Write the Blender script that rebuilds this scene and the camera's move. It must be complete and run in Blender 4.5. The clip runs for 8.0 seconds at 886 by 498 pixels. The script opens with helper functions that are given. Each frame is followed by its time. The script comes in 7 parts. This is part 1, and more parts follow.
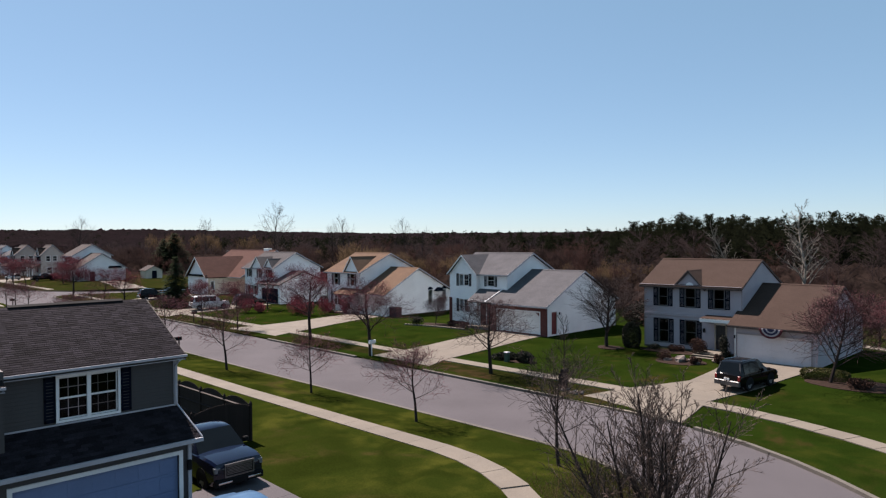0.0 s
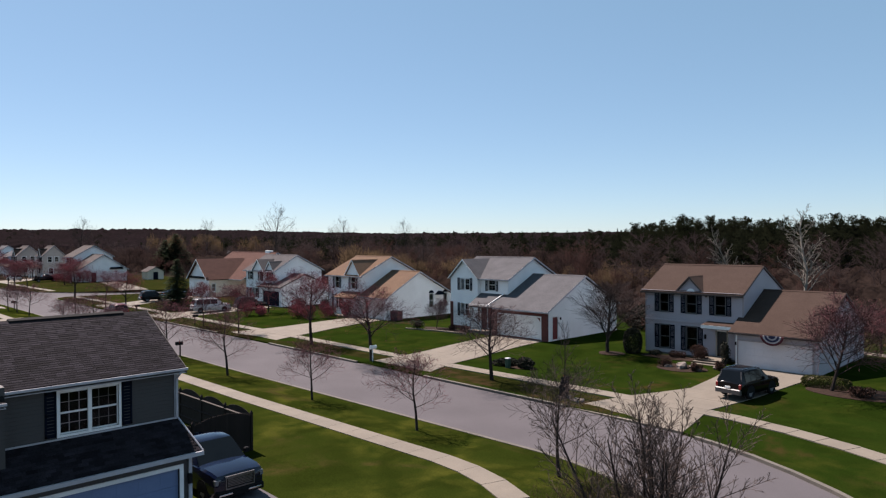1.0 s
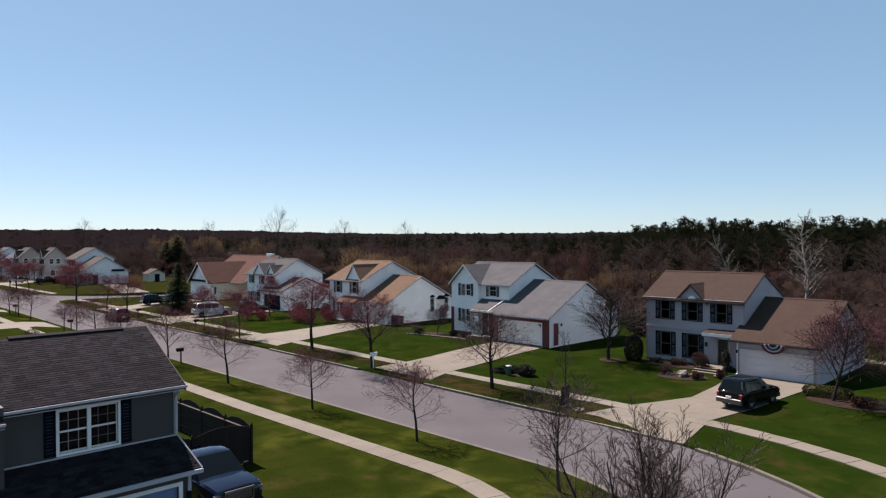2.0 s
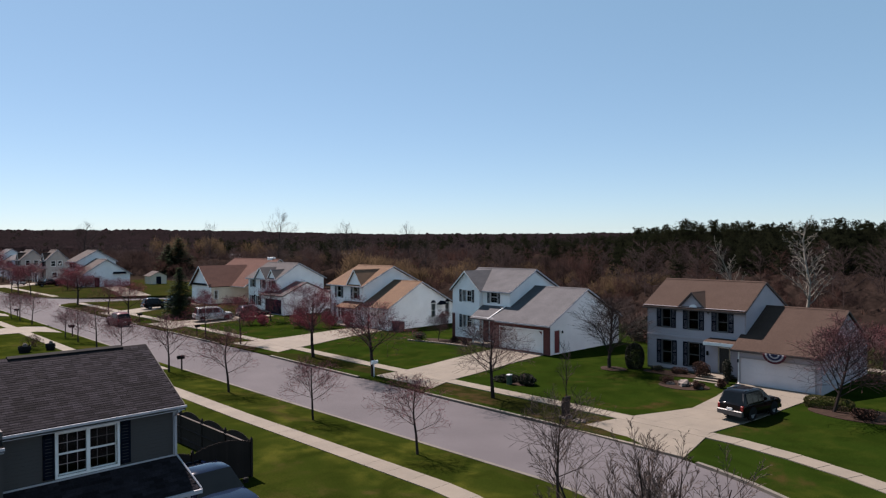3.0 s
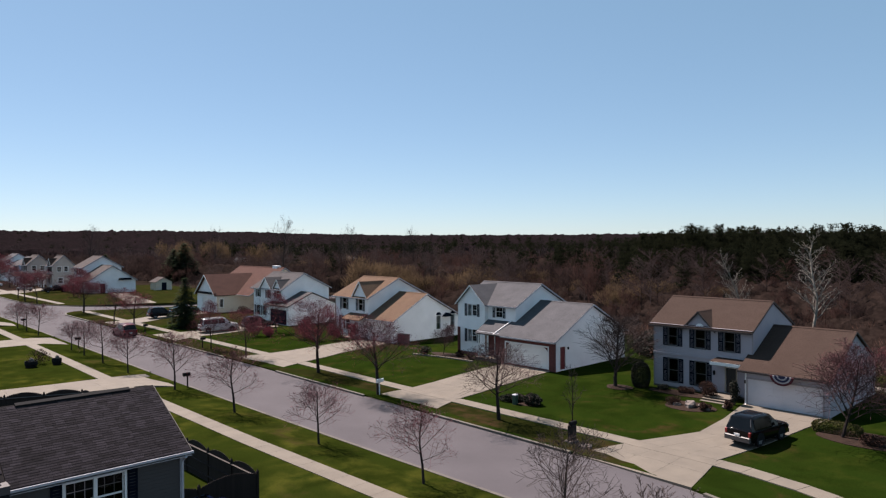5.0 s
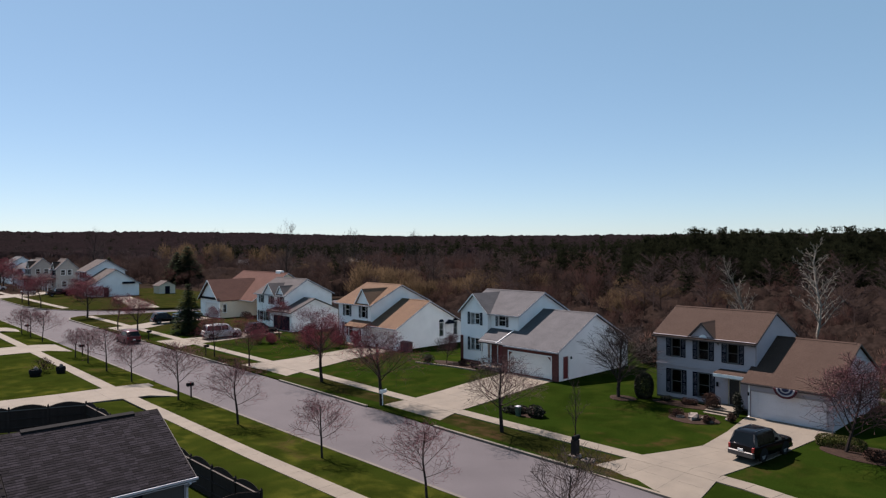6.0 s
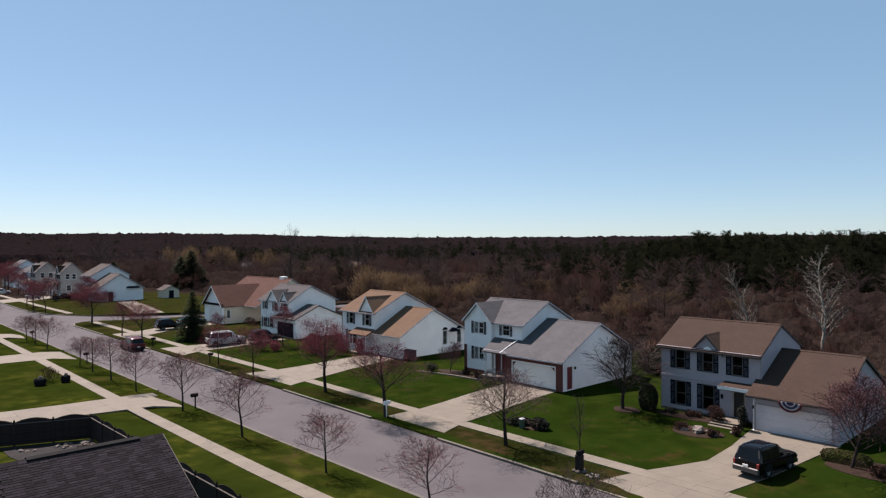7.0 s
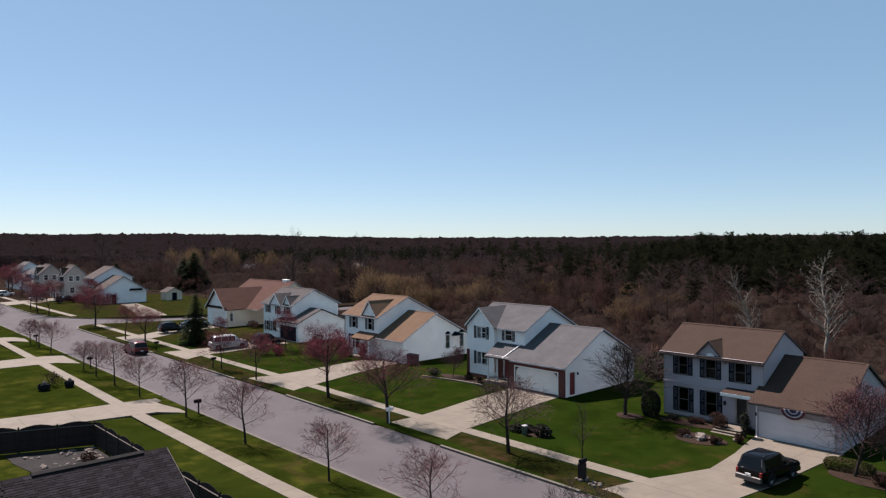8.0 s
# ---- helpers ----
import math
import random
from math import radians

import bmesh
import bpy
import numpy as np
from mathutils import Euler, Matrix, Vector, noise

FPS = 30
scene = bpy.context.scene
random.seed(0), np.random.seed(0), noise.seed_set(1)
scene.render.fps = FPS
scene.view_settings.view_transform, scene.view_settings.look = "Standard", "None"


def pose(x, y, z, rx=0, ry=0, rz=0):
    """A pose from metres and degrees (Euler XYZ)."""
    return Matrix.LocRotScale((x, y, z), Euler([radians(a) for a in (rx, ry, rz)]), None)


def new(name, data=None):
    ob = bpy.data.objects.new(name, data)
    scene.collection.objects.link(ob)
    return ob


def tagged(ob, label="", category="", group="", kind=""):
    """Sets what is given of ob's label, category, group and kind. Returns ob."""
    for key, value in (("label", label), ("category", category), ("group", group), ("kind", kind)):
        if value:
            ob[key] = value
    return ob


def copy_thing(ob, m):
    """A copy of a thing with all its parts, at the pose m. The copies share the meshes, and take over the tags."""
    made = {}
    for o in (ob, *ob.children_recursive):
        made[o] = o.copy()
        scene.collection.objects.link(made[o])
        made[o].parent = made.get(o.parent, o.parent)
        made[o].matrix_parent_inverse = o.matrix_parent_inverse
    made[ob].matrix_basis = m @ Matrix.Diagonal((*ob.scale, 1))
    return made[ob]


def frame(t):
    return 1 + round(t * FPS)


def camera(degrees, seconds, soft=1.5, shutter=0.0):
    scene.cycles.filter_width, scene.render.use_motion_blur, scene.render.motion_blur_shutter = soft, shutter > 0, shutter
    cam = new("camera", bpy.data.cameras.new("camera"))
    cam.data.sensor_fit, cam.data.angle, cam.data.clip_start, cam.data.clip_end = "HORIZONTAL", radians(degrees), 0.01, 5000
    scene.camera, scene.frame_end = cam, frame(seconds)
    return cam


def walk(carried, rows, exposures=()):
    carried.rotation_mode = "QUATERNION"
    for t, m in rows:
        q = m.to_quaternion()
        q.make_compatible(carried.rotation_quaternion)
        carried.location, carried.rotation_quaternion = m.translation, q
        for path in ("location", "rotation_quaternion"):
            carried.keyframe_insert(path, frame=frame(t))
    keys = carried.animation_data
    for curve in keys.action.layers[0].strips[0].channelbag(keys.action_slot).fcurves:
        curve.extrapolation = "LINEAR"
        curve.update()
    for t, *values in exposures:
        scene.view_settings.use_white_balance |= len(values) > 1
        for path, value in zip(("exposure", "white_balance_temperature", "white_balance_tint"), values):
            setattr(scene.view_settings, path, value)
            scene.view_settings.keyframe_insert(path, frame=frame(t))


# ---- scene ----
cam = camera(66.8, 8.0, 1.25)
TURN = 45.81  # from the camera's first heading to the street's axes: x along the street, y across it


def eye(x, y, z, yaw, pitch, roll):
    a = radians(TURN)
    return pose(x * math.cos(a) - y * math.sin(a), x * math.sin(a) + y * math.cos(a), z, 90 + pitch, roll, yaw + TURN)


PATH = [
    (0.0, eye(0.000, 0.000, 9.119, -0.000, -0.600, 0.473)),
    (0.5, eye(-0.002, -0.007, 9.325, 0.035, -0.603, 0.407)),
    (1.0, eye(0.014, 0.008, 9.555, 0.105, -0.600, 0.364)),
    (1.5, eye(0.037, 0.016, 9.807, 0.171, -0.588, 0.349)),
    (3.0, eye(0.133, 0.088, 10.704, 0.362, -0.550, 0.285)),
    (3.5, eye(0.096, 0.120, 11.034, 0.447, -0.539, 0.288)),
    (4.0, eye(0.065, 0.157, 11.378, 0.545, -0.512, 0.300)),
    (4.5, eye(0.053, 0.178, 11.726, 0.645, -0.506, 0.289)),
    (6.0, eye(0.028, 0.135, 12.933, 0.972, -0.459, 0.275)),
    (6.5, eye(-0.004, 0.139, 13.353, 1.118, -0.421, 0.291)),
    (7.0, eye(-0.012, 0.132, 13.748, 1.254, -0.354, 0.283)),
    (7.5, eye(-0.002, 0.121, 14.055, 1.372, -0.311, 0.279)),
    (8.0, eye(-0.017, 0.070, 14.257, 1.464, -0.347, 0.324)),
]
walk(cam, PATH, ((0.0, 1.3, 6500, 20), (8.0, 1.22, 6500, 20)))

# ---- light ----
SUN_DIR = Vector((0.72, -0.03, -1.0)).normalized()  # the way the sunlight travels
world = bpy.data.worlds.new("sky")
scene.world = world
world.use_nodes = True
wn = world.node_tree.nodes
sky = wn.new("ShaderNodeTexSky")
sky.sky_type = "NISHITA"
sky.sun_disc = False
sky.sun_elevation = math.asin(-SUN_DIR.z)
sky.sun_rotation = math.atan2(-SUN_DIR.x, -SUN_DIR.y)
sky.altitude = 1500
sky.air_density, sky.dust_density, sky.ozone_density = 0.9, 0.55, 1.0
wn["Background"].inputs["Strength"].default_value = 0.049
haze = wn.new("ShaderNodeMix")  # thin even haze over the whole sky
haze.data_type = "RGBA"
haze.inputs[0].default_value = 0.38
haze.inputs[7].default_value = (2.75, 5.45, 6.6, 1)
world.node_tree.links.new(sky.outputs[0], haze.inputs[6])
world.node_tree.links.new(haze.outputs[2], wn["Background"].inputs["Color"])
sun_data = bpy.data.lights.new("sun", "SUN")
sun_data.energy, sun_data.angle, sun_data.color = 4.3, radians(0.53), (1.0, 0.898, 0.80)
sun = new("sun", sun_data)
sun.matrix_world = Matrix.LocRotScale((0, 0, 60), SUN_DIR.to_track_quat("-Z", "Y"), None)

# ---- materials ----
def material(name, colour, rough=0.7, other=None, scale=4.0, mix=0.5, fine=40.0, fine_amount=0.15, bump=0.0, bump_scale=60.0,
             metal=0.0, spec=None, space="Object", random_amount=0.0, coat=0.0, stretch=(1, 1, 1)):
    """A surface with a large-scale drift between two colours, a fine grain and a little relief."""
    m = bpy.data.materials.new(name)
    m.use_nodes = True
    n, l = m.node_tree.nodes, m.node_tree.links
    b = n["Principled BSDF"]
    b.inputs["Roughness"].default_value, b.inputs["Metallic"].default_value = rough, metal
    b.inputs["Specular IOR Level"].default_value = spec if spec is not None else 0.1 if rough > 0.8 else 0.5
    b.inputs["Coat Weight"].default_value = coat
    if space == "World":
        co = n.new("ShaderNodeNewGeometry").outputs["Position"]
    else:
        co = n.new("ShaderNodeTexCoord").outputs["Object"]
    mp = n.new("ShaderNodeMapping")
    mp.inputs["Scale"].default_value = stretch
    l.new(co, mp.inputs["Vector"])
    co = mp.outputs[0]
    big = n.new("ShaderNodeTexNoise")
    big.inputs["Scale"].default_value, big.inputs["Detail"].default_value = scale, 6
    l.new(co, big.inputs["Vector"])
    ramp = n.new("ShaderNodeMapRange")
    ramp.inputs["From Min"].default_value, ramp.inputs["From Max"].default_value = 0.5 - 0.25 * mix - 0.02, 0.5 + 0.25
    l.new(big.outputs["Fac"], ramp.inputs["Value"])
    mx = n.new("ShaderNodeMix")
    mx.data_type = "RGBA"
    other = other or tuple(c * 0.72 for c in colour)
    mx.inputs["A"].default_value, mx.inputs["B"].default_value = (*colour, 1), (*other, 1)
    l.new(ramp.outputs[0], mx.inputs["Factor"])
    small = n.new("ShaderNodeTexNoise")
    small.inputs["Scale"].default_value, small.inputs["Detail"].default_value = fine, 3
    l.new(co, small.inputs["Vector"])
    f = n.new("ShaderNodeMapRange")
    f.inputs["From Min"].default_value, f.inputs["From Max"].default_value = 0.3, 0.7
    f.inputs["To Min"].default_value, f.inputs["To Max"].default_value = 1 - fine_amount, 1 + fine_amount
    l.new(small.outputs["Fac"], f.inputs["Value"])
    value = f.outputs[0]
    if random_amount:
        info = n.new("ShaderNodeObjectInfo")
        isle = n.new("ShaderNodeNewGeometry")
        s = n.new("ShaderNodeMath")
        s.operation = "ADD"
        l.new(info.outputs["Random"], s.inputs[0])
        l.new(isle.outputs["Random Per Island"], s.inputs[1])
        fr = n.new("ShaderNodeMath")
        fr.operation = "FRACT"
        l.new(s.outputs[0], fr.inputs[0])
        r = n.new("ShaderNodeMapRange")
        r.inputs["To Min"].default_value, r.inputs["To Max"].default_value = 1 - random_amount, 1 + random_amount
        l.new(fr.outputs[0], r.inputs["Value"])
        p = n.new("ShaderNodeMath")
        p.operation = "MULTIPLY"
        l.new(value, p.inputs[0])
        l.new(r.outputs[0], p.inputs[1])
        value = p.outputs[0]
    out = n.new("ShaderNodeVectorMath")
    out.operation = "SCALE"
    l.new(mx.outputs["Result"], out.inputs[0])
    l.new(value, out.inputs["Scale"])
    l.new(out.outputs[0], b.inputs["Base Color"])
    if bump:
        bn = n.new("ShaderNodeTexNoise")
        bn.inputs["Scale"].default_value, bn.inputs["Detail"].default_value = bump_scale, 4
        l.new(co, bn.inputs["Vector"])
        bp = n.new("ShaderNodeBump")
        bp.inputs["Strength"].default_value, bp.inputs["Distance"].default_value = bump, 0.03
        l.new(bn.outputs["Fac"], bp.inputs["Height"])
        l.new(bp.outputs[0], b.inputs["Normal"])
    return m


def airy(m):
    """Lets half of the light through, as loose twigs and needles do."""
    n, l = m.node_tree.nodes, m.node_tree.links
    b, out = n["Principled BSDF"], n["Material Output"]
    tr, mx = n.new("ShaderNodeBsdfTranslucent"), n.new("ShaderNodeMixShader")
    l.new(b.inputs["Base Color"].links[0].from_socket, tr.inputs["Color"])
    mx.inputs[0].default_value = 0.5
    l.new(b.outputs[0], mx.inputs[1])
    l.new(tr.outputs[0], mx.inputs[2])
    l.new(mx.outputs[0], out.inputs["Surface"])
    return m


def lawn(name, green, lush, dry, dryness=0.5):
    """Mown spring grass: clumps of lush and dull green, straw patches of several sizes, and a fine blade grain."""
    m = bpy.data.materials.new(name)
    m.use_nodes = True
    n, l = m.node_tree.nodes, m.node_tree.links
    b = n["Principled BSDF"]
    b.inputs["Roughness"].default_value, b.inputs["Specular IOR Level"].default_value = 0.95, 0.0
    co = n.new("ShaderNodeNewGeometry").outputs["Position"]

    def cloud(scale, detail, low, high, shift, warp=0.0):
        mp = n.new("ShaderNodeMapping")
        mp.inputs["Location"].default_value = (shift, shift * 1.7, 0)
        l.new(co, mp.inputs["Vector"])
        t = n.new("ShaderNodeTexNoise")
        t.inputs["Scale"].default_value, t.inputs["Detail"].default_value, t.inputs["Distortion"].default_value = scale, detail, warp
        l.new(mp.outputs[0], t.inputs["Vector"])
        r = n.new("ShaderNodeMapRange")
        r.interpolation_type = "SMOOTHSTEP"
        r.inputs["From Min"].default_value, r.inputs["From Max"].default_value = low, high
        l.new(t.outputs["Fac"], r.inputs["Value"])
        return r.outputs[0], t.outputs["Fac"]

    def mixed(a, colour, factor):
        mx = n.new("ShaderNodeMix")
        mx.data_type = "RGBA"
        if a is None:
            mx.inputs["A"].default_value = (*green, 1)
        else:
            l.new(a, mx.inputs["A"])
        mx.inputs["B"].default_value = (*colour, 1)
        l.new(factor, mx.inputs["Factor"])
        return mx.outputs["Result"]

    def product(a, b):
        p = n.new("ShaderNodeMath")
        p.operation = "MULTIPLY"
        l.new(a, p.inputs[0])
        l.new(b, p.inputs[1])
        return p.outputs[0]
    wide, _ = cloud(0.16, 3, 0.38, 0.66, 11.0, 0.6)
    clump, _ = cloud(0.75, 5, 0.36, 0.68, 37.0, 0.4)
    colour = mixed(None, lush, product(wide, clump))
    straw, _ = cloud(0.22, 5, 0.66 - 0.2 * dryness, 0.86 - 0.2 * dryness, 71.0, 1.0)
    tuft, _ = cloud(1.6, 4, 0.30, 0.62, 5.0)
    colour = mixed(colour, dry, product(straw, tuft))
    deep, _ = cloud(0.45, 4, 0.40, 0.72, 93.0, 0.5)
    colour = mixed(colour, tuple(c * 0.76 for c in green), deep)
    grain, fine = cloud(16.0, 3, 0.30, 0.70, 2.0)
    g = n.new("ShaderNodeMapRange")
    g.inputs["To Min"].default_value, g.inputs["To Max"].default_value = 0.84, 1.18
    l.new(grain, g.inputs["Value"])
    out = n.new("ShaderNodeVectorMath")
    out.operation = "SCALE"
    l.new(colour, out.inputs[0])
    l.new(g.outputs[0], out.inputs["Scale"])
    l.new(out.outputs[0], b.inputs["Base Color"])
    bp = n.new("ShaderNodeBump")
    bp.inputs["Strength"].default_value, bp.inputs["Distance"].default_value = 0.35, 0.03
    l.new(fine, bp.inputs["Height"])
    l.new(bp.outputs[0], b.inputs["Normal"])
    return m


def lapped(m, pitch=0.11, depth=0.012, dark=0.88):
    """Adds the horizontal laps of siding or shingle courses to a material: a saw-tooth relief along z."""
    n, l = m.node_tree.nodes, m.node_tree.links
    b = n["Principled BSDF"]
    co = n.new("ShaderNodeTexCoord")
    sep = n.new("ShaderNodeSeparateXYZ")
    l.new(co.outputs["Object"], sep.inputs[0])
    mul = n.new("ShaderNodeMath")
    mul.operation = "MULTIPLY"
    mul.inputs[1].default_value = 1 / pitch
    l.new(sep.outputs["Z"], mul.inputs[0])
    fr = n.new("ShaderNodeMath")
    fr.operation = "FRACT"
    l.new(mul.outputs[0], fr.inputs[0])
    inv = n.new("ShaderNodeMath")
    inv.operation = "SUBTRACT"
    inv.inputs[0].default_value = 1.0
    l.new(fr.outputs[0], inv.inputs[1])
    bp = n.new("ShaderNodeBump")
    bp.inputs["Strength"].default_value, bp.inputs["Distance"].default_value = 0.8, depth
    l.new(inv.outputs[0], bp.inputs["Height"])
    l.new(bp.outputs[0], b.inputs["Normal"])
    return m


def siding(name, colour):
    return lapped(material(name, colour, 0.55, tuple(c * 0.9 for c in colour), 0.7, 0.5, 25, 0.03))


def shingle(name, colour, other=None):
    return lapped(material(name, colour, 0.95, other or tuple(c * 0.78 for c in colour), 0.9, 0.8, 14, 0.28, stretch=(1, 1, 2.2)), 0.07, 0.012)


def glass(name, tint=(0.75, 0.8, 0.82)):
    m = bpy.data.materials.new(name)
    m.use_nodes = True
    b = m.node_tree.nodes["Principled BSDF"]
    b.inputs["Base Color"].default_value = (*tint, 1)
    b.inputs["Roughness"].default_value, b.inputs["Transmission Weight"].default_value, b.inputs["IOR"].default_value = 0.02, 1.0, 1.2
    return m


GRASS = lawn("lawn_grass", (0.0105, 0.0198, 0.0027), (0.0200, 0.0262, 0.0042), (0.031, 0.0220, 0.0080), 0.6)
VERGE = lawn("dry_verge_grass", (0.0140, 0.0165, 0.0042), (0.0205, 0.0212, 0.0055), (0.035, 0.0225, 0.0112), 1.05)
WILD = material("rough_dry_ground", (0.0265, 0.0195, 0.0145), 0.95, (0.0185, 0.0140, 0.0110), 0.05, 0.8, 0.8, 0.2, 0.3, 5, space="World", spec=0.0)
ASPHALT = material("worn_asphalt", (0.09, 0.083, 0.0885), 0.9, (0.073, 0.0675, 0.072), 0.25, 0.6, 30, 0.12, 0.3, 80, space="World", spec=0.1)
CONCRETE = material("pale_concrete", (0.155, 0.1344, 0.1072), 0.85, (0.1232, 0.1072, 0.08661), 0.8, 0.6, 22, 0.10, 0.25, 70, space="World", random_amount=0.035, spec=0.3)
KERB = material("kerb_concrete", (0.1122, 0.101, 0.08599), 0.85, (0.08227, 0.07477, 0.06357), 1.2, 0.6, 25, 0.12, 0.25, 70, space="World", spec=0.3)
WHITE_SIDING = siding("white_vinyl_siding", (0.84, 0.84, 0.83))
GREY_SIDING = siding("pale_grey_siding", (0.37, 0.335, 0.365))
CREAM_SIDING = siding("cream_siding", (0.62, 0.54, 0.42))
TAUPE_SIDING = siding("grey_taupe_siding", (0.03293, 0.03081, 0.03081))
BLUE_SIDING = siding("light_blue_siding", (0.45, 0.55, 0.68))
TRIM = material("white_trim", (0.78, 0.78, 0.77), 0.45, (0.68, 0.68, 0.67), 2, 0.4, 20, 0.03)
DOOR_BLUE = material("blue_grey_door_panels", (0.13, 0.19, 0.33), 0.5, (0.11, 0.165, 0.29), 1.0, 0.4, 20, 0.03)
DOOR_CREAM = material("off_white_door_panels", (0.62, 0.58, 0.6), 0.5, (0.54, 0.51, 0.53), 1.0, 0.4, 20, 0.03)
DOOR_WHITE = material("white_door_panels", (0.74, 0.73, 0.70), 0.5, (0.66, 0.65, 0.63), 1.0, 0.4, 20, 0.03)
SHUTTER = material("dark_shutter", (0.005, 0.008, 0.017), 0.8, (0.0035, 0.0055, 0.012), 3, 0.5, 30, 0.1, spec=0.05)
RED_DOOR = material("dark_red_door", (0.16, 0.018, 0.02), 0.5, None, 3, 0.5, 30, 0.1)
MAROON = material("maroon_box_plastic", (0.05, 0.012, 0.018), 0.7, None, 3, 0.5, 30, 0.1)
BLACK_DOOR = material("black_door", (0.018, 0.017, 0.018), 0.4, None, 3, 0.5, 30, 0.1)
# near-black: the shade of the rooms behind the windows is put into the colour
INSIDE = material("room_shade_black", (0.01, 0.01, 0.011), 0.9)
CURTAIN = material("pale_curtain", (0.45, 0.43, 0.40), 0.9)
GLASS = glass("window_glass")
BRICK = material("red_brown_brick", (0.14, 0.052, 0.046), 0.9, (0.10, 0.042, 0.038), 6, 0.6, 30, 0.25, 0.4, 40)
ROOF_BROWN = shingle("brown_shingle", (0.052, 0.035, 0.028), (0.044, 0.029, 0.023))
ROOF_GREY = shingle("grey_shingle", (0.088, 0.087, 0.092))
ROOF_TAN = shingle("tan_shingle", (0.1249, 0.08063, 0.05345), (0.1024, 0.06567, 0.04597))
ROOF_RUST = shingle("rust_brown_shingle", (0.082, 0.04216, 0.0337))
ROOF_SLATE = shingle("slate_grey_shingle", (0.078, 0.073, 0.074))
ROOF_DARK = shingle("charcoal_shingle", (0.01254, 0.01098, 0.01098))
ROOF_TAUPE = shingle("taupe_shingle", (0.08215, 0.0698, 0.06607))
BARK = material("grey_bark", (0.0400, 0.0320, 0.0296), 0.95, (0.0272, 0.0216, 0.0200), 3, 0.7, 30, 0.3, 0.5, 40)
DARK_BARK = material("dark_bark", (0.034, 0.026, 0.024), 0.95, (0.024, 0.019, 0.0175), 3, 0.7, 30, 0.3)
PALE_BARK = material("pale_bark", (0.2155, 0.1968, 0.1686), 0.9, (0.1218, 0.1078, 0.0937), 1.5, 0.8, 20, 0.2)
TWIG = material("budding_twigs", (0.1003, 0.0442, 0.0476), 0.95, (0.0748, 0.0340, 0.0365), 2, 0.5, 20, 0.2, random_amount=0.25)
RED_BUD = material("dark_red_buds", (0.2026, 0.0435, 0.0554), 0.9, (0.1424, 0.0326, 0.0436), 2, 0.5, 20, 0.2, random_amount=0.25)
PINK_BUD = material("pink_grey_buds", (0.1900, 0.0594, 0.0760), 0.9, (0.1377, 0.0450, 0.0570), 2, 0.5, 20, 0.2, random_amount=0.3)
WOOD_BROWN = airy(material("bare_wood_twigs", (0.0345, 0.0257, 0.0257), 0.95, (0.0271, 0.0209, 0.0214), 0.05, 0.8, 3, 0.1, random_amount=0.05))
NEEDLE = airy(material("pine_needles", (0.0081, 0.0101, 0.0059), 0.95, (0.0101, 0.0115, 0.0065), 0.12, 0.7, 2, 0.12, random_amount=0.08, spec=0.0))
SPRUCE = airy(material("spruce_needles", (0.0394, 0.0562, 0.0290), 0.9, (0.0272, 0.0413, 0.0216), 1.0, 0.7, 8, 0.2, random_amount=0.2, spec=0.1))
SHRUB = material("dark_evergreen_leaves", (0.005753, 0.00863, 0.003068), 0.8, (0.00863, 0.01054, 0.003451), 2, 0.6, 20, 0.3, random_amount=0.3, spec=0.3)
HEDGE = material("yellow_green_hedge", (0.05661, 0.05403, 0.008234), 0.8, (0.04374, 0.04374, 0.007204), 2, 0.6, 20, 0.3, random_amount=0.3, spec=0.3)
DRY_SHRUB = material("brown_dry_twigs", (0.0531, 0.0286, 0.0215), 0.9, (0.0411, 0.0227, 0.0176), 2, 0.6, 20, 0.3, random_amount=0.16)
MULCH = material("brown_mulch", (0.0234, 0.0147, 0.0114), 0.95, (0.0318, 0.0197, 0.0142), 3, 0.7, 25, 0.4, 0.6, 30, space="World")
ROCK = material("pale_rock", (0.1673, 0.1435, 0.1286), 0.85, (0.1078, 0.09147, 0.084), 2, 0.7, 14, 0.2, 0.5, 12, random_amount=0.25)
FENCE = material("dark_brown_fence_wood", (0.0325, 0.0246, 0.0226), 0.85, (0.0233, 0.0179, 0.0169), 2, 0.7, 25, 0.2, 0.3, 30, random_amount=0.12, stretch=(4, 4, 0.5))
PAINT_NAVY = material("navy_car_paint", (0.003, 0.006, 0.020), 0.12, None, 2, 0.3, 60, 0.03, coat=0.35, spec=0.25)
PAINT_BLACK = material("black_car_paint", (0.003, 0.003, 0.0045), 0.12, None, 2, 0.3, 60, 0.03, coat=0.1, spec=0.14)
PAINT_RED = material("maroon_car_paint", (0.09, 0.011, 0.018), 0.3, None, 2, 0.3, 60, 0.03, coat=0.15, spec=0.3)
PAINT_SILVER = material("silver_car_paint", (0.50, 0.50, 0.50), 0.3, None, 2, 0.3, 60, 0.03, metal=0.3, coat=0.15, spec=0.3)
PAINT_WHITE = material("white_car_paint", (0.7, 0.7, 0.7), 0.3, None, 2, 0.3, 60, 0.03, coat=0.15, spec=0.3)
PAINT_BLUE = material("pale_blue_car_paint", (0.05, 0.11, 0.2), 0.3, None, 2, 0.3, 60, 0.03, coat=0.15, spec=0.3)
CAR_GLASS = material("tinted_car_glass", (0.004, 0.005, 0.006), 0.12, None, 2, 0.2, 60, 0.02, spec=0.25)
TYRE = material("tyre_rubber", (0.016, 0.016, 0.017), 0.9)
RIM = material("grey_alloy_rim", (0.22, 0.22, 0.23), 0.5)
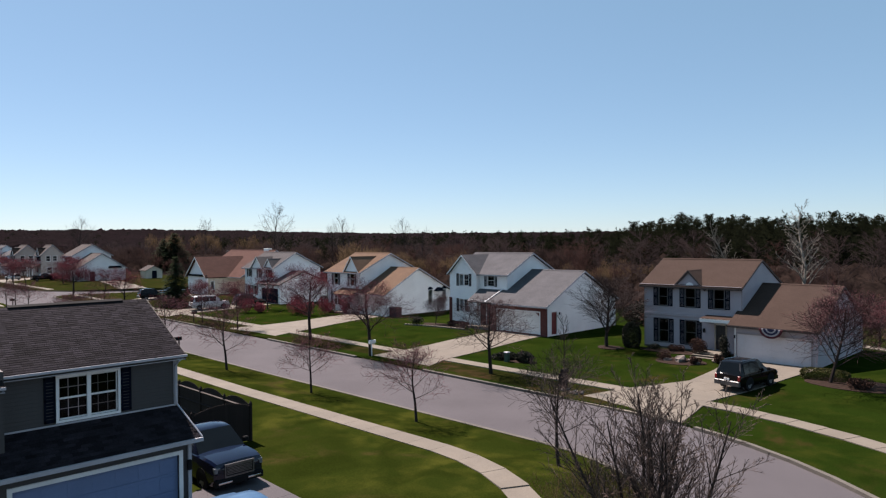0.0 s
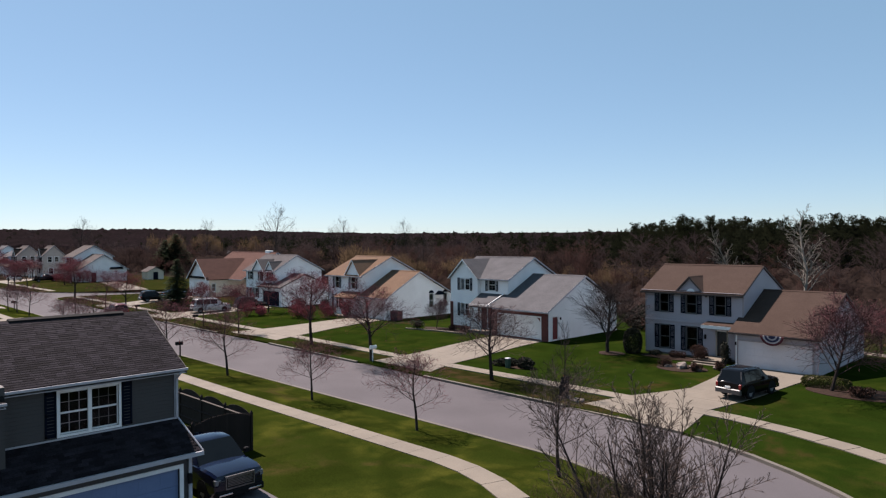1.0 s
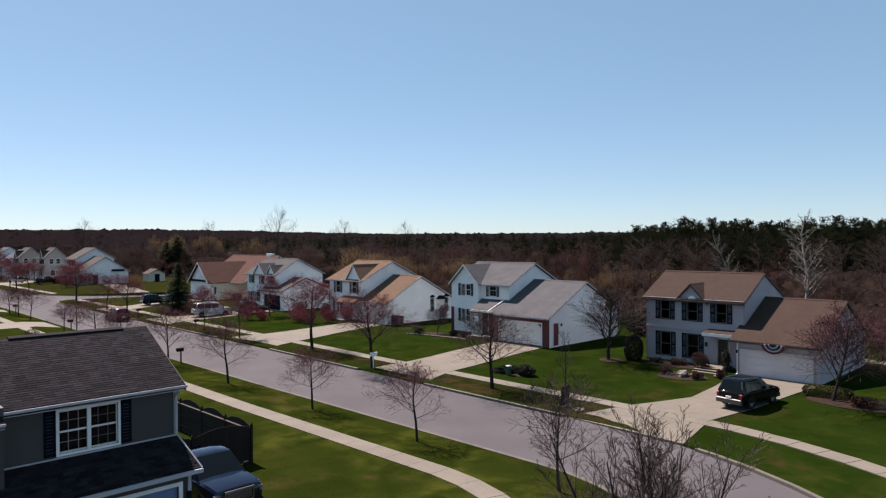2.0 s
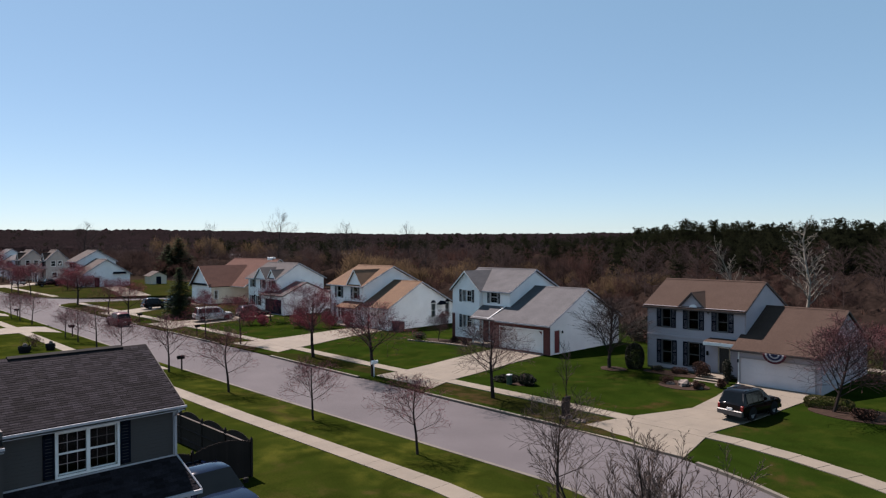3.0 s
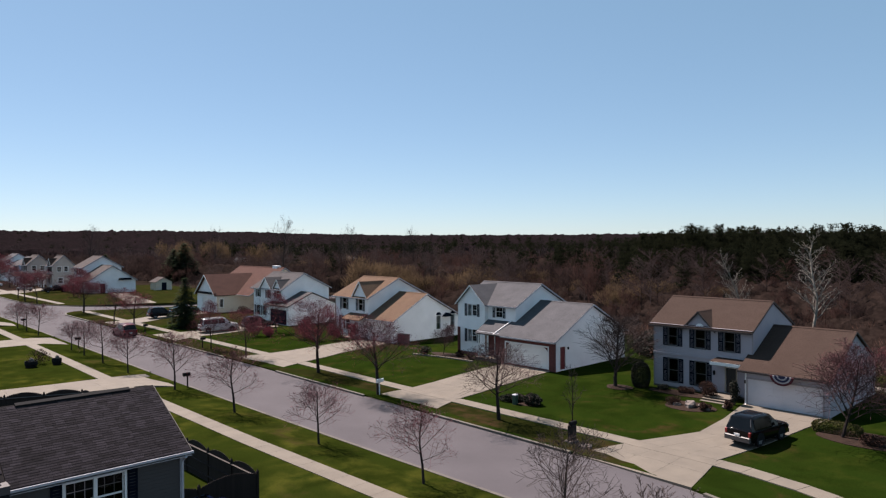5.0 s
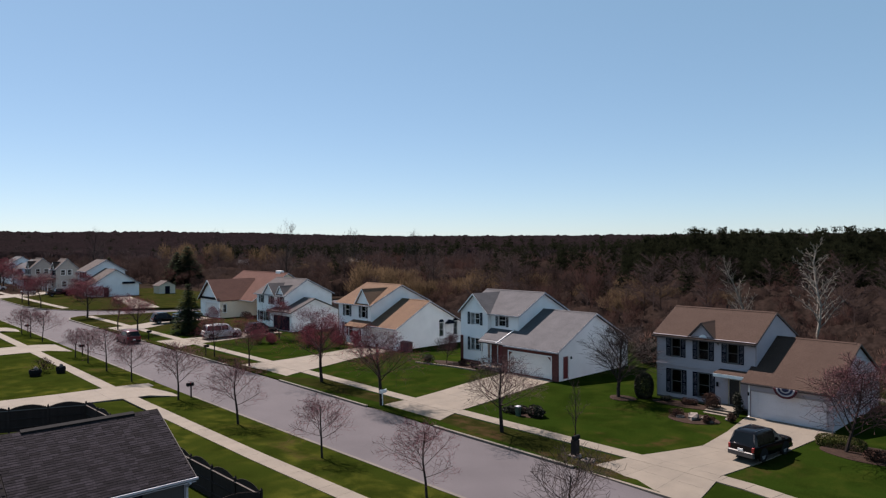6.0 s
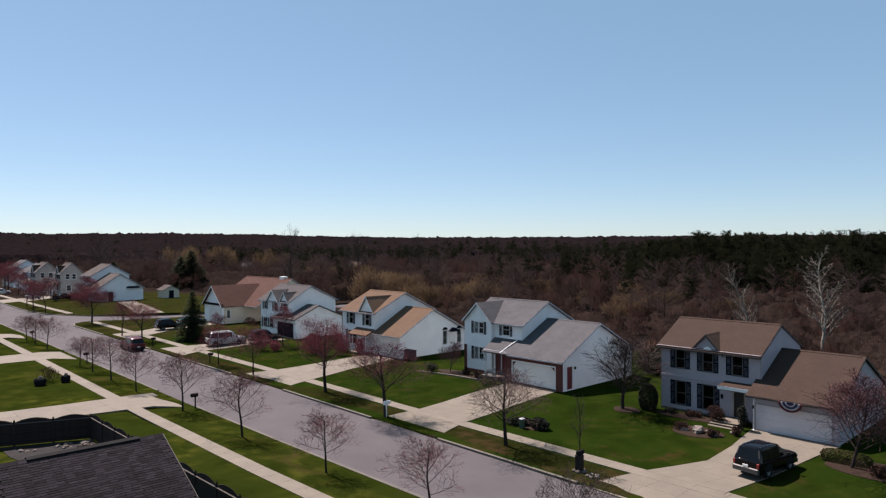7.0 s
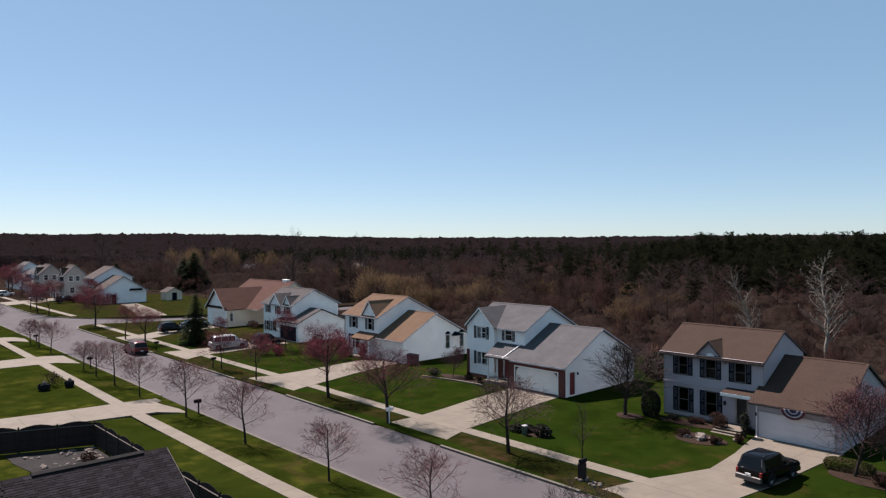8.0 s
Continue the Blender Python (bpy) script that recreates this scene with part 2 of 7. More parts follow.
DULL_CHROME = material("dull_chrome", (0.16, 0.16, 0.17), 0.35, None, 3, 0.2, 60, 0.02, metal=0.8)
CHROME = material("chrome", (0.6, 0.6, 0.62), 0.18, None, 3, 0.2, 60, 0.02, metal=1.0)
PLASTIC = material("black_plastic", (0.012, 0.012, 0.013), 0.85)
BUMPER = material("silver_grey_bumper", (0.055, 0.053, 0.055), 0.4)
LAMP_CLEAR = material("headlamp_glass", (0.14, 0.15, 0.165), 0.1, None, 4, 0.3, 60, 0.05)
LAMP_RED = material("tail_lamp_red", (0.25, 0.01, 0.012), 0.2, None, 4, 0.3, 60, 0.05)
CLOTH_RED = material("bunting_red", (0.075, 0.008, 0.016), 0.8)
CLOTH_WHITE = material("bunting_white", (0.36, 0.34, 0.36), 0.8)
CLOTH_BLUE = material("bunting_blue", (0.01, 0.013, 0.05), 0.8)
GREEN_METAL = material("green_painted_metal", (0.03, 0.07, 0.045), 0.6)
HILL = material("far_wooded_hill", (0.01594, 0.01328, 0.01461), 1.0, (0.01062, 0.009296, 0.00996), 0.012, 0.8, 0.15, 0.3, space="World", spec=0.0)
SHINGLE_TAB = material("charcoal_shingle_tabs", (0.019, 0.0165, 0.0205), 0.95, (0.011, 0.0098, 0.012), 1.5, 0.7, 30, 0.3, 0.5, 120, random_amount=0.45)
THICKET = material("brown_thicket", (0.0194, 0.0133, 0.0112), 1.0, (0.0119, 0.0090, 0.0080), 0.10, 0.8, 1.6, 0.35, 1.0, 2.5, space="World", spec=0.0)
WILLOW = airy(material("pale_gold_buds", (0.0881, 0.0622, 0.0374), 0.95, (0.0616, 0.0442, 0.0286), 0.15, 0.6, 3, 0.1, random_amount=0.06, spec=0.0))
HAZE_TWIG = airy(material("grey_brown_twig_haze", (0.0284, 0.0205, 0.0193), 0.95, (0.0208, 0.0153, 0.0153), 0.06, 0.7, 3, 0.1, random_amount=0.06, spec=0.0))
DIM_TRIM = material("grey_painted_sash", (0.09, 0.09, 0.095), 0.5, None, 2, 0.4, 20, 0.03)
WOOD_RED = airy(material("reddish_wood_twigs", (0.0402, 0.0235, 0.0211), 0.95, (0.0302, 0.0187, 0.0172), 0.05, 0.8, 3, 0.1, random_amount=0.06, spec=0.0))
RED_TWIG = material("dark_red_twigs", (0.07138, 0.04171, 0.04171), 0.95, (0.05146, 0.03175, 0.03175), 2, 0.5, 20, 0.2, random_amount=0.25)
DARK_TWIG = material("dark_brown_twigs", (0.052, 0.038, 0.035), 0.95, (0.04, 0.03, 0.028), 2, 0.5, 20, 0.15, random_amount=0.15)
GREY_TWIG = material("grey_brown_twigs", (0.0861, 0.0636, 0.0532), 0.95, (0.0607, 0.0455, 0.0387), 2, 0.5, 20, 0.2, random_amount=0.25)
FAR_WOOD = airy(material("far_wood_twigs", (0.0198, 0.0156, 0.0177), 0.95, (0.0150, 0.0129, 0.0147), 0.02, 0.8, 3, 0.2, random_amount=0.1))
FAR_RED = airy(material("far_reddish_twigs", (0.0263, 0.0175, 0.0195), 0.95, (0.0197, 0.0144, 0.0165), 0.02, 0.8, 3, 0.2, random_amount=0.1))
STRAW = airy(material("dry_straw", (0.085, 0.060, 0.034), 0.9, (0.055, 0.040, 0.022), 1.0, 0.6, 10, 0.2, random_amount=0.3))
JAMB = material("beige_painted_jamb", (0.34, 0.29, 0.22), 0.6, None, 2, 0.4, 20, 0.03)
DULL_TRIM = material("dull_grey_trim", (0.30, 0.27, 0.285), 0.6, (0.24, 0.22, 0.23), 2, 0.4, 20, 0.03)
NEAR_GRASS = lawn("olive_lawn_grass", (0.0150, 0.0218, 0.0033), (0.0400, 0.0430, 0.0072), (0.036, 0.030, 0.0095), 0.5)
DRY_GRASS = lawn("brown_olive_lawn", (0.0165, 0.0200, 0.0050), (0.026, 0.026, 0.0065), (0.034, 0.022, 0.0105), 0.8)
GRAVEL = material("grey_gravel", (0.02786, 0.02621, 0.02696), 0.9, (0.0179, 0.01625, 0.01651), 1.5, 0.8, 18, 0.5, 0.8, 25, space="World")
GREY_TAN_SIDING = siding("grey_tan_siding", (0.40, 0.35, 0.31))
CANOPY = material("far_canopy", (0.01199, 0.008466, 0.00952), 1.0, (0.007055, 0.005997, 0.006208), 0.035, 0.9, 0.5, 0.5, 1.0, 0.6, space="World", spec=0.0)
GREY_TRIM = material("weathered_grey_white_trim", (0.38, 0.38, 0.41), 0.5, (0.30, 0.30, 0.33), 2, 0.4, 20, 0.03)
BROWN_TRIM = material("brown_grey_fascia", (0.085, 0.066, 0.06), 0.7, (0.065, 0.05, 0.046), 2, 0.4, 20, 0.03, spec=0.2)
FENCE_RAIL = material("weathered_fence_rail", (0.11, 0.096, 0.09), 0.85, (0.08, 0.07, 0.066), 2, 0.7, 25, 0.2, 0.3, 30)

# ---- mesh tools ----
class Shape:
    """Collects vertices and faces for one mesh."""

    def __init__(self):
        self.v, self.f = [], []

    def add(self, verts, faces):
        k = len(self.v)
        self.v += [tuple(p) for p in verts]
        self.f += [tuple(i + k for i in f) for f in faces]
        return self

    def box(self, x0, y0, z0, x1, y1, z1):
        v = [(x0, y0, z0), (x1, y0, z0), (x1, y1, z0), (x0, y1, z0), (x0, y0, z1), (x1, y0, z1), (x1, y1, z1), (x0, y1, z1)]
        return self.add(v, [(3, 2, 1, 0), (4, 5, 6, 7), (0, 1, 5, 4), (1, 2, 6, 5), (2, 3, 7, 6), (3, 0, 4, 7)])

    def soft_box(self, x0, y0, z0, x1, y1, z1, c=0.02):
        """A box whose top and upright edges are chamfered by c."""
        def ring(k, z):
            return [(x0 + k + c, y0 + k, z), (x1 - k - c, y0 + k, z), (x1 - k, y0 + k + c, z), (x1 - k, y1 - k - c, z),
                    (x1 - k - c, y1 - k, z), (x0 + k + c, y1 - k, z), (x0 + k, y1 - k - c, z), (x0 + k, y0 + k + c, z)]
        v = ring(0, z0) + ring(0, z1 - c) + ring(c, z1)
        f = [tuple(range(7, -1, -1)), tuple(range(16, 24))]
        f += [(a + i, a + (i + 1) % 8, a + 8 + (i + 1) % 8, a + 8 + i) for a in (0, 8) for i in range(8)]
        return self.add(v, f)

    def prism(self, poly, axis, a, b):
        """A polygon in the plane across an axis, drawn out from a to b. For x the polygon is (y, z), for y (x, z), for z (x, y)."""
        def place(p, w):
            return {"x": (w, p[0], p[1]), "y": (p[0], w, p[1]), "z": (p[0], p[1], w)}[axis]
        n = len(poly)
        v = [place(p, a) for p in poly] + [place(p, b) for p in poly]
        f = [tuple(range(n)), tuple(range(2 * n - 1, n - 1, -1))]
        f += [(i, (i + 1) % n, n + (i + 1) % n, n + i) for i in range(n)]
        return self.add(v, f)

    def slab(self, corners, thick):
        """A four- or three-cornered plate of that thickness below the given corners."""
        c = [Vector(p) for p in corners]
        nrm = (c[1] - c[0]).cross(c[2] - c[0]).normalized()
        if nrm.z < 0:
            nrm = -nrm
        n = len(c)
        v = c + [p - nrm * thick for p in c]
        f = [tuple(range(n)), tuple(range(2 * n - 1, n - 1, -1))] + [(i, (i + 1) % n, n + (i + 1) % n, n + i) for i in range(n)]
        return self.add(v, f)

    def tube(self, points, radii, sides=6, cap=True):
        rings = []
        pts = [Vector(p) for p in points]
        for i, p in enumerate(pts):
            d = (pts[min(i + 1, len(pts) - 1)] - pts[max(i - 1, 0)]).normalized()
            a = d.cross(Vector((0.31, 0.17, 0.93)) if abs(d.z) < 0.9 else Vector((1, 0.1, 0))).normalized()
            b = d.cross(a)
            rings.append([p + (a * math.cos(t) + b * math.sin(t)) * radii[i] for t in (2 * math.pi * k / sides for k in range(sides))])
        v = [q for r in rings for q in r]
        f = [(i * sides + k, i * sides + (k + 1) % sides, (i + 1) * sides + (k + 1) % sides, (i + 1) * sides + k)
             for i in range(len(pts) - 1) for k in range(sides)]
        if cap:
            f += [tuple(range(sides - 1, -1, -1)), tuple(range(len(v) - sides, len(v)))]
        return self.add(v, f)

    def ball(self, cx, cy, cz, rx, ry, rz, seed=0, rough=0.15, rings=6, sides=9):
        """An uneven lump."""
        rnd = random.Random(seed)
        v = [(cx, cy, cz - rz)]
        for i in range(1, rings):
            t = math.pi * i / rings
            for k in range(sides):
                a, w = 2 * math.pi * k / sides, 1 + rnd.uniform(-rough, rough)
                v.append((cx + rx * w * math.sin(t) * math.cos(a), cy + ry * w * math.sin(t) * math.sin(a), cz - rz * w * math.cos(t)))
        v.append((cx, cy, cz + rz))
        f = [(0, 1 + (k + 1) % sides, 1 + k) for k in range(sides)]
        for i in range(rings - 2):
            f += [(1 + i * sides + k, 1 + i * sides + (k + 1) % sides, 1 + (i + 1) * sides + (k + 1) % sides, 1 + (i + 1) * sides + k) for k in range(sides)]
        e = len(v) - 1
        f += [(e, e - sides + k, e - sides + (k + 1) % sides) for k in range(sides)]
        return self.add(v, f)

    def mesh(self, name, mat=None):
        me = bpy.data.meshes.new(name)
        me.from_pydata(self.v, [], self.f)
        if mat:
            me.materials.append(mat)
        bm = bmesh.new()
        bm.from_mesh(me)
        bmesh.ops.recalc_face_normals(bm, faces=bm.faces)
        bm.to_mesh(me)
        bm.free()
        return me


def part(name, shape, mat, parent, label=""):
    me = shape.mesh(name, mat) if isinstance(shape, Shape) else shape
    ob = new(name, me)
    ob.parent = parent
    return tagged(ob, label)


def thing(name, x, y, z, turn=0.0, label="", category="", group="", kind=""):
    ob = new(name)
    ob.matrix_basis = pose(x, y, z, 0, 0, turn)
    return tagged(ob, label, category, group, kind)


def setting(name, shape, mat, label, category):
    me = shape.mesh(name, mat) if isinstance(shape, Shape) else shape
    return tagged(new(name, me), label, category, kind="structure")


def smooth(me):
    for p in me.polygons:
        p.use_smooth = True
    return me


def ramp(v, a, b):
    t = min(1.0, max(0.0, (v - a) / (b - a)))
    return t * t * (3 - 2 * t)

# ---- ground, road, kerbs ----
def arc(cx, cy, r, a0, a1, n=12):
    return [(cx + r * math.cos(radians(a0 + (a1 - a0) * i / n)), cy + r * math.sin(radians(a0 + (a1 - a0) * i / n))) for i in range(n + 1)]


NEAR_KERB = [(-420, 23.6), (-120, 23.6), (-58, 23.4), (-42, 23.5)] + arc(-18.5, 11.9, 12.0, 90, 0) + [(-6.5, -40), (-6.5, -120)]
FAR_KERB = ([(-420, 32.5), (-165, 32.8), (-155, 34.0), (-149.2, 36.4), (-144.3, 39.2), (-139.6, 43.8), (-135.5, 49.5), (-132, 57), (-130, 68), (-129.5, 160),
             (-120, 160), (-120.5, 68), (-122.5, 57), (-126, 48), (-130.2, 41), (-132.8, 37.3), (-133.4, 35), (-132, 33.4), (-128.5, 32.5)]
            + [(-60, 32.4)] + arc(-20.0, 9.95, 21.9, 90, 0, 16) + [(1.9, -40), (1.9, -120)])
ROAD = NEAR_KERB + FAR_KERB[::-1]


def inside(x, y, poly):
    hit = False
    for (ax, ay), (bx, by) in zip(poly, poly[1:] + poly[:1]):
        if (ay > y) != (by > y) and x < (bx - ax) * (y - ay) / (by - ay) + ax:
            hit = not hit
    return hit


def land(x, y):
    """The height of the ground."""
    far = 0.12 + 0.10 * ramp(y, 33, 37) + 0.28 * ramp(y, 37, 48) - 0.5 * ramp(y, 66, 110)
    near = 0.12 + 0.25 * ramp(y, 23, 20.2) * ramp(x, -9, -17) + 0.15 * ramp(y, 17, 9) * ramp(x, -40, -32) * ramp(x, -7, -19)
    return far if y > 28 else near


def offset(line, d, closed=False):
    """A polyline moved d metres to its left."""
    out = []
    n = len(line)
    for i, p in enumerate(line):
        a = line[i - 1] if i or closed else p
        b = line[(i + 1) % n] if i < n - 1 or closed else p
        t = Vector((b[0] - a[0], b[1] - a[1])).normalized()
        out.append((p[0] - t.y * d, p[1] + t.x * d))
    return out


def build_ground():
    from mathutils.geometry import delaunay_2d_cdt
    inner = offset(ROAD, 0.05, True)
    if not inside(*inner[5], ROAD):
        inner = offset(ROAD, -0.05, True)
    pts = [Vector(p) for p in ROAD] + [Vector(p) for p in inner]
    n = len(ROAD)
    edges = [(i, (i + 1) % n) for i in range(n)] + [(n + i, n + (i + 1) % n) for i in range(n)]
    ys = [-2500, -900, -300, -100, -40, -10, 0, 3, 6, 9, 11, 13, 15, 17, 19, 20.2, 20.9, 21.6, 22.3, 23.0, 33.5, 35, 37, 39, 41, 43, 45, 48, 52, 60, 66, 75, 85, 95, 110, 140, 200, 320, 600, 1100, 1900, 3000]
    xs = [-3000, -1600, -900, -500, -300, -200, -160, -125, -100, -80, -65, -50, -42, -40, -36, -32, -28, -24, -21, -19, -17, -15, -13, -11, -9, -7, 5, 15, 30, 60, 120, 250, 600, 1200, 2500]
    pts += [Vector((x, y)) for x in xs for y in ys]
    v, e, f, *_ = delaunay_2d_cdt(pts, edges, [], 0, 1e-4)
    me = bpy.data.meshes.new("ground")
    co = []
    for p in v:
        low = inside(p.x, p.y, ROAD) and min(abs(p.x - q[0]) + abs(p.y - q[1]) for q in ROAD) > 0.004
        co.append((p.x, p.y, -0.12 if low else land(p.x, p.y)))
    me.from_pydata(co, [], f)
    for m in (GRASS, VERGE, WILD, NEAR_GRASS, DRY_GRASS):
        me.materials.append(m)
    for p in me.polygons:
        c = p.center
        p.material_index = 2 if c.y > 72 or c.x < -230 or c.x > 40 else 1 if 32.6 < c.y < 35.3 and -88 < c.x < -19 else 3 if c.y < 28 else 4 if c.x < -96 else 0
    tagged(new("ground", me), "mown spring lawns with dry patches, rough brown land behind", "ground", kind="structure")


build_ground()


def strip(left, right, z0, z1, name, mat):
    s = Shape()
    n = len(left)
    v = [(*p, z1) for p in left] + [(*p, z1) for p in right] + [(*p, z0) for p in left] + [(*p, z0) for p in right]
    f = []
    for i in range(n - 1):
        f += [(i, i + 1, n + i + 1, n + i), (2 * n + i, 2 * n + i + 1, i + 1, i), (n + i, n + i + 1, 3 * n + i + 1, 3 * n + i)]
    f += [(0, n, 3 * n, 2 * n), (n - 1, 2 * n - 1, 4 * n - 1, 3 * n - 1)]
    return s.add(v, f)


def build_road():
    from mathutils.geometry import tessellate_polygon
    tri = tessellate_polygon([[Vector((*p, 0)) for p in ROAD]])
    s = Shape().add([(*p, 0.0) for p in ROAD], [tuple(t) for t in tri])
    setting("road", s, ASPHALT, "worn pale grey asphalt residential street", "road")


build_road()

DRIVE_GAPS_FAR = [(-22.8, -15.4), (-42.6, -35.3), (-67.5, -57.6), (-92, -83), (-112, -103)]
DRIVE_GAPS_NEAR = [(-64.6, -56.0), (-98.5, -89.5), (-123, -115)]


def kerb_runs(line, gaps):
    """Cuts a kerb line where driveways cross its straight run."""
    fine = []
    for (ax, ay), (bx, by) in zip(line, line[1:]):
        k = max(1, int(math.hypot(bx - ax, by - ay) / 1.0))
        fine += [(ax + (bx - ax) * i / k, ay + (by - ay) * i / k) for i in range(k)]
    fine.append(line[-1])
    runs, run = [], []
    for p in fine:
        if any(a < p[0] < b for a, b in gaps) and abs(p[1] - line[2][1]) < 8:
            if len(run) > 1:
                runs.append(run)
            run = []
        else:
            run.append(p)
    return runs + [run]


for line, gaps, side in ((NEAR_KERB, DRIVE_GAPS_NEAR, 1), (FAR_KERB, DRIVE_GAPS_FAR, -1)):
    for run in kerb_runs(line, gaps):
        ob = setting("kerb", strip(offset(run, -0.02 * side), offset(run, 0.20 * side), -0.05, 0.145, "kerb", KERB), KERB, "weathered concrete kerb along the lawn edge", "kerb")

# ---- houses ----
def wall_with_holes(axis, at, thick, a0, a1, z0, z1, holes):
    """A wall across y ("y": along x) or across x ("x": along y), from its outer face at `at` inwards by thick; holes are (a0, a1, z0, z1)."""
    xs = sorted({a0, a1, *[h[0] for h in holes], *[h[1] for h in holes]})
    zs = sorted({z0, z1, *[h[2] for h in holes], *[h[3] for h in holes]})

    def solid(i, j):
        if not (0 <= i < len(xs) - 1 and 0 <= j < len(zs) - 1):
            return False
        cx, cz = (xs[i] + xs[i + 1]) / 2, (zs[j] + zs[j + 1]) / 2
        return not any(h[0] < cx < h[1] and h[2] < cz < h[3] for h in holes)
    n = len(zs)
    v = []
    for d in (at, at + thick):
        v += [(x, d, z) if axis == "y" else (d, x, z) for x in xs for z in zs]
    k, f = len(xs) * n, []
    for i in range(len(xs) - 1):
        for j in range(n - 1):
            if solid(i, j):
                a, b, c, e = i * n + j, (i + 1) * n + j, (i + 1) * n + j + 1, i * n + j + 1
                f += [(a, b, c, e), (k + e, k + c, k + b, k + a)]
                for (p, q), near in (((a, b), (i, j - 1)), ((b, c), (i + 1, j)), ((c, e), (i, j + 1)), ((e, a), (i - 1, j))):
                    if not solid(*near):
                        f.append((p, k + p, k + q, q))
    used = sorted({m for q in f for m in q})
    back = {m: t for t, m in enumerate(used)}
    return Shape().add([v[m] for m in used], [tuple(back[m] for m in q) for q in f])


def rect(axis, at, depth, a0, a1, z0, z1, s=None):
    s = s or Shape()
    b, c = min(at, at + depth), max(at, at + depth)
    return s.box(a0, b, z0, a1, c, z1) if axis == "y" else s.box(b, a0, z0, c, a1, z1)


def window(house, axis, at, out, a0, a1, z0, z1, shutters=0.0, cols=2, rows=2, sashes=1, curtain=False, trim=None, screens=()):
    """A window in the wall whose outer face is at `at`; out is -1 or 1, the way it faces. The hole itself is cut by the wall."""
    d = out
    fr = Shape()
    w = 0.07
    trim = trim or TRIM
    for b in ((a0 - w, a1 + w, z1, z1 + w), (a0 - w, a1 + w, z0 - w, z0), (a0 - w, a0, z0, z1), (a1, a1 + w, z0, z1)):
        rect(axis, at - d * 0.05, d * 0.075, *b, fr)
    frame_ob = part("window_frame", fr, trim, house)
    for k in range(sashes):
        s0, s1 = a0 + (a1 - a0) * k / sashes, a0 + (a1 - a0) * (k + 1) / sashes
        if k:
            rect_s = rect(axis, at - d * 0.05, d * 0.07, s0 - 0.05, s0 + 0.05, z0, z1)
            part("mullion", rect_s, trim, frame_ob)
        zm = (z0 + z1) / 2
        sash = Shape()
        for b in ((s0, s1, zm - 0.025, zm + 0.025), (s0, s0 + 0.035, z0, z1), (s1 - 0.035, s1, z0, z1), (s0, s1, z0, z0 + 0.04), (s0, s1, z1 - 0.04, z1)):
            rect(axis, at - d * 0.075, d * 0.03, *b, sash)
        part("sash", sash, trim, frame_ob)
        if cols * rows > 1:
            bar = DIM_TRIM if k in screens else DULL_TRIM if trim == TRIM else trim
            for i in range(1, cols):
                x = s0 + (s1 - s0) * i / cols
                part("muntin", rect(axis, at - d * 0.075, d * 0.012, x - 0.008, x + 0.008, z0, z1), bar, frame_ob)
            for z in ([z0 + (zm - z0) * j / rows for j in range(1, rows)] + [zm + (z1 - zm) * j / rows for j in range(1, rows)]):
                part("muntin", rect(axis, at - d * 0.075, d * 0.010, s0, s1, z - 0.008, z + 0.008), bar, frame_ob)
        pane = part("pane", rect(axis, at - d * 0.085, d * 0.008, s0, s1, z0, z1), GLASS, frame_ob)
        pane.visible_shadow = False
    if curtain:
        cur = Shape()
        for a, b in ((a0, a0 + 0.28 * (a1 - a0)), (a1 - 0.28 * (a1 - a0), a1)):
            n = 8
            for i in range(n):
                x0, x1 = a + (b - a) * i / n, a + (b - a) * (i + 1) / n
                rect(axis, at - d * (0.24 + 0.025 * (i % 2)), d * 0.02, x0, x1, z0, z1, cur)
        part("curtain", cur, CURTAIN, frame_ob, "pale drawn-back curtain")
    if shutters:
        for a, b in ((a0 - w - shutters, a0 - w - 0.01), (a1 + w + 0.01, a1 + w + shutters)):
            sh = Shape()
            for c in ((a, a + 0.05, z0 - 0.03, z1 + 0.04), (b - 0.05, b, z0 - 0.03, z1 + 0.04), (a, b, z0 - 0.03, z0 + 0.04), (a, b, z1 - 0.03, z1 + 0.04), (a, b, (z0 + z1) / 2 - 0.03, (z0 + z1) / 2 + 0.03)):
                rect(axis, at, d * 0.045, *c, sh)
            k = int((z1 - z0) / 0.09)
            for i in range(k):
                z = z0 + (z1 - z0) * i / k
                rect(axis, at, d * 0.028, a + 0.04, b - 0.04, z, z + 0.065, sh)
            part("shutter", sh, SHUTTER, house)


def garage_door(house, at, a0, a1, z0, z1, mat=None, axis="y", out=-1, label="white sectional garage door", trim=None):
    """Four rows of raised panels, set into its opening."""
    mat = mat or DOOR_WHITE
    door = part("garage_door", rect(axis, at - out * 0.16, out * 0.05, a0, a1, z0, z1), mat, house, label)
    n, rows = max(4, round((a1 - a0) / 0.6)), 4
    for j in range(rows):
        s = Shape()
        za, zb = z0 + (z1 - z0) * j / rows, z0 + (z1 - z0) * (j + 1) / rows
        rect(axis, at - out * 0.11, out * 0.02, a0 + 0.01, a1 - 0.01, za + 0.008, zb - 0.008, s)
        for i in range(n):
            xa, xb = a0 + (a1 - a0) * i / n, a0 + (a1 - a0) * (i + 1) / n
            rect(axis, at - out * 0.09, out * 0.012, xa + 0.08, xb - 0.08, za + 0.09, zb - 0.09, s)
        part("panel", s, mat, door)
    tr = Shape()
    for b in ((a0 - 0.12, a0, z0, z1 + 0.12), (a1, a1 + 0.12, z0, z1 + 0.12), (a0, a1, z1, z1 + 0.12)):
        rect(axis, at + out * 0.004, out * 0.03, *b, tr)
    part("door_trim", tr, trim or TRIM, house)


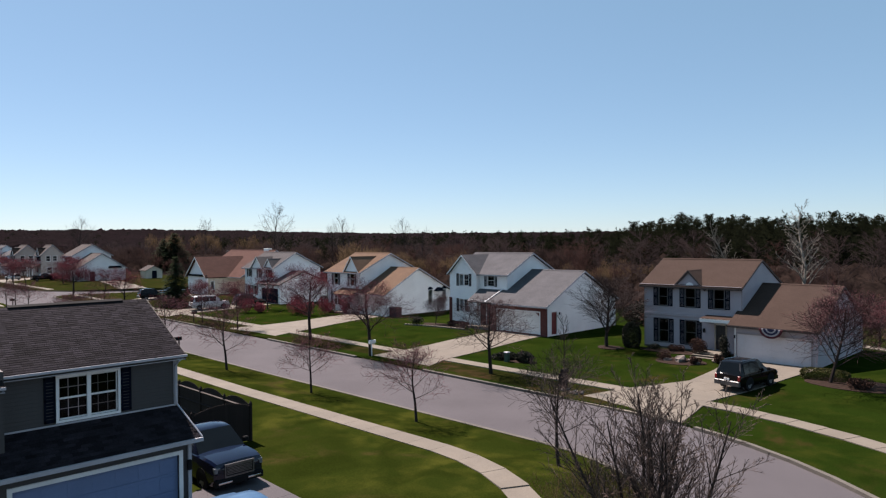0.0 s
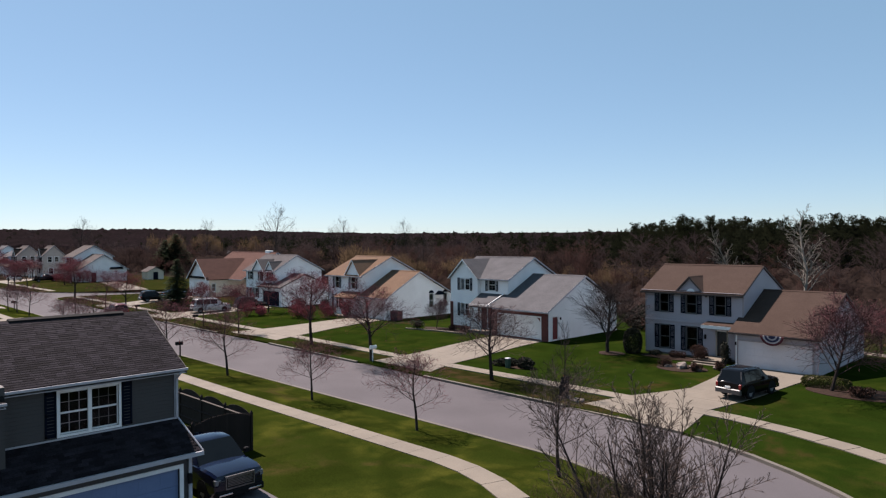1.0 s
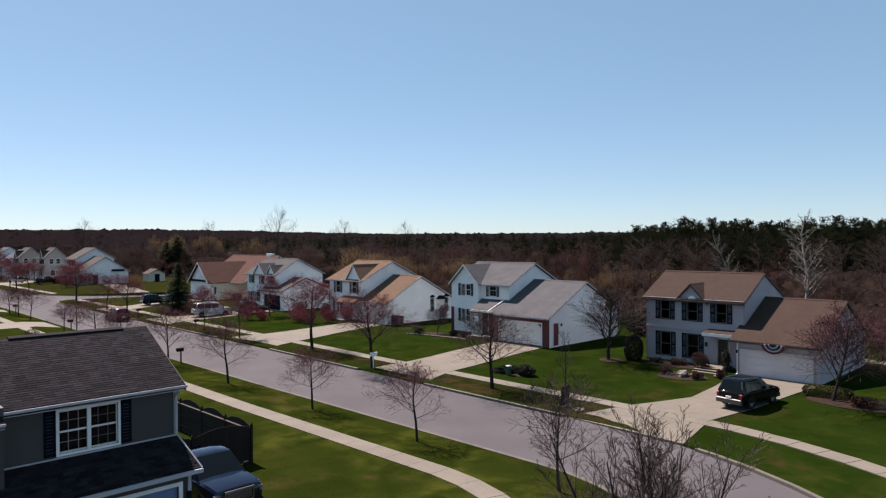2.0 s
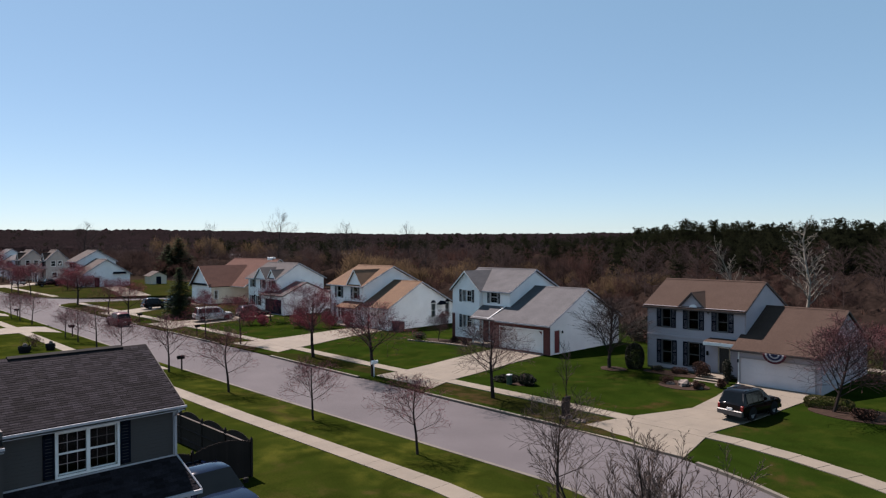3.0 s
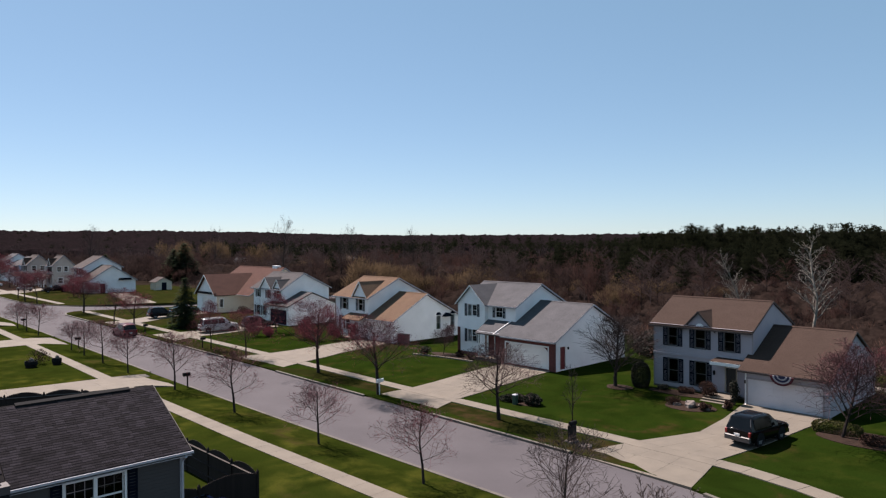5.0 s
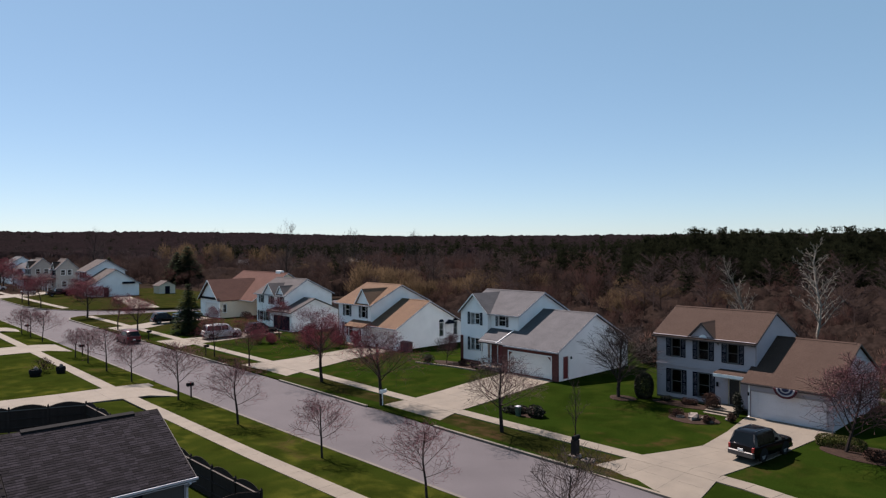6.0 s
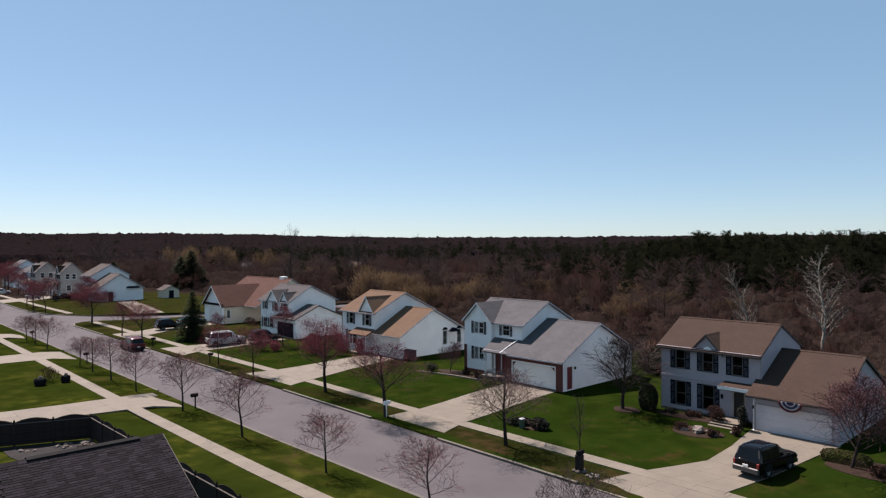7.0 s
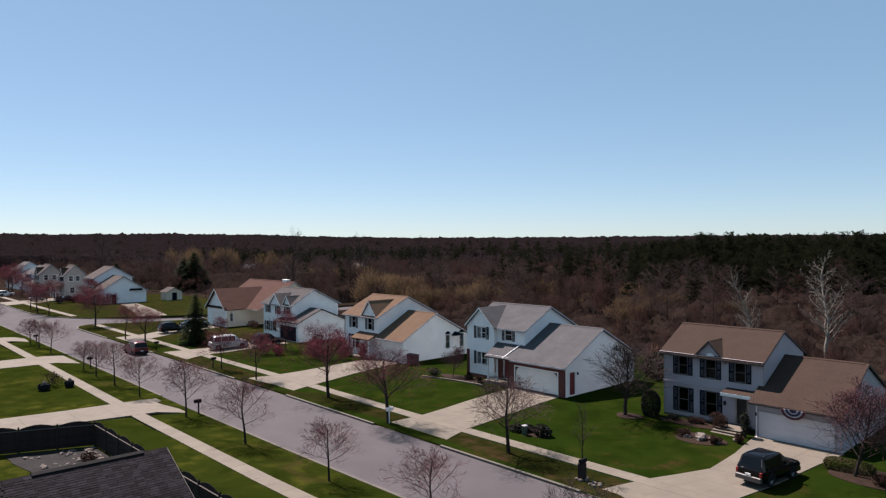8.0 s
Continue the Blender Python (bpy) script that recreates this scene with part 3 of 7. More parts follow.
def gable_roof(house, x0, x1, y0, yr, y1, zr, ze0, mat, ze1=None, thick=0.16, trim=None, name="roof"):
    """Ridge along x at yr; eaves at y0 (height ze0) and y1. Two plates, white fascias, rakes, gutter."""
    ze1 = ze0 if ze1 is None else ze1
    trim = trim or GREY_TRIM
    roof = part(name, Shape().slab([(x0, y0, ze0), (x1, y0, ze0), (x1, yr, zr), (x0, yr, zr)], thick), mat, house)
    part("back_slope", Shape().slab([(x0, yr, zr), (x1, yr, zr), (x1, y1, ze1), (x0, y1, ze1)], thick), mat, roof)
    ridge = Shape()
    for i in range(int((x1 - x0) / 0.3)):
        a = x0 + 0.3 * i
        ridge.prism([(yr - 0.17, zr - 0.045), (yr, zr + 0.03), (yr + 0.17, zr - 0.045), (yr, zr - 0.06)], "x", a, a + 0.31 - 0.01)
    part("ridge_cap", ridge, mat, roof)
    g = Shape()
    g.prism([(y0 - 0.11, ze0 - 0.02), (y0 - 0.11, ze0 - 0.13), (y0 - 0.01, ze0 - 0.16), (y0 + 0.02, ze0 - 0.16), (y0 + 0.02, ze0 - 0.025), (y0 - 0.02, ze0 - 0.025), (y0 - 0.02, ze0 - 0.10), (y0 - 0.08, ze0 - 0.09), (y0 - 0.08, ze0 - 0.02)], "x", x0, x1)
    part("gutter", g, trim, roof)
    for xa, xb in ((x0 - 0.025, x0 - 0.001), (x1 + 0.001, x1 + 0.025)):
        for (ya, za), (yb, zb) in (((y0, ze0), (yr, zr)), ((yr, zr), (y1, ze1))):
            part("rake_board", Shape().prism([(ya, za - 0.02), (yb, zb - 0.02), (yb, zb - 0.16), (ya, za - 0.16)], "x", xa, xb), trim, roof)
    return roof


def block(house, x0, x1, y0, y1, z0, z1, yr, zr, mat, front_holes=(), side_holes=(), left_holes=(), front_mat=None, t=0.16, trim=None):
    """The walls of a gabled block: front (y0), back (y1), and two gable ends drawn up under a ridge along x."""
    part("front_wall", wall_with_holes("y", y0, t, x0, x1, z0, z1, list(front_holes)), front_mat or mat, house)
    part("back_wall", Shape().box(x0, y1 - t, z0, x1, y1, z1), mat, house)
    for at, holes, sgn in ((x1, side_holes, -1), (x0, left_holes, 1)):
        s = wall_with_holes("x", at, sgn * t, y0 + t, y1 - t, z0, z1, list(holes))
        a, b = min(at, at + sgn * t), max(at, at + sgn * t)
        s.prism([(y0, z1), (y1, z1), (yr, zr)], "x", a, b)
        part("side_wall", s, mat, house)
    # room linings whose near-black colour stands in for unlit depth
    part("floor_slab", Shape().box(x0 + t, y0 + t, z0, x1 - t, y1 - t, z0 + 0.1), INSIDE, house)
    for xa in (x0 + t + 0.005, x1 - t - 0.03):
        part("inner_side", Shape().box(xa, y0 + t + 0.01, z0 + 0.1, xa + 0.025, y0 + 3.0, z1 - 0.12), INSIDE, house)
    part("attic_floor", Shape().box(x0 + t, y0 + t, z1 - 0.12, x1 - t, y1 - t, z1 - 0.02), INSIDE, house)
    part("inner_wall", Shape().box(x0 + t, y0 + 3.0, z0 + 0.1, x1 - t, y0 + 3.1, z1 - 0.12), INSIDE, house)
    for xa, xb in ((x0 - 0.012, x0 + 0.09), (x1 - 0.09, x1 + 0.012)):
        part("corner_board", Shape().box(xa, y0 - 0.014, z0, xb, y0 - 0.002, z1), trim or TRIM, house)


def cross_gable(house, xc, half, yface, zb, zp, slope, mat, wall_mat, over=0.2, name="front_gable_roof", trim=None):
    """A small gable facing the street (ridge along y at xc) that dies into the main roof, whose plane climbs by slope from zb at yface."""
    def back(z):
        return yface + max(0.0, (z - zb)) / slope
    drop = (zp - zb) / half * over
    rf = None
    for sgn in (-1, 1):
        e = (xc + sgn * (half + over), yface - over, zb - drop)
        a = (xc, yface - over, zp)
        pts = [e, a, (xc, back(zp) + 0.1, zp), (xc + sgn * (half + over), yface + 0.05, zb - drop)]
        p = part(name, Shape().slab(pts, 0.10), mat, rf or house)
        rf = rf or p
        part("rake_board", Shape().prism([(xc + sgn * (half + over), zb - drop - 0.0), (xc, zp), (xc, zp - 0.18), (xc + sgn * (half + over), zb - drop - 0.17)], "y", yface - over - 0.025, yface - over - 0.001), trim or TRIM, rf)
    part("gable_wall", Shape().prism([(xc - half, zb - 0.12), (xc + half, zb - 0.12), (xc + half, zb), (xc, zp - 0.06), (xc - half, zb)], "y", yface, yface + 0.12), wall_mat, house)


def panel_door(house, axis, at, out, a0, a1, z0, z1, mat, label):
    d = part("door", rect(axis, at - out * 0.08, out * 0.05, a0, a1, z0, z1), mat, house, label)
    w = (a1 - a0) / 2
    for i in range(2):
        for j in range(3):
            za = z0 + 0.12 + (z1 - z0 - 0.16) * j / 3
            part("raised_panel", rect(axis, at - out * 0.03, out * 0.014, a0 + i * w + 0.09, a0 + (i + 1) * w - 0.06, za, za + (z1 - z0) / 3 - 0.14), mat, d)
    part("door_knob", Shape().ball(*((a1 - 0.08, at - out * 0.0, z0 + 0.95) if axis == "y" else (at, a1 - 0.08, z0 + 0.95)), 0.03, 0.03, 0.03, 1, 0), CHROME, d)
    tr = Shape()
    for b in ((a0 - 0.11, a0, z0, z1 + 0.11), (a1, a1 + 0.11, z0, z1 + 0.11), (a0, a1, z1, z1 + 0.11)):
        rect(axis, at - out * 0.05, out * 0.08, *b, tr)
    part("door_frame", tr, TRIM, house)


def downspout(house, x, y, z0, z1, dx=0.0, dy=-0.12):
    s = Shape()
    s.box(x - 0.04, y - 0.055, z0 + 0.1, x + 0.04, y - 0.002, z1)
    s.prism([(y - 0.055, z0 + 0.16), (y - 0.002, z0 + 0.16), (y - 0.25, z0 + 0.04), (y - 0.30, z0 + 0.08)], "x", x - 0.04, x + 0.04)
    part("downspout", s, TRIM, house)


def house_brown():
    """Two storeys with a brown roof, a small front gable, and a two-car garage wing."""
    ox, oy, oz = -24.0, 49.45, 0.42
    h = thing("house", ox, oy, oz, 0, "two-storey pale grey sided house with brown shingle roof and garage wing", "house", "houses along the street")
    L, R, y0 = -3.93, 3.95, 0.65  # main block, set back behind the garage front
    dep, yr, ze, zr = 8.35, 4.35, 5.24, 7.14
    up = [(-2.66, -1.94), (-0.44, 0.34), (1.84, 2.60)]
    lo = [(-2.66, -1.86), (-0.44, 0.42)]
    holes = [(a, b, 3.48, 4.92) for a, b in up] + [(a, b, 0.58, 2.42) for a, b in lo] + [(1.98, 2.72, 0.38, 2.26)]
    block(h, L, R, y0, dep, 0, ze, yr, zr - 0.19, GREY_SIDING, holes, trim=DULL_TRIM)
    part("foundation", Shape().box(L - 0.015, y0 - 0.015, -0.4, R, dep, 0.22), KERB, h)
    part("belt_board", Shape().box(L - 0.02, y0 - 0.06, 2.72, R - 0.01, y0 - 0.015, 2.86), GREY_SIDING, h)
    for a, b in up:
        window(h, "y", y0, -1, a, b, 3.48, 4.92, 0.38, 1, 1, trim=DIM_TRIM)
    for a, b in lo:
        window(h, "y", y0, -1, a, b, 0.58, 2.42, 0.38, 1, 1, trim=DIM_TRIM)
    slope = (zr - ze) / (yr - y0)
    gable_roof(h, L - 0.26, R + 0.06, y0 - 0.32, yr, dep + 0.32, zr, zr - slope * (yr - y0 + 0.32), ROOF_BROWN, trim=BROWN_TRIM)
    part("soffit", Shape().box(L - 0.25, y0 - 0.3, ze - 0.08, R + 0.03, y0 - 0.02, ze - 0.06), DULL_TRIM, h)
    cross_gable(h, -0.12, 1.18, y0 - 0.03, ze - 0.13, ze + 1.12, slope, ROOF_BROWN, GREY_SIDING, 0.2, trim=BROWN_TRIM)
    fan = Shape()
    fan.prism([(-0.05 + 0.36 * math.cos(math.pi * i / 10), 5.0 + 0.40 * math.sin(math.pi * i / 10)) for i in range(11)], "y", y0 - 0.09, y0 - 0.035)
    part("fan_panel", fan, TRIM, h, "white half-round panel over the window")
    # entry
    panel_door(h, "y", y0, -1, 1.98, 2.72, 0.38, 2.26, BLACK_DOOR, "black front door")
    part("porch_roof", Shape().slab([(1.3, -0.62, 2.84), (3.6, -0.62, 2.84), (3.6, y0 - 0.01, 2.98), (1.3, y0 - 0.01, 2.98)], 0.12), ROOF_BROWN, h, "brown shingled porch hood")
    part("porch_fascia", Shape().box(1.3, -0.65, 2.58, 3.94, -0.58, 2.81), TRIM, h)
    part("porch_ceiling", Shape().box(1.32, -0.57, 2.52, 3.93, y0 - 0.02, 2.56), DULL_TRIM, h)
    for a in (1.88, 2.73):
        part("door_jamb", Shape().box(a, y0 - 0.06, 0.36, a + 0.09, y0 - 0.016, 2.34), JAMB, h, "beige door jamb")
    part("wall_lamp", Shape().soft_box(1.02, y0 - 0.17, 1.62, 1.16, y0 - 0.02, 1.94, 0.03), PLASTIC, h, "black wall lantern")
    for i in range(4):
        front, top = -1.3 - 0.3 * i, 0.36 - 0.13 * i
        # risers borrow the brown trim colour to paint in shade below the treads
        part("step", Shape().soft_box(1.2, front + 0.05, -0.35, 3.0, front + (0.36 if i else y0 + 1.28), top - 0.055, 0.01), BROWN_TRIM, h, "step riser with its shade coloured in brown")
        part("tread", Shape().soft_box(1.12, front, top - 0.05, 3.08, front + (0.32 if i else y0 + 1.28), top, 0.012), CONCRETE, h, "pale concrete tread")
    # garage wing
    gx, gy, gd = 9.45, -0.85, 10.4
    gze, gzr, gyr = 2.72, 5.32, 4.5
    gs = (gzr - gze) / (gyr - gy)
    door = (4.12, 9.05, 0.02, 1.95)
    part("garage_front", wall_with_holes("y", gy, 0.16, R, gx, -0.05, gze, [door]), GREY_SIDING, h)
    part("garage_left", Shape().box(R, gy + 0.16, -0.05, R + 0.16, y0 - 0.005, gze), GREY_SIDING, h)
    part("garage_back", Shape().box(R, gd - 0.9, -0.05, gx, gd - 0.74, gze), GREY_SIDING, h)
    part("garage_gable", Shape().box(gx - 0.16, gy + 0.16, -0.05, gx, gd - 0.9, gze).prism([(gy, gze), (gd - 0.74, gze), (gyr, gzr - 0.18)], "x", gx - 0.16, gx), GREY_SIDING, h)
    garage_door(h, gy, *door, DOOR_CREAM, trim=DULL_TRIM)
    gable_roof(h, R + 0.005, gx + 0.15, gy - 0.32, gyr, gd - 0.4, gzr, gzr - gs * (gyr - gy + 0.32), ROOF_BROWN, trim=BROWN_TRIM, name="garage_roof")
    lip = gy - 0.32
    part("garage_roof_lip", Shape().slab([(R - 0.36, lip, gzr - gs * (gyr - lip)), (R, lip, gzr - gs * (gyr - lip)), (R, y0 - 0.02, gzr - gs * (gyr - y0)), (R - 0.36, y0 - 0.02, gzr - gs * (gyr - y0))], 0.16), ROOF_BROWN, h)
    part("lip_fascia", Shape().box(R - 0.36, lip - 0.06, gzr - gs * (gyr - lip) - 0.15, R, lip - 0.005, gzr - gs * (gyr - lip) - 0.01), BROWN_TRIM, h)
    downspout(h, R + 0.1, gy, 0.0, gze - 0.2)
    part("wall_lamp", Shape().soft_box(R + 0.02, gy - 0.13, 1.62, R + 0.12, gy - 0.03, 1.86, 0.02), PLASTIC, h, "black wall lantern")
    part("vent_pipe", Shape().tube([(-0.1, 5.0, 6.7), (-0.1, 5.0, 7.4)], [0.06, 0.06], 8), PLASTIC, h)
    return h


def house_grey():
    """Two storeys with a grey roof, a tall front gable at its left, a porch, and a brick-faced garage wing."""
    ox, oy, oz = -46.0, 49.3, 0.6
    h = thing("house", ox, oy, oz, 0, "two-storey white sided house with grey roof and brick garage front", "house", "houses along the street")
    L, R, yb, dep, yr, ze, zr = -4.5, 3.05, 1.2, 9.0, 5.1, 5.36, 7.34
    by = 0.72  # the bay's front
    bl, br = -4.47, -0.62
    xc, zp, he = -2.54, 7.18, 5.3
    wu, wl, ups = (-3.05, -1.75, 3.98, 5.18), (-3.05, -1.75, 1.32, 2.58), (0.42, 1.36, 4.02, 5.18)
    entry = (0.35, 1.25, 0.2, 2.25)
    block(h, L, R, yb, dep, 0, ze, yr, zr - 0.18, WHITE_SIDING, [wu, wl, ups, entry])
    window(h, "y", by, -1, *wu, 0.32, 2, 2, 2)
    window(h, "y", by, -1, *wl, 0.32, 2, 2, 2)
    window(h, "y", yb, -1, *ups, 0.3, 2, 2)
    panel_door(h, "y", yb, -1, *entry, RED_DOOR, "dark red front door")
    slope = (zr - ze) / (yr - yb)
    gable_roof(h, L - 0.3, R + 0.26, yb - 0.3, yr, dep + 0.3, zr, zr - slope * (yr - yb + 0.3), ROOF_GREY)
    bay = wall_with_holes("y", by, 0.16, bl, br, 0, he, [wu, wl])
    part("bay_wall", bay.prism([(bl, he), (br, he), (xc, zp - 0.16)], "y", by, by + 0.16), WHITE_SIDING, h)
    for x in (bl, br - 0.12):
        part("bay_return", Shape().box(x, by + 0.16, 0, x + 0.12, yb - 0.004, he), WHITE_SIDING, h)
    for sgn in (-1, 1):
        e = xc + sgn * 2.12
        part("bay_roof", Shape().slab([(e, by - 0.25, he - 0.1), (xc, by - 0.25, zp), (xc, yr - 0.1, zp), (e, yb + 0.3, he - 0.1)], 0.12), ROOF_GREY, h)
        part("rake_board", Shape().prism([(e, he - 0.11), (xc, zp - 0.01), (xc, zp - 0.17), (e, he - 0.25)], "y", by - 0.276, by - 0.251), TRIM, h)
    # garage wing
    gl, gx, gy, gd, gyr, gze, gzr = 2.6, 9.2, -0.7, 10.9, 5.1, 2.80, 5.66
    gs = (gzr - gze) / (gyr - gy)
    door = (3.45, 8.45, 0.03, 2.02)
    part("garage_front", wall_with_holes("y", gy, 0.2, gl, gx, -0.1, gze, [door]), BRICK, h, "red-brown brick garage front")
    part("garage_left", Shape().box(gl, gy + 0.2, -0.1, gl + 0.16, yb - 0.03, gze), BRICK, h)
    part("garage_back", Shape().box(R + 0.01, gd - 0.16, -0.1, gx, gd, gze), WHITE_SIDING, h)
    sd = (0.1, 0.86, 0.02, 2.05)
    part("garage_gable", wall_with_holes("x", gx, -0.16, gy + 0.2, gd - 0.16, -0.1, gze, [sd]).prism([(gy, gze), (gd, gze), (gyr, gzr - 0.18)], "x", gx - 0.16, gx), WHITE_SIDING, h)
    panel_door(h, "x", gx, 1, *sd, RED_DOOR, "dark red side door")
    part("wall_lamp", Shape().soft_box(gx + 0.002, 1.2, 1.75, gx + 0.13, 1.32, 1.98, 0.02), PLASTIC, h, "black wall lantern")
    garage_door(h, gy, *door)
    for sgn, x in ((1, door[0]), (-1, door[1])):
        part("door_corner", Shape().prism([(x, 2.02), (x + sgn * 0.45, 2.02), (x + sgn * 0.3, 1.92), (x + sgn * 0.1, 1.75), (x, 1.55)], "y", gy + 0.012, gy + 0.1), BRICK, h)
    gable_roof(h, R + 0.005, gx + 0.28, gy - 0.35, gyr, gd + 0.3, gzr, gzr - gs * (gyr - gy + 0.35), ROOF_GREY, name="garage_roof")
    # porch roof runs on from the garage roof
    pz = gzr - gs * (gyr - gy + 0.35)
    pl = br + 0.3
    part("porch_roof", Shape().slab([(pl, gy - 0.35, pz), (R, gy - 0.35, pz), (R, yb - 0.01, pz + gs * (yb - gy + 0.35)), (br + 0.02, yb - 0.01, pz + gs * (yb - gy + 0.35))], 0.14), ROOF_GREY, h)
    part("porch_end", Shape().box(pl - 0.03, gy - 0.3, pz - 0.2, pl - 0.002, gy + 0.5, pz - 0.02), TRIM, h)
    part("porch_beam", Shape().box(pl, gy - 0.1, gze - 0.22, gl, gy + 0.06, gze - 0.02), TRIM, h)
    for x in (pl + 0.18, pl + 1.45):
        part("porch_post", Shape().soft_box(x - 0.06, gy - 0.08, 0.15, x + 0.06, gy + 0.04, gze - 0.2, 0.015), TRIM, h)
    part("porch_floor", Shape().box(br + 0.01, gy - 0.1, -0.1, gl - 0.005, yb - 0.005, 0.16), CONCRETE, h)
    rail = Shape().box(pl + 0.2, gy - 0.04, 0.98, pl + 1.45, gy + 0.0, 1.04).box(pl + 0.2, gy - 0.04, 0.28, pl + 1.45, gy, 0.33)
    for i in range(11):
        x = pl + 0.28 + 0.11 * i
        rail.box(x, gy - 0.03, 0.33, x + 0.03, gy - 0.005, 0.98)
    part("porch_railing", rail, TRIM, h, "white baluster railing")
    part("porch_brick", wall_with_holes("y", yb - 0.03, 0.027, br, gl, 0.0, 2.75, [(entry[0] - 0.12, entry[1] + 0.12, 0.0, 2.4)]), BRICK, h)
    part("brick_skirt", Shape().box(bl - 0.02, by - 0.03, -0.2, br, by - 0.002, 0.25), BRICK, h)
    part("left_brick", Shape().box(L - 0.03, by - 0.03, -0.2, L + 0.38, by - 0.002, 2.7), BRICK, h)
    part("flashing_gutter", Shape().tube([(R - 0.45, yb - 0.05, 3.84), (R - 1.0, -1.0, 2.66)], [0.05, 0.05], 6), TRIM, h, "white downspout lying on the roof")
    return h


def house_tan():
    """Two storeys with a tan roof and a deep garage wing with a white gable end."""
    ox, oy, oz = -68.0, 49.6, 0.5
    h = thing("house", ox, oy, oz, 0, "two-storey white sided house with tan shingle roof and garage", "house", "houses along the street")
    L, R, dep, yr, ze, zr = -4.4, 2.4, 9.4, 4.7, 5.1, 7.3
    wu = [(-3.0, -2.1, 3.35, 4.95), (0.4, 1.3, 3.35, 4.95)]
    wl = [(-3.2, -1.4, 0.8, 2.5)]
    block(h, L, R, 0, dep, 0, ze, yr, zr - 0.18, WHITE_SIDING, wu + wl)
    for w in wu + wl:
        window(h, "y", 0, -1, *w, 0.36, 1, 1, 1 if w[1] - w[0] < 1.5 else 2)
    slope = (zr - ze) / yr
    gable_roof(h, L - 0.35, R + 0.3, -0.35, yr, dep + 0.35, zr, zr - slope * (yr + 0.35), ROOF_TAN)
    cross_gable(h, 0.85, 1.5, -0.05, ze - 0.03, ze + 1.85, slope, ROOF_TAN, WHITE_SIDING, 0.2)
    gl, gx, gy, gd, gyr, gze, gzr = 2.4, 7.5, -0.2, 10.4, 4.9, 2.75, 5.55
    gs = (gzr - gze) / (gyr - gy)
    door = (2.75, 6.9, 0.03, 2.15)
    side = [(6.6, 7.3, 1.0, 2.7), (9.0, 9.7, 1.0, 2.7)]
    part("garage_front", wall_with_holes("y", gy, 0.16, gl, gx, -0.1, gze, [door]), WHITE_SIDING, h)
    part("garage_back", Shape().box(gl, gd - 0.16, -0.1, gx, gd, gze), WHITE_SIDING, h)
    part("garage_gable", wall_with_holes("x", gx, -0.16, gy + 0.16, gd - 0.16, -0.1, gze, side).prism([(gy, gze), (gd, gze), (gyr, gzr - 0.18)], "x", gx - 0.16, gx), WHITE_SIDING, h)
    for w in side:
        window(h, "x", gx, 1, *w, 0.0, 1, 2)
        part("window_arch", Shape().prism([((w[0] + w[1]) / 2 + 0.42 * math.cos(math.pi * i / 8), w[3] + 0.07 + 0.35 * math.sin(math.pi * i / 8)) for i in range(9)], "x", gx + 0.002, gx + 0.03), SHUTTER, h)
    panel_door(h, "x", gx, 1, 7.75, 8.55, 0.3, 2.3, DOOR_WHITE, "white back door")
    part("door_hood", Shape().prism([(7.5, 2.55), (8.8, 2.55), (8.15, 3.0)], "x", gx + 0.002, gx + 0.7), SHUTTER, h, "dark gabled door hood")
    garage_door(h, gy, *door)
    gable_roof(h, R + 0.05, gx + 0.28, gy - 0.35, gyr, gd + 0.3, gzr, gzr - gs * (gyr - gy + 0.35), ROOF_TAN, name="garage_roof")
    pz = gzr - gs * (gyr - gy + 0.35) + 0.15
    part("porch_roof", Shape().slab([(-1.3, gy - 1.2, pz - 0.35), (R + 0.04, gy - 1.2, pz - 0.35), (R + 0.04, 0, pz + 0.3), (-1.3, 0, pz + 0.3)], 0.13), ROOF_TAN, h)
    for x in (-1.1, 0.6, 2.2):
        part("porch_post", Shape().soft_box(x - 0.06, gy - 1.1, -0.05, x + 0.06, gy - 0.98, pz - 0.4, 0.015), TRIM, h)
    part("porch_floor", Shape().box(-1.3, gy - 1.2, -0.15, 2.35, -0.03, 0.12), CONCRETE, h)
    panel_door(h, "y", 0, -1, -0.6, 0.3, 0.15, 2.2, RED_DOOR, "dark red front door")
    return h


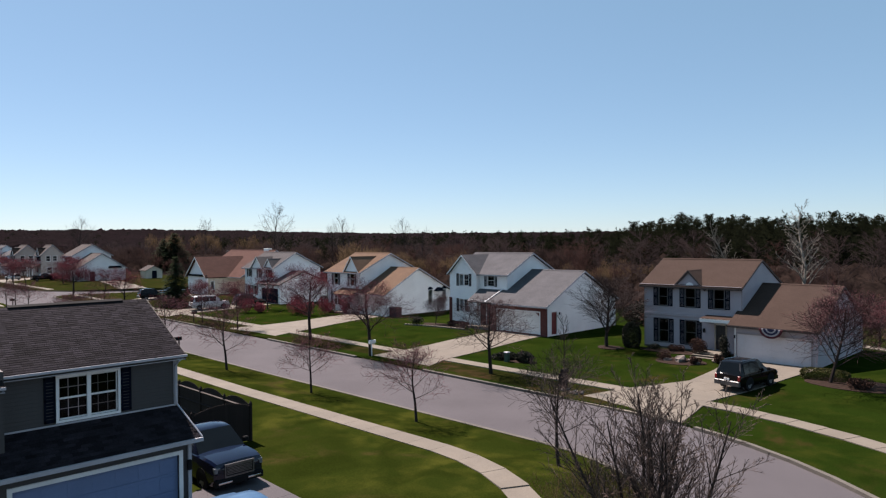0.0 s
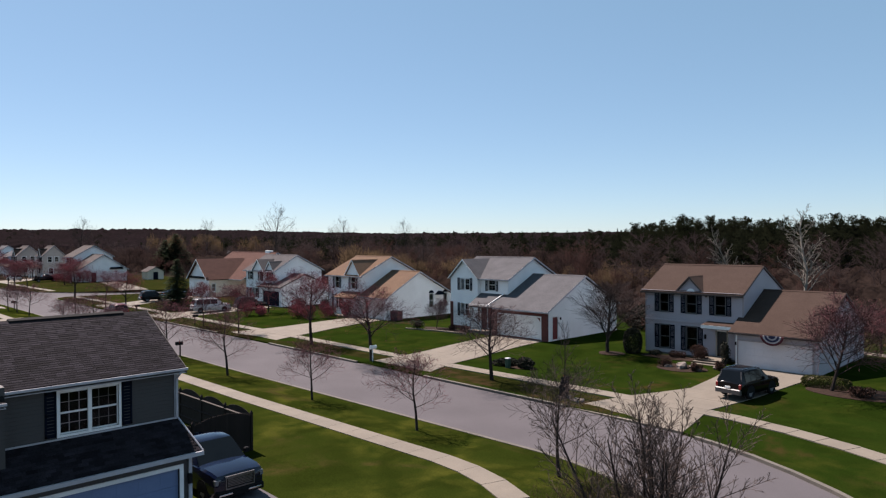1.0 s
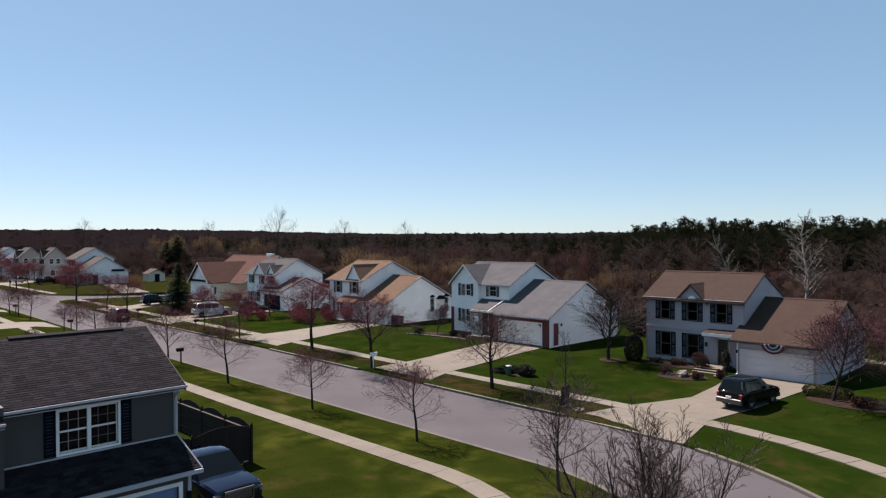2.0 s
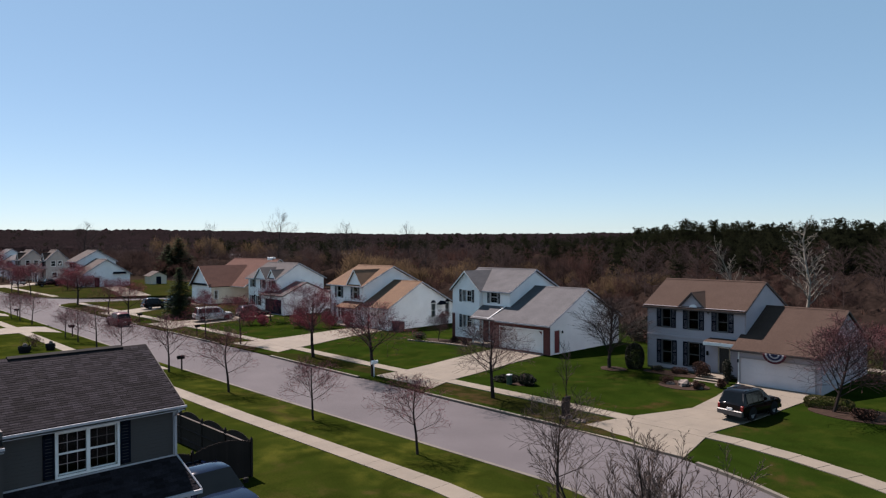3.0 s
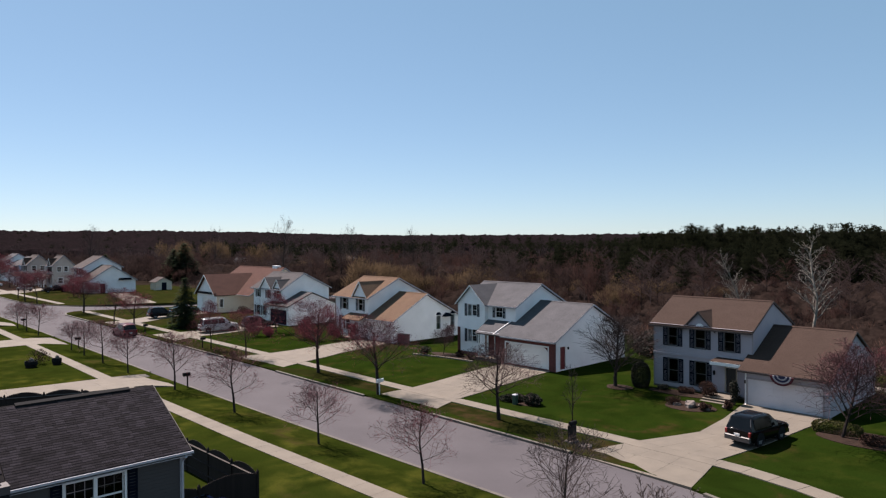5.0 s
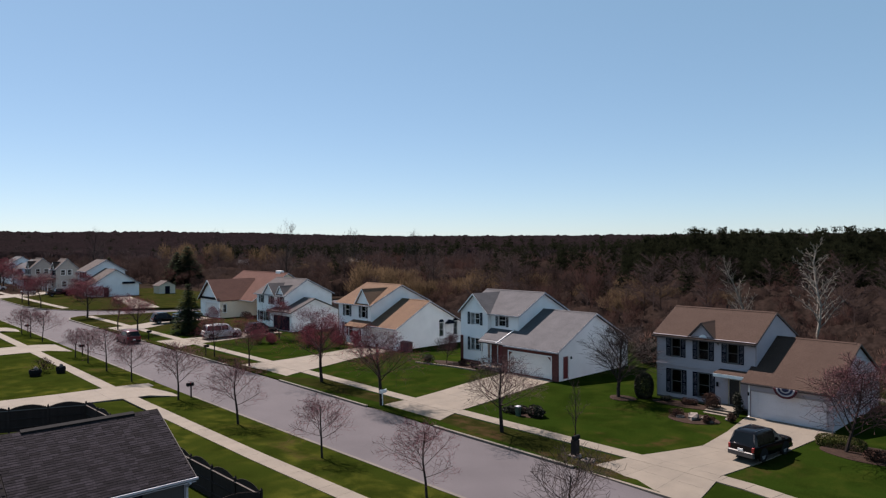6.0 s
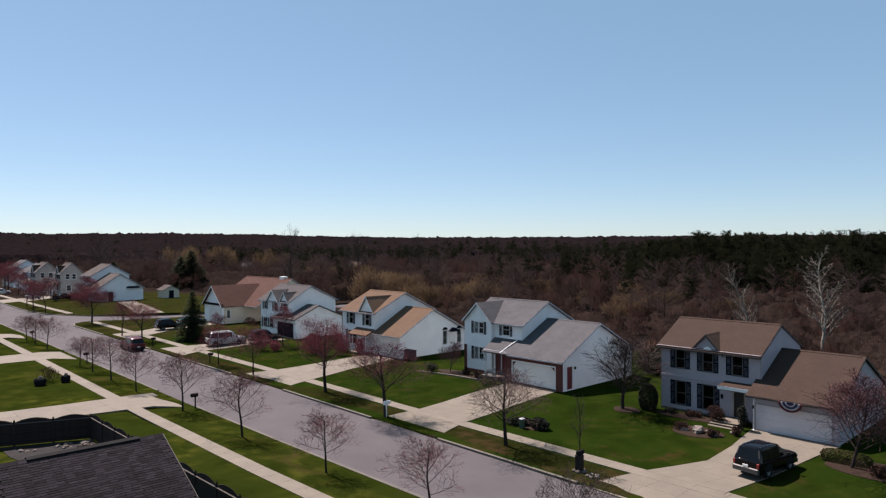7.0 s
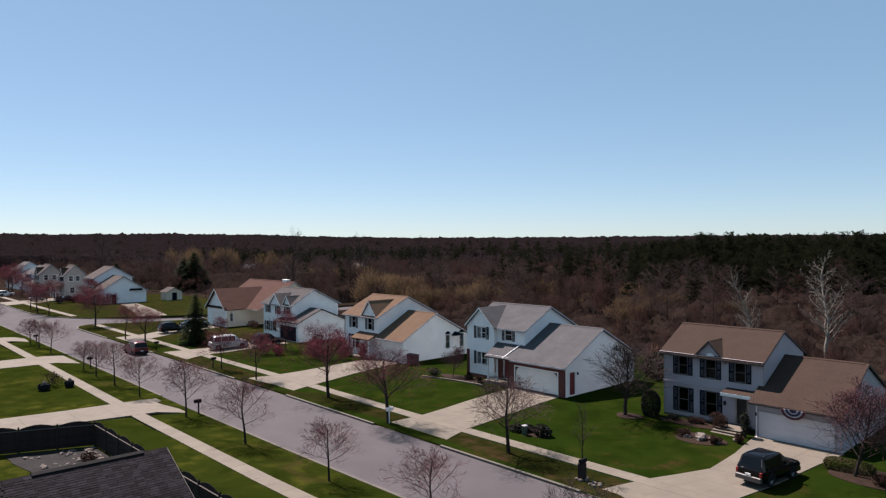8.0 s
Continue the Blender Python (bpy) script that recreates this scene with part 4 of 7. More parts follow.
def house_taupe():
    """Two storeys, two small front gables, a low garage wing with a dark door."""
    ox, oy, oz = -91.2, 50.2, 0.5
    h = thing("house", ox, oy, oz, 0, "two-storey white sided house with grey-brown roof and dark garage door", "house", "houses along the street")
    L, R, dep, yr, ze, zr = -4.2, 4.3, 8.0, 3.6, 5.15, 7.3
    wu = [(-3.2, -2.4, 3.6, 5.0), (-0.2, 0.6, 3.5, 4.95), (2.5, 3.5, 3.7, 4.9)]
    wl = [(-3.5, -2.6, 0.9, 2.3), (-1.6, -0.7, 0.9, 2.3)]
    block(h, L, R, 0, dep, 0, ze, yr, zr - 0.18, WHITE_SIDING, wu + wl)
    for w in wu + wl:
        window(h, "y", 0, -1, *w, 0.3, 2, 2)
    slope = (zr - ze) / yr
    gable_roof(h, L - 0.35, R + 0.3, -0.35, yr, dep + 0.35, zr, zr - slope * (yr + 0.35), ROOF_SLATE)
    cross_gable(h, 0.2, 1.6, -0.4, ze - 0.05, ze + 1.5, slope, ROOF_SLATE, WHITE_SIDING, 0.2)
    cross_gable(h, 3.0, 1.1, -0.05, ze - 0.03, ze + 1.25, slope, ROOF_SLATE, WHITE_SIDING, 0.2)
    gl, gx, gy, gd, gyr, gze, gzr = 1.5, 7.2, -0.7, 7.2, 3.1, 2.85, 4.6
    gs = (gzr - gze) / (gyr - gy)
    door = (2.0, 6.7, 0.03, 2.15)
    part("garage_front", wall_with_holes("y", gy, 0.16, gl, gx, -0.1, gze, [door]), WHITE_SIDING, h)
    part("garage_left", Shape().box(gl, gy + 0.16, -0.1, gl + 0.16, -0.005, gze), WHITE_SIDING, h)
    part("garage_back", Shape().box(R, gd - 0.16, -0.1, gx, gd, gze), WHITE_SIDING, h)
    part("garage_gable", Shape().box(gx - 0.16, gy + 0.16, -0.1, gx, gd - 0.16, gze).prism([(gy, gze), (gd, gze), (gyr, gzr - 0.18)], "x", gx - 0.16, gx), WHITE_SIDING, h)
    garage_door(h, gy, *door, SHUTTER, label="dark sectional garage door")
    part("garage_roof", Shape().slab([(gl - 0.3, gy - 0.35, gze - 0.1), (gx + 0.28, gy - 0.35, gze - 0.1), (gx + 0.28, gyr, gzr), (R + 0.02, gyr, gzr), (R + 0.02, -0.01, gze + gs * 0.7 + 0.02), (gl - 0.3, -0.01, gze + gs * 0.7 + 0.02)], 0.14), ROOF_SLATE, h)
    part("garage_back_slope", Shape().slab([(R + 0.02, gyr, gzr), (gx + 0.28, gyr, gzr), (gx + 0.28, gd + 0.3, gze - 0.1), (R + 0.02, gd + 0.3, gze - 0.1)], 0.14), ROOF_SLATE, h)
    part("porch_hood", Shape().slab([(0.2, -0.9, 2.62), (1.1, -0.9, 2.62), (1.1, -0.02, 2.9), (0.2, -0.02, 2.9)], 0.12), ROOF_SLATE, h)
    return h


def house_rust():
    """A low house with a rust-brown roof: a front garage gable and a higher block behind."""
    ox, oy, oz = -112.4, 50.2, 0.5
    h = thing("house", ox, oy, oz, 0, "single-storey cream house with rust-brown roof and front garage gable", "house", "houses along the street")
    w, d, ze, zr = 7.4, 8.5, 3.2, 6.4
    door = (-1.6, 3.2, 0.03, 2.4)
    part("garage_front", wall_with_holes("y", 0, 0.16, -3.7, 3.7, -0.1, ze, [door]), WHITE_SIDING, h)
    part("front_gable", Shape().prism([(-3.7, ze), (3.7, ze), (0, zr - 0.18)], "y", 0, 0.16), WHITE_SIDING, h)
    part("pent_roof", Shape().slab([(-3.75, -0.4, ze - 0.02), (3.75, -0.4, ze - 0.02), (3.75, 0, ze + 0.22), (-3.75, 0, ze + 0.22)], 0.1), ROOF_DARK, h)
    garage_door(h, 0, *door)
    side = [(0.7, 1.3, 0.9, 2.3)]
    part("right_wall", wall_with_holes("x", 3.7, -0.16, 0.16, d, -0.1, ze, side), CREAM_SIDING, h)
    for s in side:
        window(h, "x", 3.7, 1, *s, 0.0, 2, 2)
    part("left_wall", Shape().box(-3.7, 0.16, -0.1, -3.54, d, ze), CREAM_SIDING, h)
    for sgn in (-1, 1):
        part("roof", Shape().slab([(sgn * 4.0, -0.45, ze - 0.25), (0, -0.45, zr), (0, d, zr), (sgn * 4.0, d, ze - 0.25)], 0.16), ROOF_RUST, h)
        part("rake_board", Shape().prism([(sgn * 4.0, ze - 0.26), (0, zr - 0.01), (0, zr - 0.22), (sgn * 4.0, ze - 0.45)], "y", -0.476, -0.451), TRIM, h)
    # main block behind, ridge along x
    part("main_front", Shape().box(-8.0, 4.0, -0.1, -3.72, 4.16, 3.2), CREAM_SIDING, h)
    part("main_side", Shape().box(8.0, 8.6, -0.1, 8.16, 17.0, 3.2).prism([(4.0, 3.2), (17.0, 3.2), (10.5, 7.2)], "x", 8.0, 8.16), CREAM_SIDING, h)
    part("main_left", Shape().box(-8.0, 4.17, -0.1, -7.84, 17.0, 3.2).prism([(4.0, 3.2), (17.0, 3.2), (10.5, 7.2)], "x", -8.0, -7.84), CREAM_SIDING, h)
    part("main_back", Shape().box(-7.83, 16.84, -0.1, 7.99, 17.0, 3.2), CREAM_SIDING, h)
    part("main_front_right", Shape().box(3.72, 8.5, -0.1, 8.0, 8.6, 3.2), CREAM_SIDING, h)
    gable_roof(h, -8.4, 8.4, 3.6, 10.5, 17.4, 7.45, 2.95, ROOF_RUST, name="main_roof")
    part("chimney", Shape().soft_box(4.5, 10.2, 6.0, 6.0, 11.0, 7.75, 0.03), TRIM, h)
    return h


def house_far(x, y, turn, size, wall, roof, label, wide=7.5, deep=9.0, garage=True, porch=False):
    """A distant two-storey house with a garage wing to its right."""
    h = thing("house", x, y, 0.4, turn, label, "house", "houses beyond the crossing")
    h.scale = (size, size, size)
    L, R, ze, zr, yr = -wide, 0.0, 5.2, 7.4, deep / 2
    wu = [(L + 0.9, L + 1.9, 3.6, 4.9), (L + wide / 2 - 0.5, L + wide / 2 + 0.5, 3.6, 4.9), (-1.9, -0.9, 3.6, 4.9)]
    wl = [(L + 0.8, L + 2.2, 0.9, 2.3)]
    ws = [(1.0, 1.9, 3.6, 4.8), (deep - 2.2, deep - 1.3, 3.6, 4.8), (1.2, 2.2, 0.9, 2.2)] if porch else []
    block(h, L, R, 0, deep, -0.2, ze, yr, zr - 0.2, wall, wu + wl, ws)
    for w in ws:
        window(h, "x", R, 1, *w, 0.0, 1, 1)
    for w in wu + wl:
        window(h, "y", 0, -1, *w, 0.3, 1, 1)
    s = (zr - ze) / yr
    gable_roof(h, L - 0.3, R + 0.3, -0.35, yr, deep + 0.35, zr, zr - s * (yr + 0.35), roof)
    if porch:
        cross_gable(h, L + wide * 0.62, 1.3, -0.1, ze - 0.1, ze + 1.5, s, ROOF_DARK, wall)
        part("porch_roof", Shape().slab([(L + 0.2, -1.9, 2.45), (R + 0.2, -1.9, 2.45), (R + 0.2, -0.01, 3.1), (L + 0.2, -0.01, 3.1)], 0.13), roof, h)
        for px in (L + 0.4, L + wide / 2, -0.1):
            part("porch_post", Shape().soft_box(px - 0.08, -1.8, -0.2, px + 0.08, -1.64, 2.4, 0.02), TRIM, h)
    if garage:
        gx, gy, gze, gzr, gd = 7.0, -1.0, 2.7, 5.6, deep + 0.5
        gyr = (gy + gd) / 2
        gs = (gzr - gze) / (gyr - gy)
        door = (0.6, 5.5, 0.03, 2.15)
        part("garage_front", wall_with_holes("y", gy, 0.16, 0, gx, -0.2, gze, [door]), wall, h)
        part("garage_gable", Shape().box(gx - 0.16, gy + 0.16, -0.2, gx, gd, gze).prism([(gy, gze), (gd, gze), (gyr, gzr - 0.18)], "x", gx - 0.16, gx), wall, h)
        part("garage_back", Shape().box(0.01, gd - 0.16, -0.2, gx - 0.17, gd, gze), wall, h)
        garage_door(h, gy, *door)
        gable_roof(h, 0.02, gx + 0.28, gy - 0.35, gyr, gd + 0.35, gzr, gzr - gs * (gyr - gy + 0.35), roof, name="garage_roof")
        part("porch_roof", Shape().slab([(L + 2.4, -1.7, 2.5), (0.0, -1.7, 2.5), (0.0, -0.01, 3.05), (L + 2.4, -0.01, 3.05)], 0.13), roof, h)
        for px in (L + 2.6, L + 4.4, -0.4):
            part("porch_post", Shape().soft_box(px - 0.07, -1.6, -0.2, px + 0.07, -1.46, 2.45, 0.02), TRIM, h)
    return h


def house_corner():
    """The near corner house: charcoal roof, taupe siding, paired window, skirt roof over the garage door. It faces along +x."""
    ox, oy, oz = -21.0, 6.4, 0.5
    h = thing("house", ox, oy, oz, 90, "grey-taupe sided corner house with charcoal shingle roof over the garage", "house")
    # local: x runs along the front (from 4 m to its left to its right-hand corner), y goes back into the house
    L, R = -2.45, 2.27
    ze, zr, yr, dep = 5.33, 6.74, 2.92, 5.84
    s = (zr - ze) / yr
    win = (-1.06, 0.52, 3.70, 4.90)
    part("front_wall", wall_with_holes("y", 0, 0.16, L, R, 0, ze, [win]), TAUPE_SIDING, h)
    part("back_wall", Shape().box(L - 7, dep - 0.16, -0.3, R, dep, ze), TAUPE_SIDING, h)
    part("side_wall", Shape().box(R - 0.16, 0.16, -0.3, R, dep - 0.16, ze).prism([(0, ze), (dep, ze), (yr, zr - 0.18)], "x", R - 0.16, R), TAUPE_SIDING, h)
    part("left_front_wall", Shape().box(L - 7, -0.45, -0.3, L - 0.0, -0.29, ze), TAUPE_SIDING, h)
    part("left_return_wall", Shape().box(L - 0.16, -0.285, -0.3, L - 0.0, 0.15, ze), TAUPE_SIDING, h)
    # linings of the upper room, its darkness painted in by INSIDE
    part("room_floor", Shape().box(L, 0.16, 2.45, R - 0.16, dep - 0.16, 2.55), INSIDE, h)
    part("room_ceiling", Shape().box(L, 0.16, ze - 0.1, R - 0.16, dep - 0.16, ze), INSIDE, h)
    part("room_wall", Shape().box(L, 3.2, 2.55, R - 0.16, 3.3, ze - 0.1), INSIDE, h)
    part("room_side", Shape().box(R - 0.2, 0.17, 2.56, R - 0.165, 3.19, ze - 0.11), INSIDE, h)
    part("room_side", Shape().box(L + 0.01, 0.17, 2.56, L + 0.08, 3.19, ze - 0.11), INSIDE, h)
    window(h, "y", 0, -1, *win, 0.30, 3, 2, 2, False, screens=(1,))
    part("corner_board", Shape().box(R - 0.1, -0.015, 2.2, R + 0.015, -0.002, ze - 0.1), GREY_TRIM, h)
    # main roof: deck plates; the shingles are laid on them at the end of the file
    e = 0.3
    roof = part("roof", Shape().slab([(L - 0.02, -e, ze - s * e), (R + 0.16, -e, ze - s * e), (R + 0.16, yr, zr), (L - 0.02, yr, zr)], 0.14), ROOF_DARK, h)
    part("left_roof", Shape().slab([(L - 7, -e - 0.42, ze - s * (e + 0.42)), (L - 0.03, -e - 0.42, ze - s * (e + 0.42)), (L - 0.03, yr, zr), (L - 7, yr, zr)], 0.14), ROOF_DARK, roof)
    part("back_slope", Shape().slab([(L - 7, yr, zr), (R + 0.16, yr, zr), (R + 0.16, dep + e, ze - s * e), (L - 7, dep + e, ze - s * e)], 0.14), ROOF_DARK, roof)
    vent = Shape().prism([(yr - 0.15, zr - 0.07), (yr - 0.15, zr + 0.0), (yr, zr + 0.055), (yr + 0.15, zr + 0.0), (yr + 0.15, zr - 0.07)], "x", -1.7, 1.63)
    part("ridge_vent", vent, PLASTIC, roof, "black ridge vent")
    for (xa, xb, k) in ((L - 0.02, R + 0.18, e), (L - 7, L - 0.02, e + 0.42)):
        z = ze - s * k
        g = Shape().prism([(-k - 0.12, z - 0.0), (-k - 0.12, z - 0.07), (-k - 0.03, z - 0.10), (-k + 0.02, z - 0.10), (-k + 0.02, z - 0.02), (-k - 0.02, z - 0.02), (-k - 0.02, z - 0.07), (-k - 0.09, z - 0.06), (-k - 0.09, z)], "x", xa, xb)
        part("gutter", g, GREY_TRIM, roof, "white gutter")
        part("soffit", Shape().box(xa, -k, z - 0.17, xb, 0.0 if k == e else -0.45, z - 0.145), GREY_TRIM, roof)
    for (ya, za), (yb, zb) in (((-e, ze - s * e), (yr, zr)), ((yr, zr), (dep + e, ze - s * e))):
        part("rake_board", Shape().prism([(ya, za - 0.02), (yb, zb - 0.02), (yb, zb - 0.20), (ya, za - 0.20)], "x", R + 0.161, R + 0.185), TAUPE_SIDING, roof)
    spout = Shape().tube([(R - 0.04, -e - 0.05, ze - 0.3), (R - 0.04, -0.05, ze - 0.5), (R - 0.04, -0.05, 3.6)], [0.045] * 3, 6)
    part("downspout", spout, GREY_TRIM, h)
    # skirt roof and garage front, 0.75 m forward
    gy = -0.7
    zt, zb = 3.56, 2.70
    part("skirt_roof", Shape().slab([(L - 1.2, gy - 0.32, zb), (R + 0.34, gy - 0.32, zb), (R + 0.0, -0.002, zt), (L - 1.2, -0.002, zt)], 0.10), ROOF_DARK, h, "dark shingled skirt roof")
    part("skirt_side", Shape().slab([(R + 0.34, gy - 0.32, zb), (R + 0.34, 0.6, zb), (R + 0.0, -0.002, zt)], 0.06), ROOF_DARK, h)
    part("skirt_edge", Shape().tube([(R + 0.35, gy - 0.33, zb + 0.0), (R + 0.01, -0.012, zt + 0.02)], [0.028, 0.028], 6), GREY_TRIM, h, "white metal hip edge")
    part("skirt_gutter", Shape().box(L - 1.2, gy - 0.40, zb - 0.13, R + 0.36, gy - 0.31, zb - 0.01), GREY_TRIM, h)
    part("skirt_top_trim", Shape().box(L, -0.03, zt + 0.005, R, -0.003, zt + 0.05), GREY_TRIM, h)
    door = (-2.35, 2.02, 0.05, 2.2)
    part("garage_front", wall_with_holes("y", gy, 0.16, L - 1.2, R + 0.12, -0.4, zb, [door]), TAUPE_SIDING, h)
    part("garage_side", Shape().box(R - 0.04, gy + 0.16, -0.4, R + 0.12, 4.0, zb), TAUPE_SIDING, h)
    garage_door(h, gy, *door, DOOR_BLUE, label="blue-grey sectional garage door")
    part("garage_spout", Shape().box(R + 0.02, gy - 0.07, -0.2, R + 0.12, gy - 0.01, zb - 0.1), GREY_TRIM, h)
    part("wall_lamp", Shape().soft_box(R - 0.02, gy - 0.16, 1.7, R + 0.1, gy - 0.03, 2.0, 0.02), PLASTIC, h, "black wall lantern")
    return h


house_brown()
house_grey()
house_tan()
house_taupe()
house_rust()
CORNER = house_corner()
white_far = house_far(-182.4, 49.9, 0, 1.2, WHITE_SIDING, ROOF_TAUPE, "white two-storey house with taupe roof and garage beyond the crossing", 6.3, 7.5)
part("side_awning", Shape().prism([(4.6, 2.55), (7.2, 2.55), (7.0, 2.95), (4.8, 2.95)], "x", 7.003, 7.4), SHUTTER, white_far, "dark awning over the side door")
part("side_door", Shape().box(7.003, 1.2, 0.0, 7.03, 2.1, 1.9), SHUTTER, white_far, "dark side door")
house_far(-272, 137, 20, 0.8, WHITE_SIDING, ROOF_GREY, "small white house standing among the far woods", 6, 6, False)
house_far(-248, 178, 20, 0.8, WHITE_SIDING, ROOF_TAUPE, "white gabled house half hidden in the far woods", 6, 6, False)
house_far(-207.5, 49.0, 0, 1.2, GREY_TAN_SIDING, ROOF_TAUPE, "grey-tan two-storey house with taupe roof beyond the crossing", 5.0, 4.6, False, True)
house_far(-222, 46.0, 0, 1.2, GREY_TAN_SIDING, ROOF_TAUPE, "grey-tan two-storey house with grey-brown roof down the street", 6, 5, False, True)
house_far(-240, 47.5, 0, 1.1, BLUE_SIDING, ROOF_GREY, "light blue two-storey house down the street", 7, 7)
house_far(-264, 48, 0, 1.2, WHITE_SIDING, ROOF_GREY, "white two-storey house far down the street", 8, 7)

# ---- trees and shrubs ----
class Twigs:
    """Grows branches: each is a bent, tapering tube. Thick ones and thin ones go into separate shapes."""

    def __init__(self, seed):
        self.r = random.Random(seed)
        self.thick, self.thin, self.tips = Shape(), Shape(), []

    def grow(self, p, d, length, radius, level, spec):
        r = self.r
        n = spec["steps"][min(level, len(spec["steps"]) - 1)]
        pts, rad = [p], [radius]
        dirs = [d]
        for i in range(n):
            d = (d + Vector((r.gauss(0, 1), r.gauss(0, 1), r.gauss(0, 1))) * spec["wander"] + Vector((0, 0, spec["lift"]))).normalized()
            p = p + d * (length / n)
            pts.append(p)
            rad.append(max(spec["min"], radius * (1 - spec["taper"] * (i + 1) / n)))
            dirs.append(d)
        last = level >= spec["levels"]
        (self.thick if level <= spec["split"] else self.thin).tube(pts, rad, 6 if level == 0 else (5 if level == 1 else 3), cap=False)
        self.tips.append((pts[-1], d))
        if last:
            for q in pts[1:]:
                self.tips.append((q, d))
            return
        kids = spec["kids"][level]
        for k in range(kids):
            t = spec["from"][level] + (1 - spec["from"][level]) * (k + r.random()) / kids
            i = min(n - 1, int(t * n))
            base = pts[i].lerp(pts[i + 1], t * n - i)
            ax = dirs[i].cross(Vector((0.2, 0.3, 1)) if abs(dirs[i].z) < 0.95 else Vector((1, 0, 0))).normalized()
            ang = radians(r.uniform(*spec["angle"]))
            q = Matrix.Rotation(k * 2.4 + r.uniform(-0.6, 0.6), 3, dirs[i]) @ (Matrix.Rotation(ang, 3, ax) @ dirs[i])
            size = length * spec["ratio"] * (1.0 - 0.55 * (t - spec["from"][level]) / (1.0001 - spec["from"][level])) * r.uniform(0.75, 1.15)
            self.grow(base, q, size, max(spec["min"], rad[i] * spec["thin"]), level + 1, spec)


STREET = dict(levels=3, steps=(7, 5, 3, 2), kids=(16, 10, 6), angle=(40, 66), wander=0.045, lift=0.06, taper=0.74, ratio=0.62, min=0.0065, split=1, thin=0.42)
STREET["from"] = (0.34, 0.2, 0.15)
VASE = dict(levels=3, steps=(6, 5, 4, 3), kids=(11, 10, 6), angle=(18, 44), wander=0.045, lift=0.05, taper=0.78, ratio=0.56, min=0.0055, split=1, thin=0.5)
VASE["from"] = (0.30, 0.22, 0.15)
ROUND = dict(levels=3, steps=(6, 5, 3, 2), kids=(17, 11, 6), angle=(35, 68), wander=0.05, lift=0.07, taper=0.75, ratio=0.66, min=0.0055, split=1, thin=0.45)
ROUND["from"] = (0.2, 0.2, 0.15)
TALL = dict(levels=3, steps=(8, 5, 3, 2), kids=(16, 7, 4), angle=(30, 60), wander=0.08, lift=0.07, taper=0.8, ratio=0.36, min=0.014, split=2, thin=0.45)
TALL["from"] = (0.28, 0.2, 0.2)


def bud_shape(twigs, count, size, spread, seed):
    """Small crossed flakes round the tips: buds and catkins."""
    r = random.Random(seed)
    s = Shape()
    for _ in range(count):
        p, d = r.choice(twigs.tips)
        c = p + Vector((r.gauss(0, spread), r.gauss(0, spread), r.gauss(0, spread)))
        a = Vector((r.gauss(0, 1), r.gauss(0, 1), r.gauss(0, 1))).normalized() * size * r.uniform(0.6, 1.3)
        b = a.cross(Vector((r.gauss(0, 1), r.gauss(0, 1), r.gauss(0, 1)))).normalized() * size * 0.55
        s.add([c - a, c + b, c + a, c - b], [(0, 1, 2, 3)])
    return s


def raw(shape, name, mat):
    """A mesh without mending its normals: for leaves and twigs."""
    me = bpy.data.meshes.new(name)
    me.from_pydata(shape.v, [], shape.f)
    me.materials.append(mat)
    return me


def make_tree(seed, height, spec, bark, twig, bud=None, buds=0, bud_size=0.03, spread=0.06, radius=None, stems=1, label="", lean=0.03):
    t = Twigs(seed)
    r = t.r
    for k in range(stems):
        d = Vector((r.gauss(0, lean), r.gauss(0, lean), 1)).normalized()
        if stems > 1:
            a = 2 * math.pi * k / stems + r.uniform(-0.4, 0.4)
            q = 0.06 + 0.72 * ((k * 0.618) % 1.0)
            d = Vector((math.cos(a) * q, math.sin(a) * q, 1)).normalized()
        t.grow(Vector((0, 0, -0.05)), d, height * (1 if stems == 1 else r.uniform(0.8, 1.0)), radius or height * 0.017, 0, spec)
    ob = thing("tree", 0, 0, 0, 0, label, "tree")
    part("trunk", raw(t.thick, "trunk", bark), bark, ob)
    crown = part("crown", raw(t.thin, "crown", twig), twig, ob)
    if bud:
        tagged(part("bud_spray", raw(bud_shape(t, buds, bud_size, spread, seed), "bud_spray", bud), bud, crown), kind="stuff")
    return ob


def plant(source, x, y, turn=0.0, scale=1.0, label="", group="", z=None, wide=1.0):
    c = copy_thing(source, pose(x, y, land(x, y) if z is None else z, 0, 0, turn))
    c.scale = (scale * wide, scale * wide, scale)
    tagged(c, label, "tree", group)
    return c


def put(source, x, y, turn=0.0, scale=1.0, label="", group="", wide=1.0):
    """Sets the first of its kind in its place."""
    source.matrix_basis = pose(x, y, land(x, y), 0, 0, turn)
    source.scale = (scale * wide, scale * wide, scale)
    tagged(source, label, "tree", group)


ROW = "street trees in the verge"
bare_a = make_tree(11, 4.3, STREET, BARK, TWIG, PINK_BUD, 1300, 0.024)
bare_b = make_tree(12, 4.5, STREET, BARK, TWIG, PINK_BUD, 1500, 0.024)
bare_c = make_tree(13, 4.2, STREET, BARK, TWIG, PINK_BUD, 1400, 0.024)
red_a = make_tree(14, 5.0, STREET, DARK_BARK, RED_TWIG, RED_BUD, 10500, 0.030, 0.12, radius=0.12)
red_b = make_tree(15, 4.8, STREET, DARK_BARK, RED_TWIG, RED_BUD, 7000, 0.030, 0.10)
dark_bare = make_tree(16, 4.7, dict(STREET, kids=(20, 11, 7)), DARK_BARK, RED_TWIG, radius=0.10)
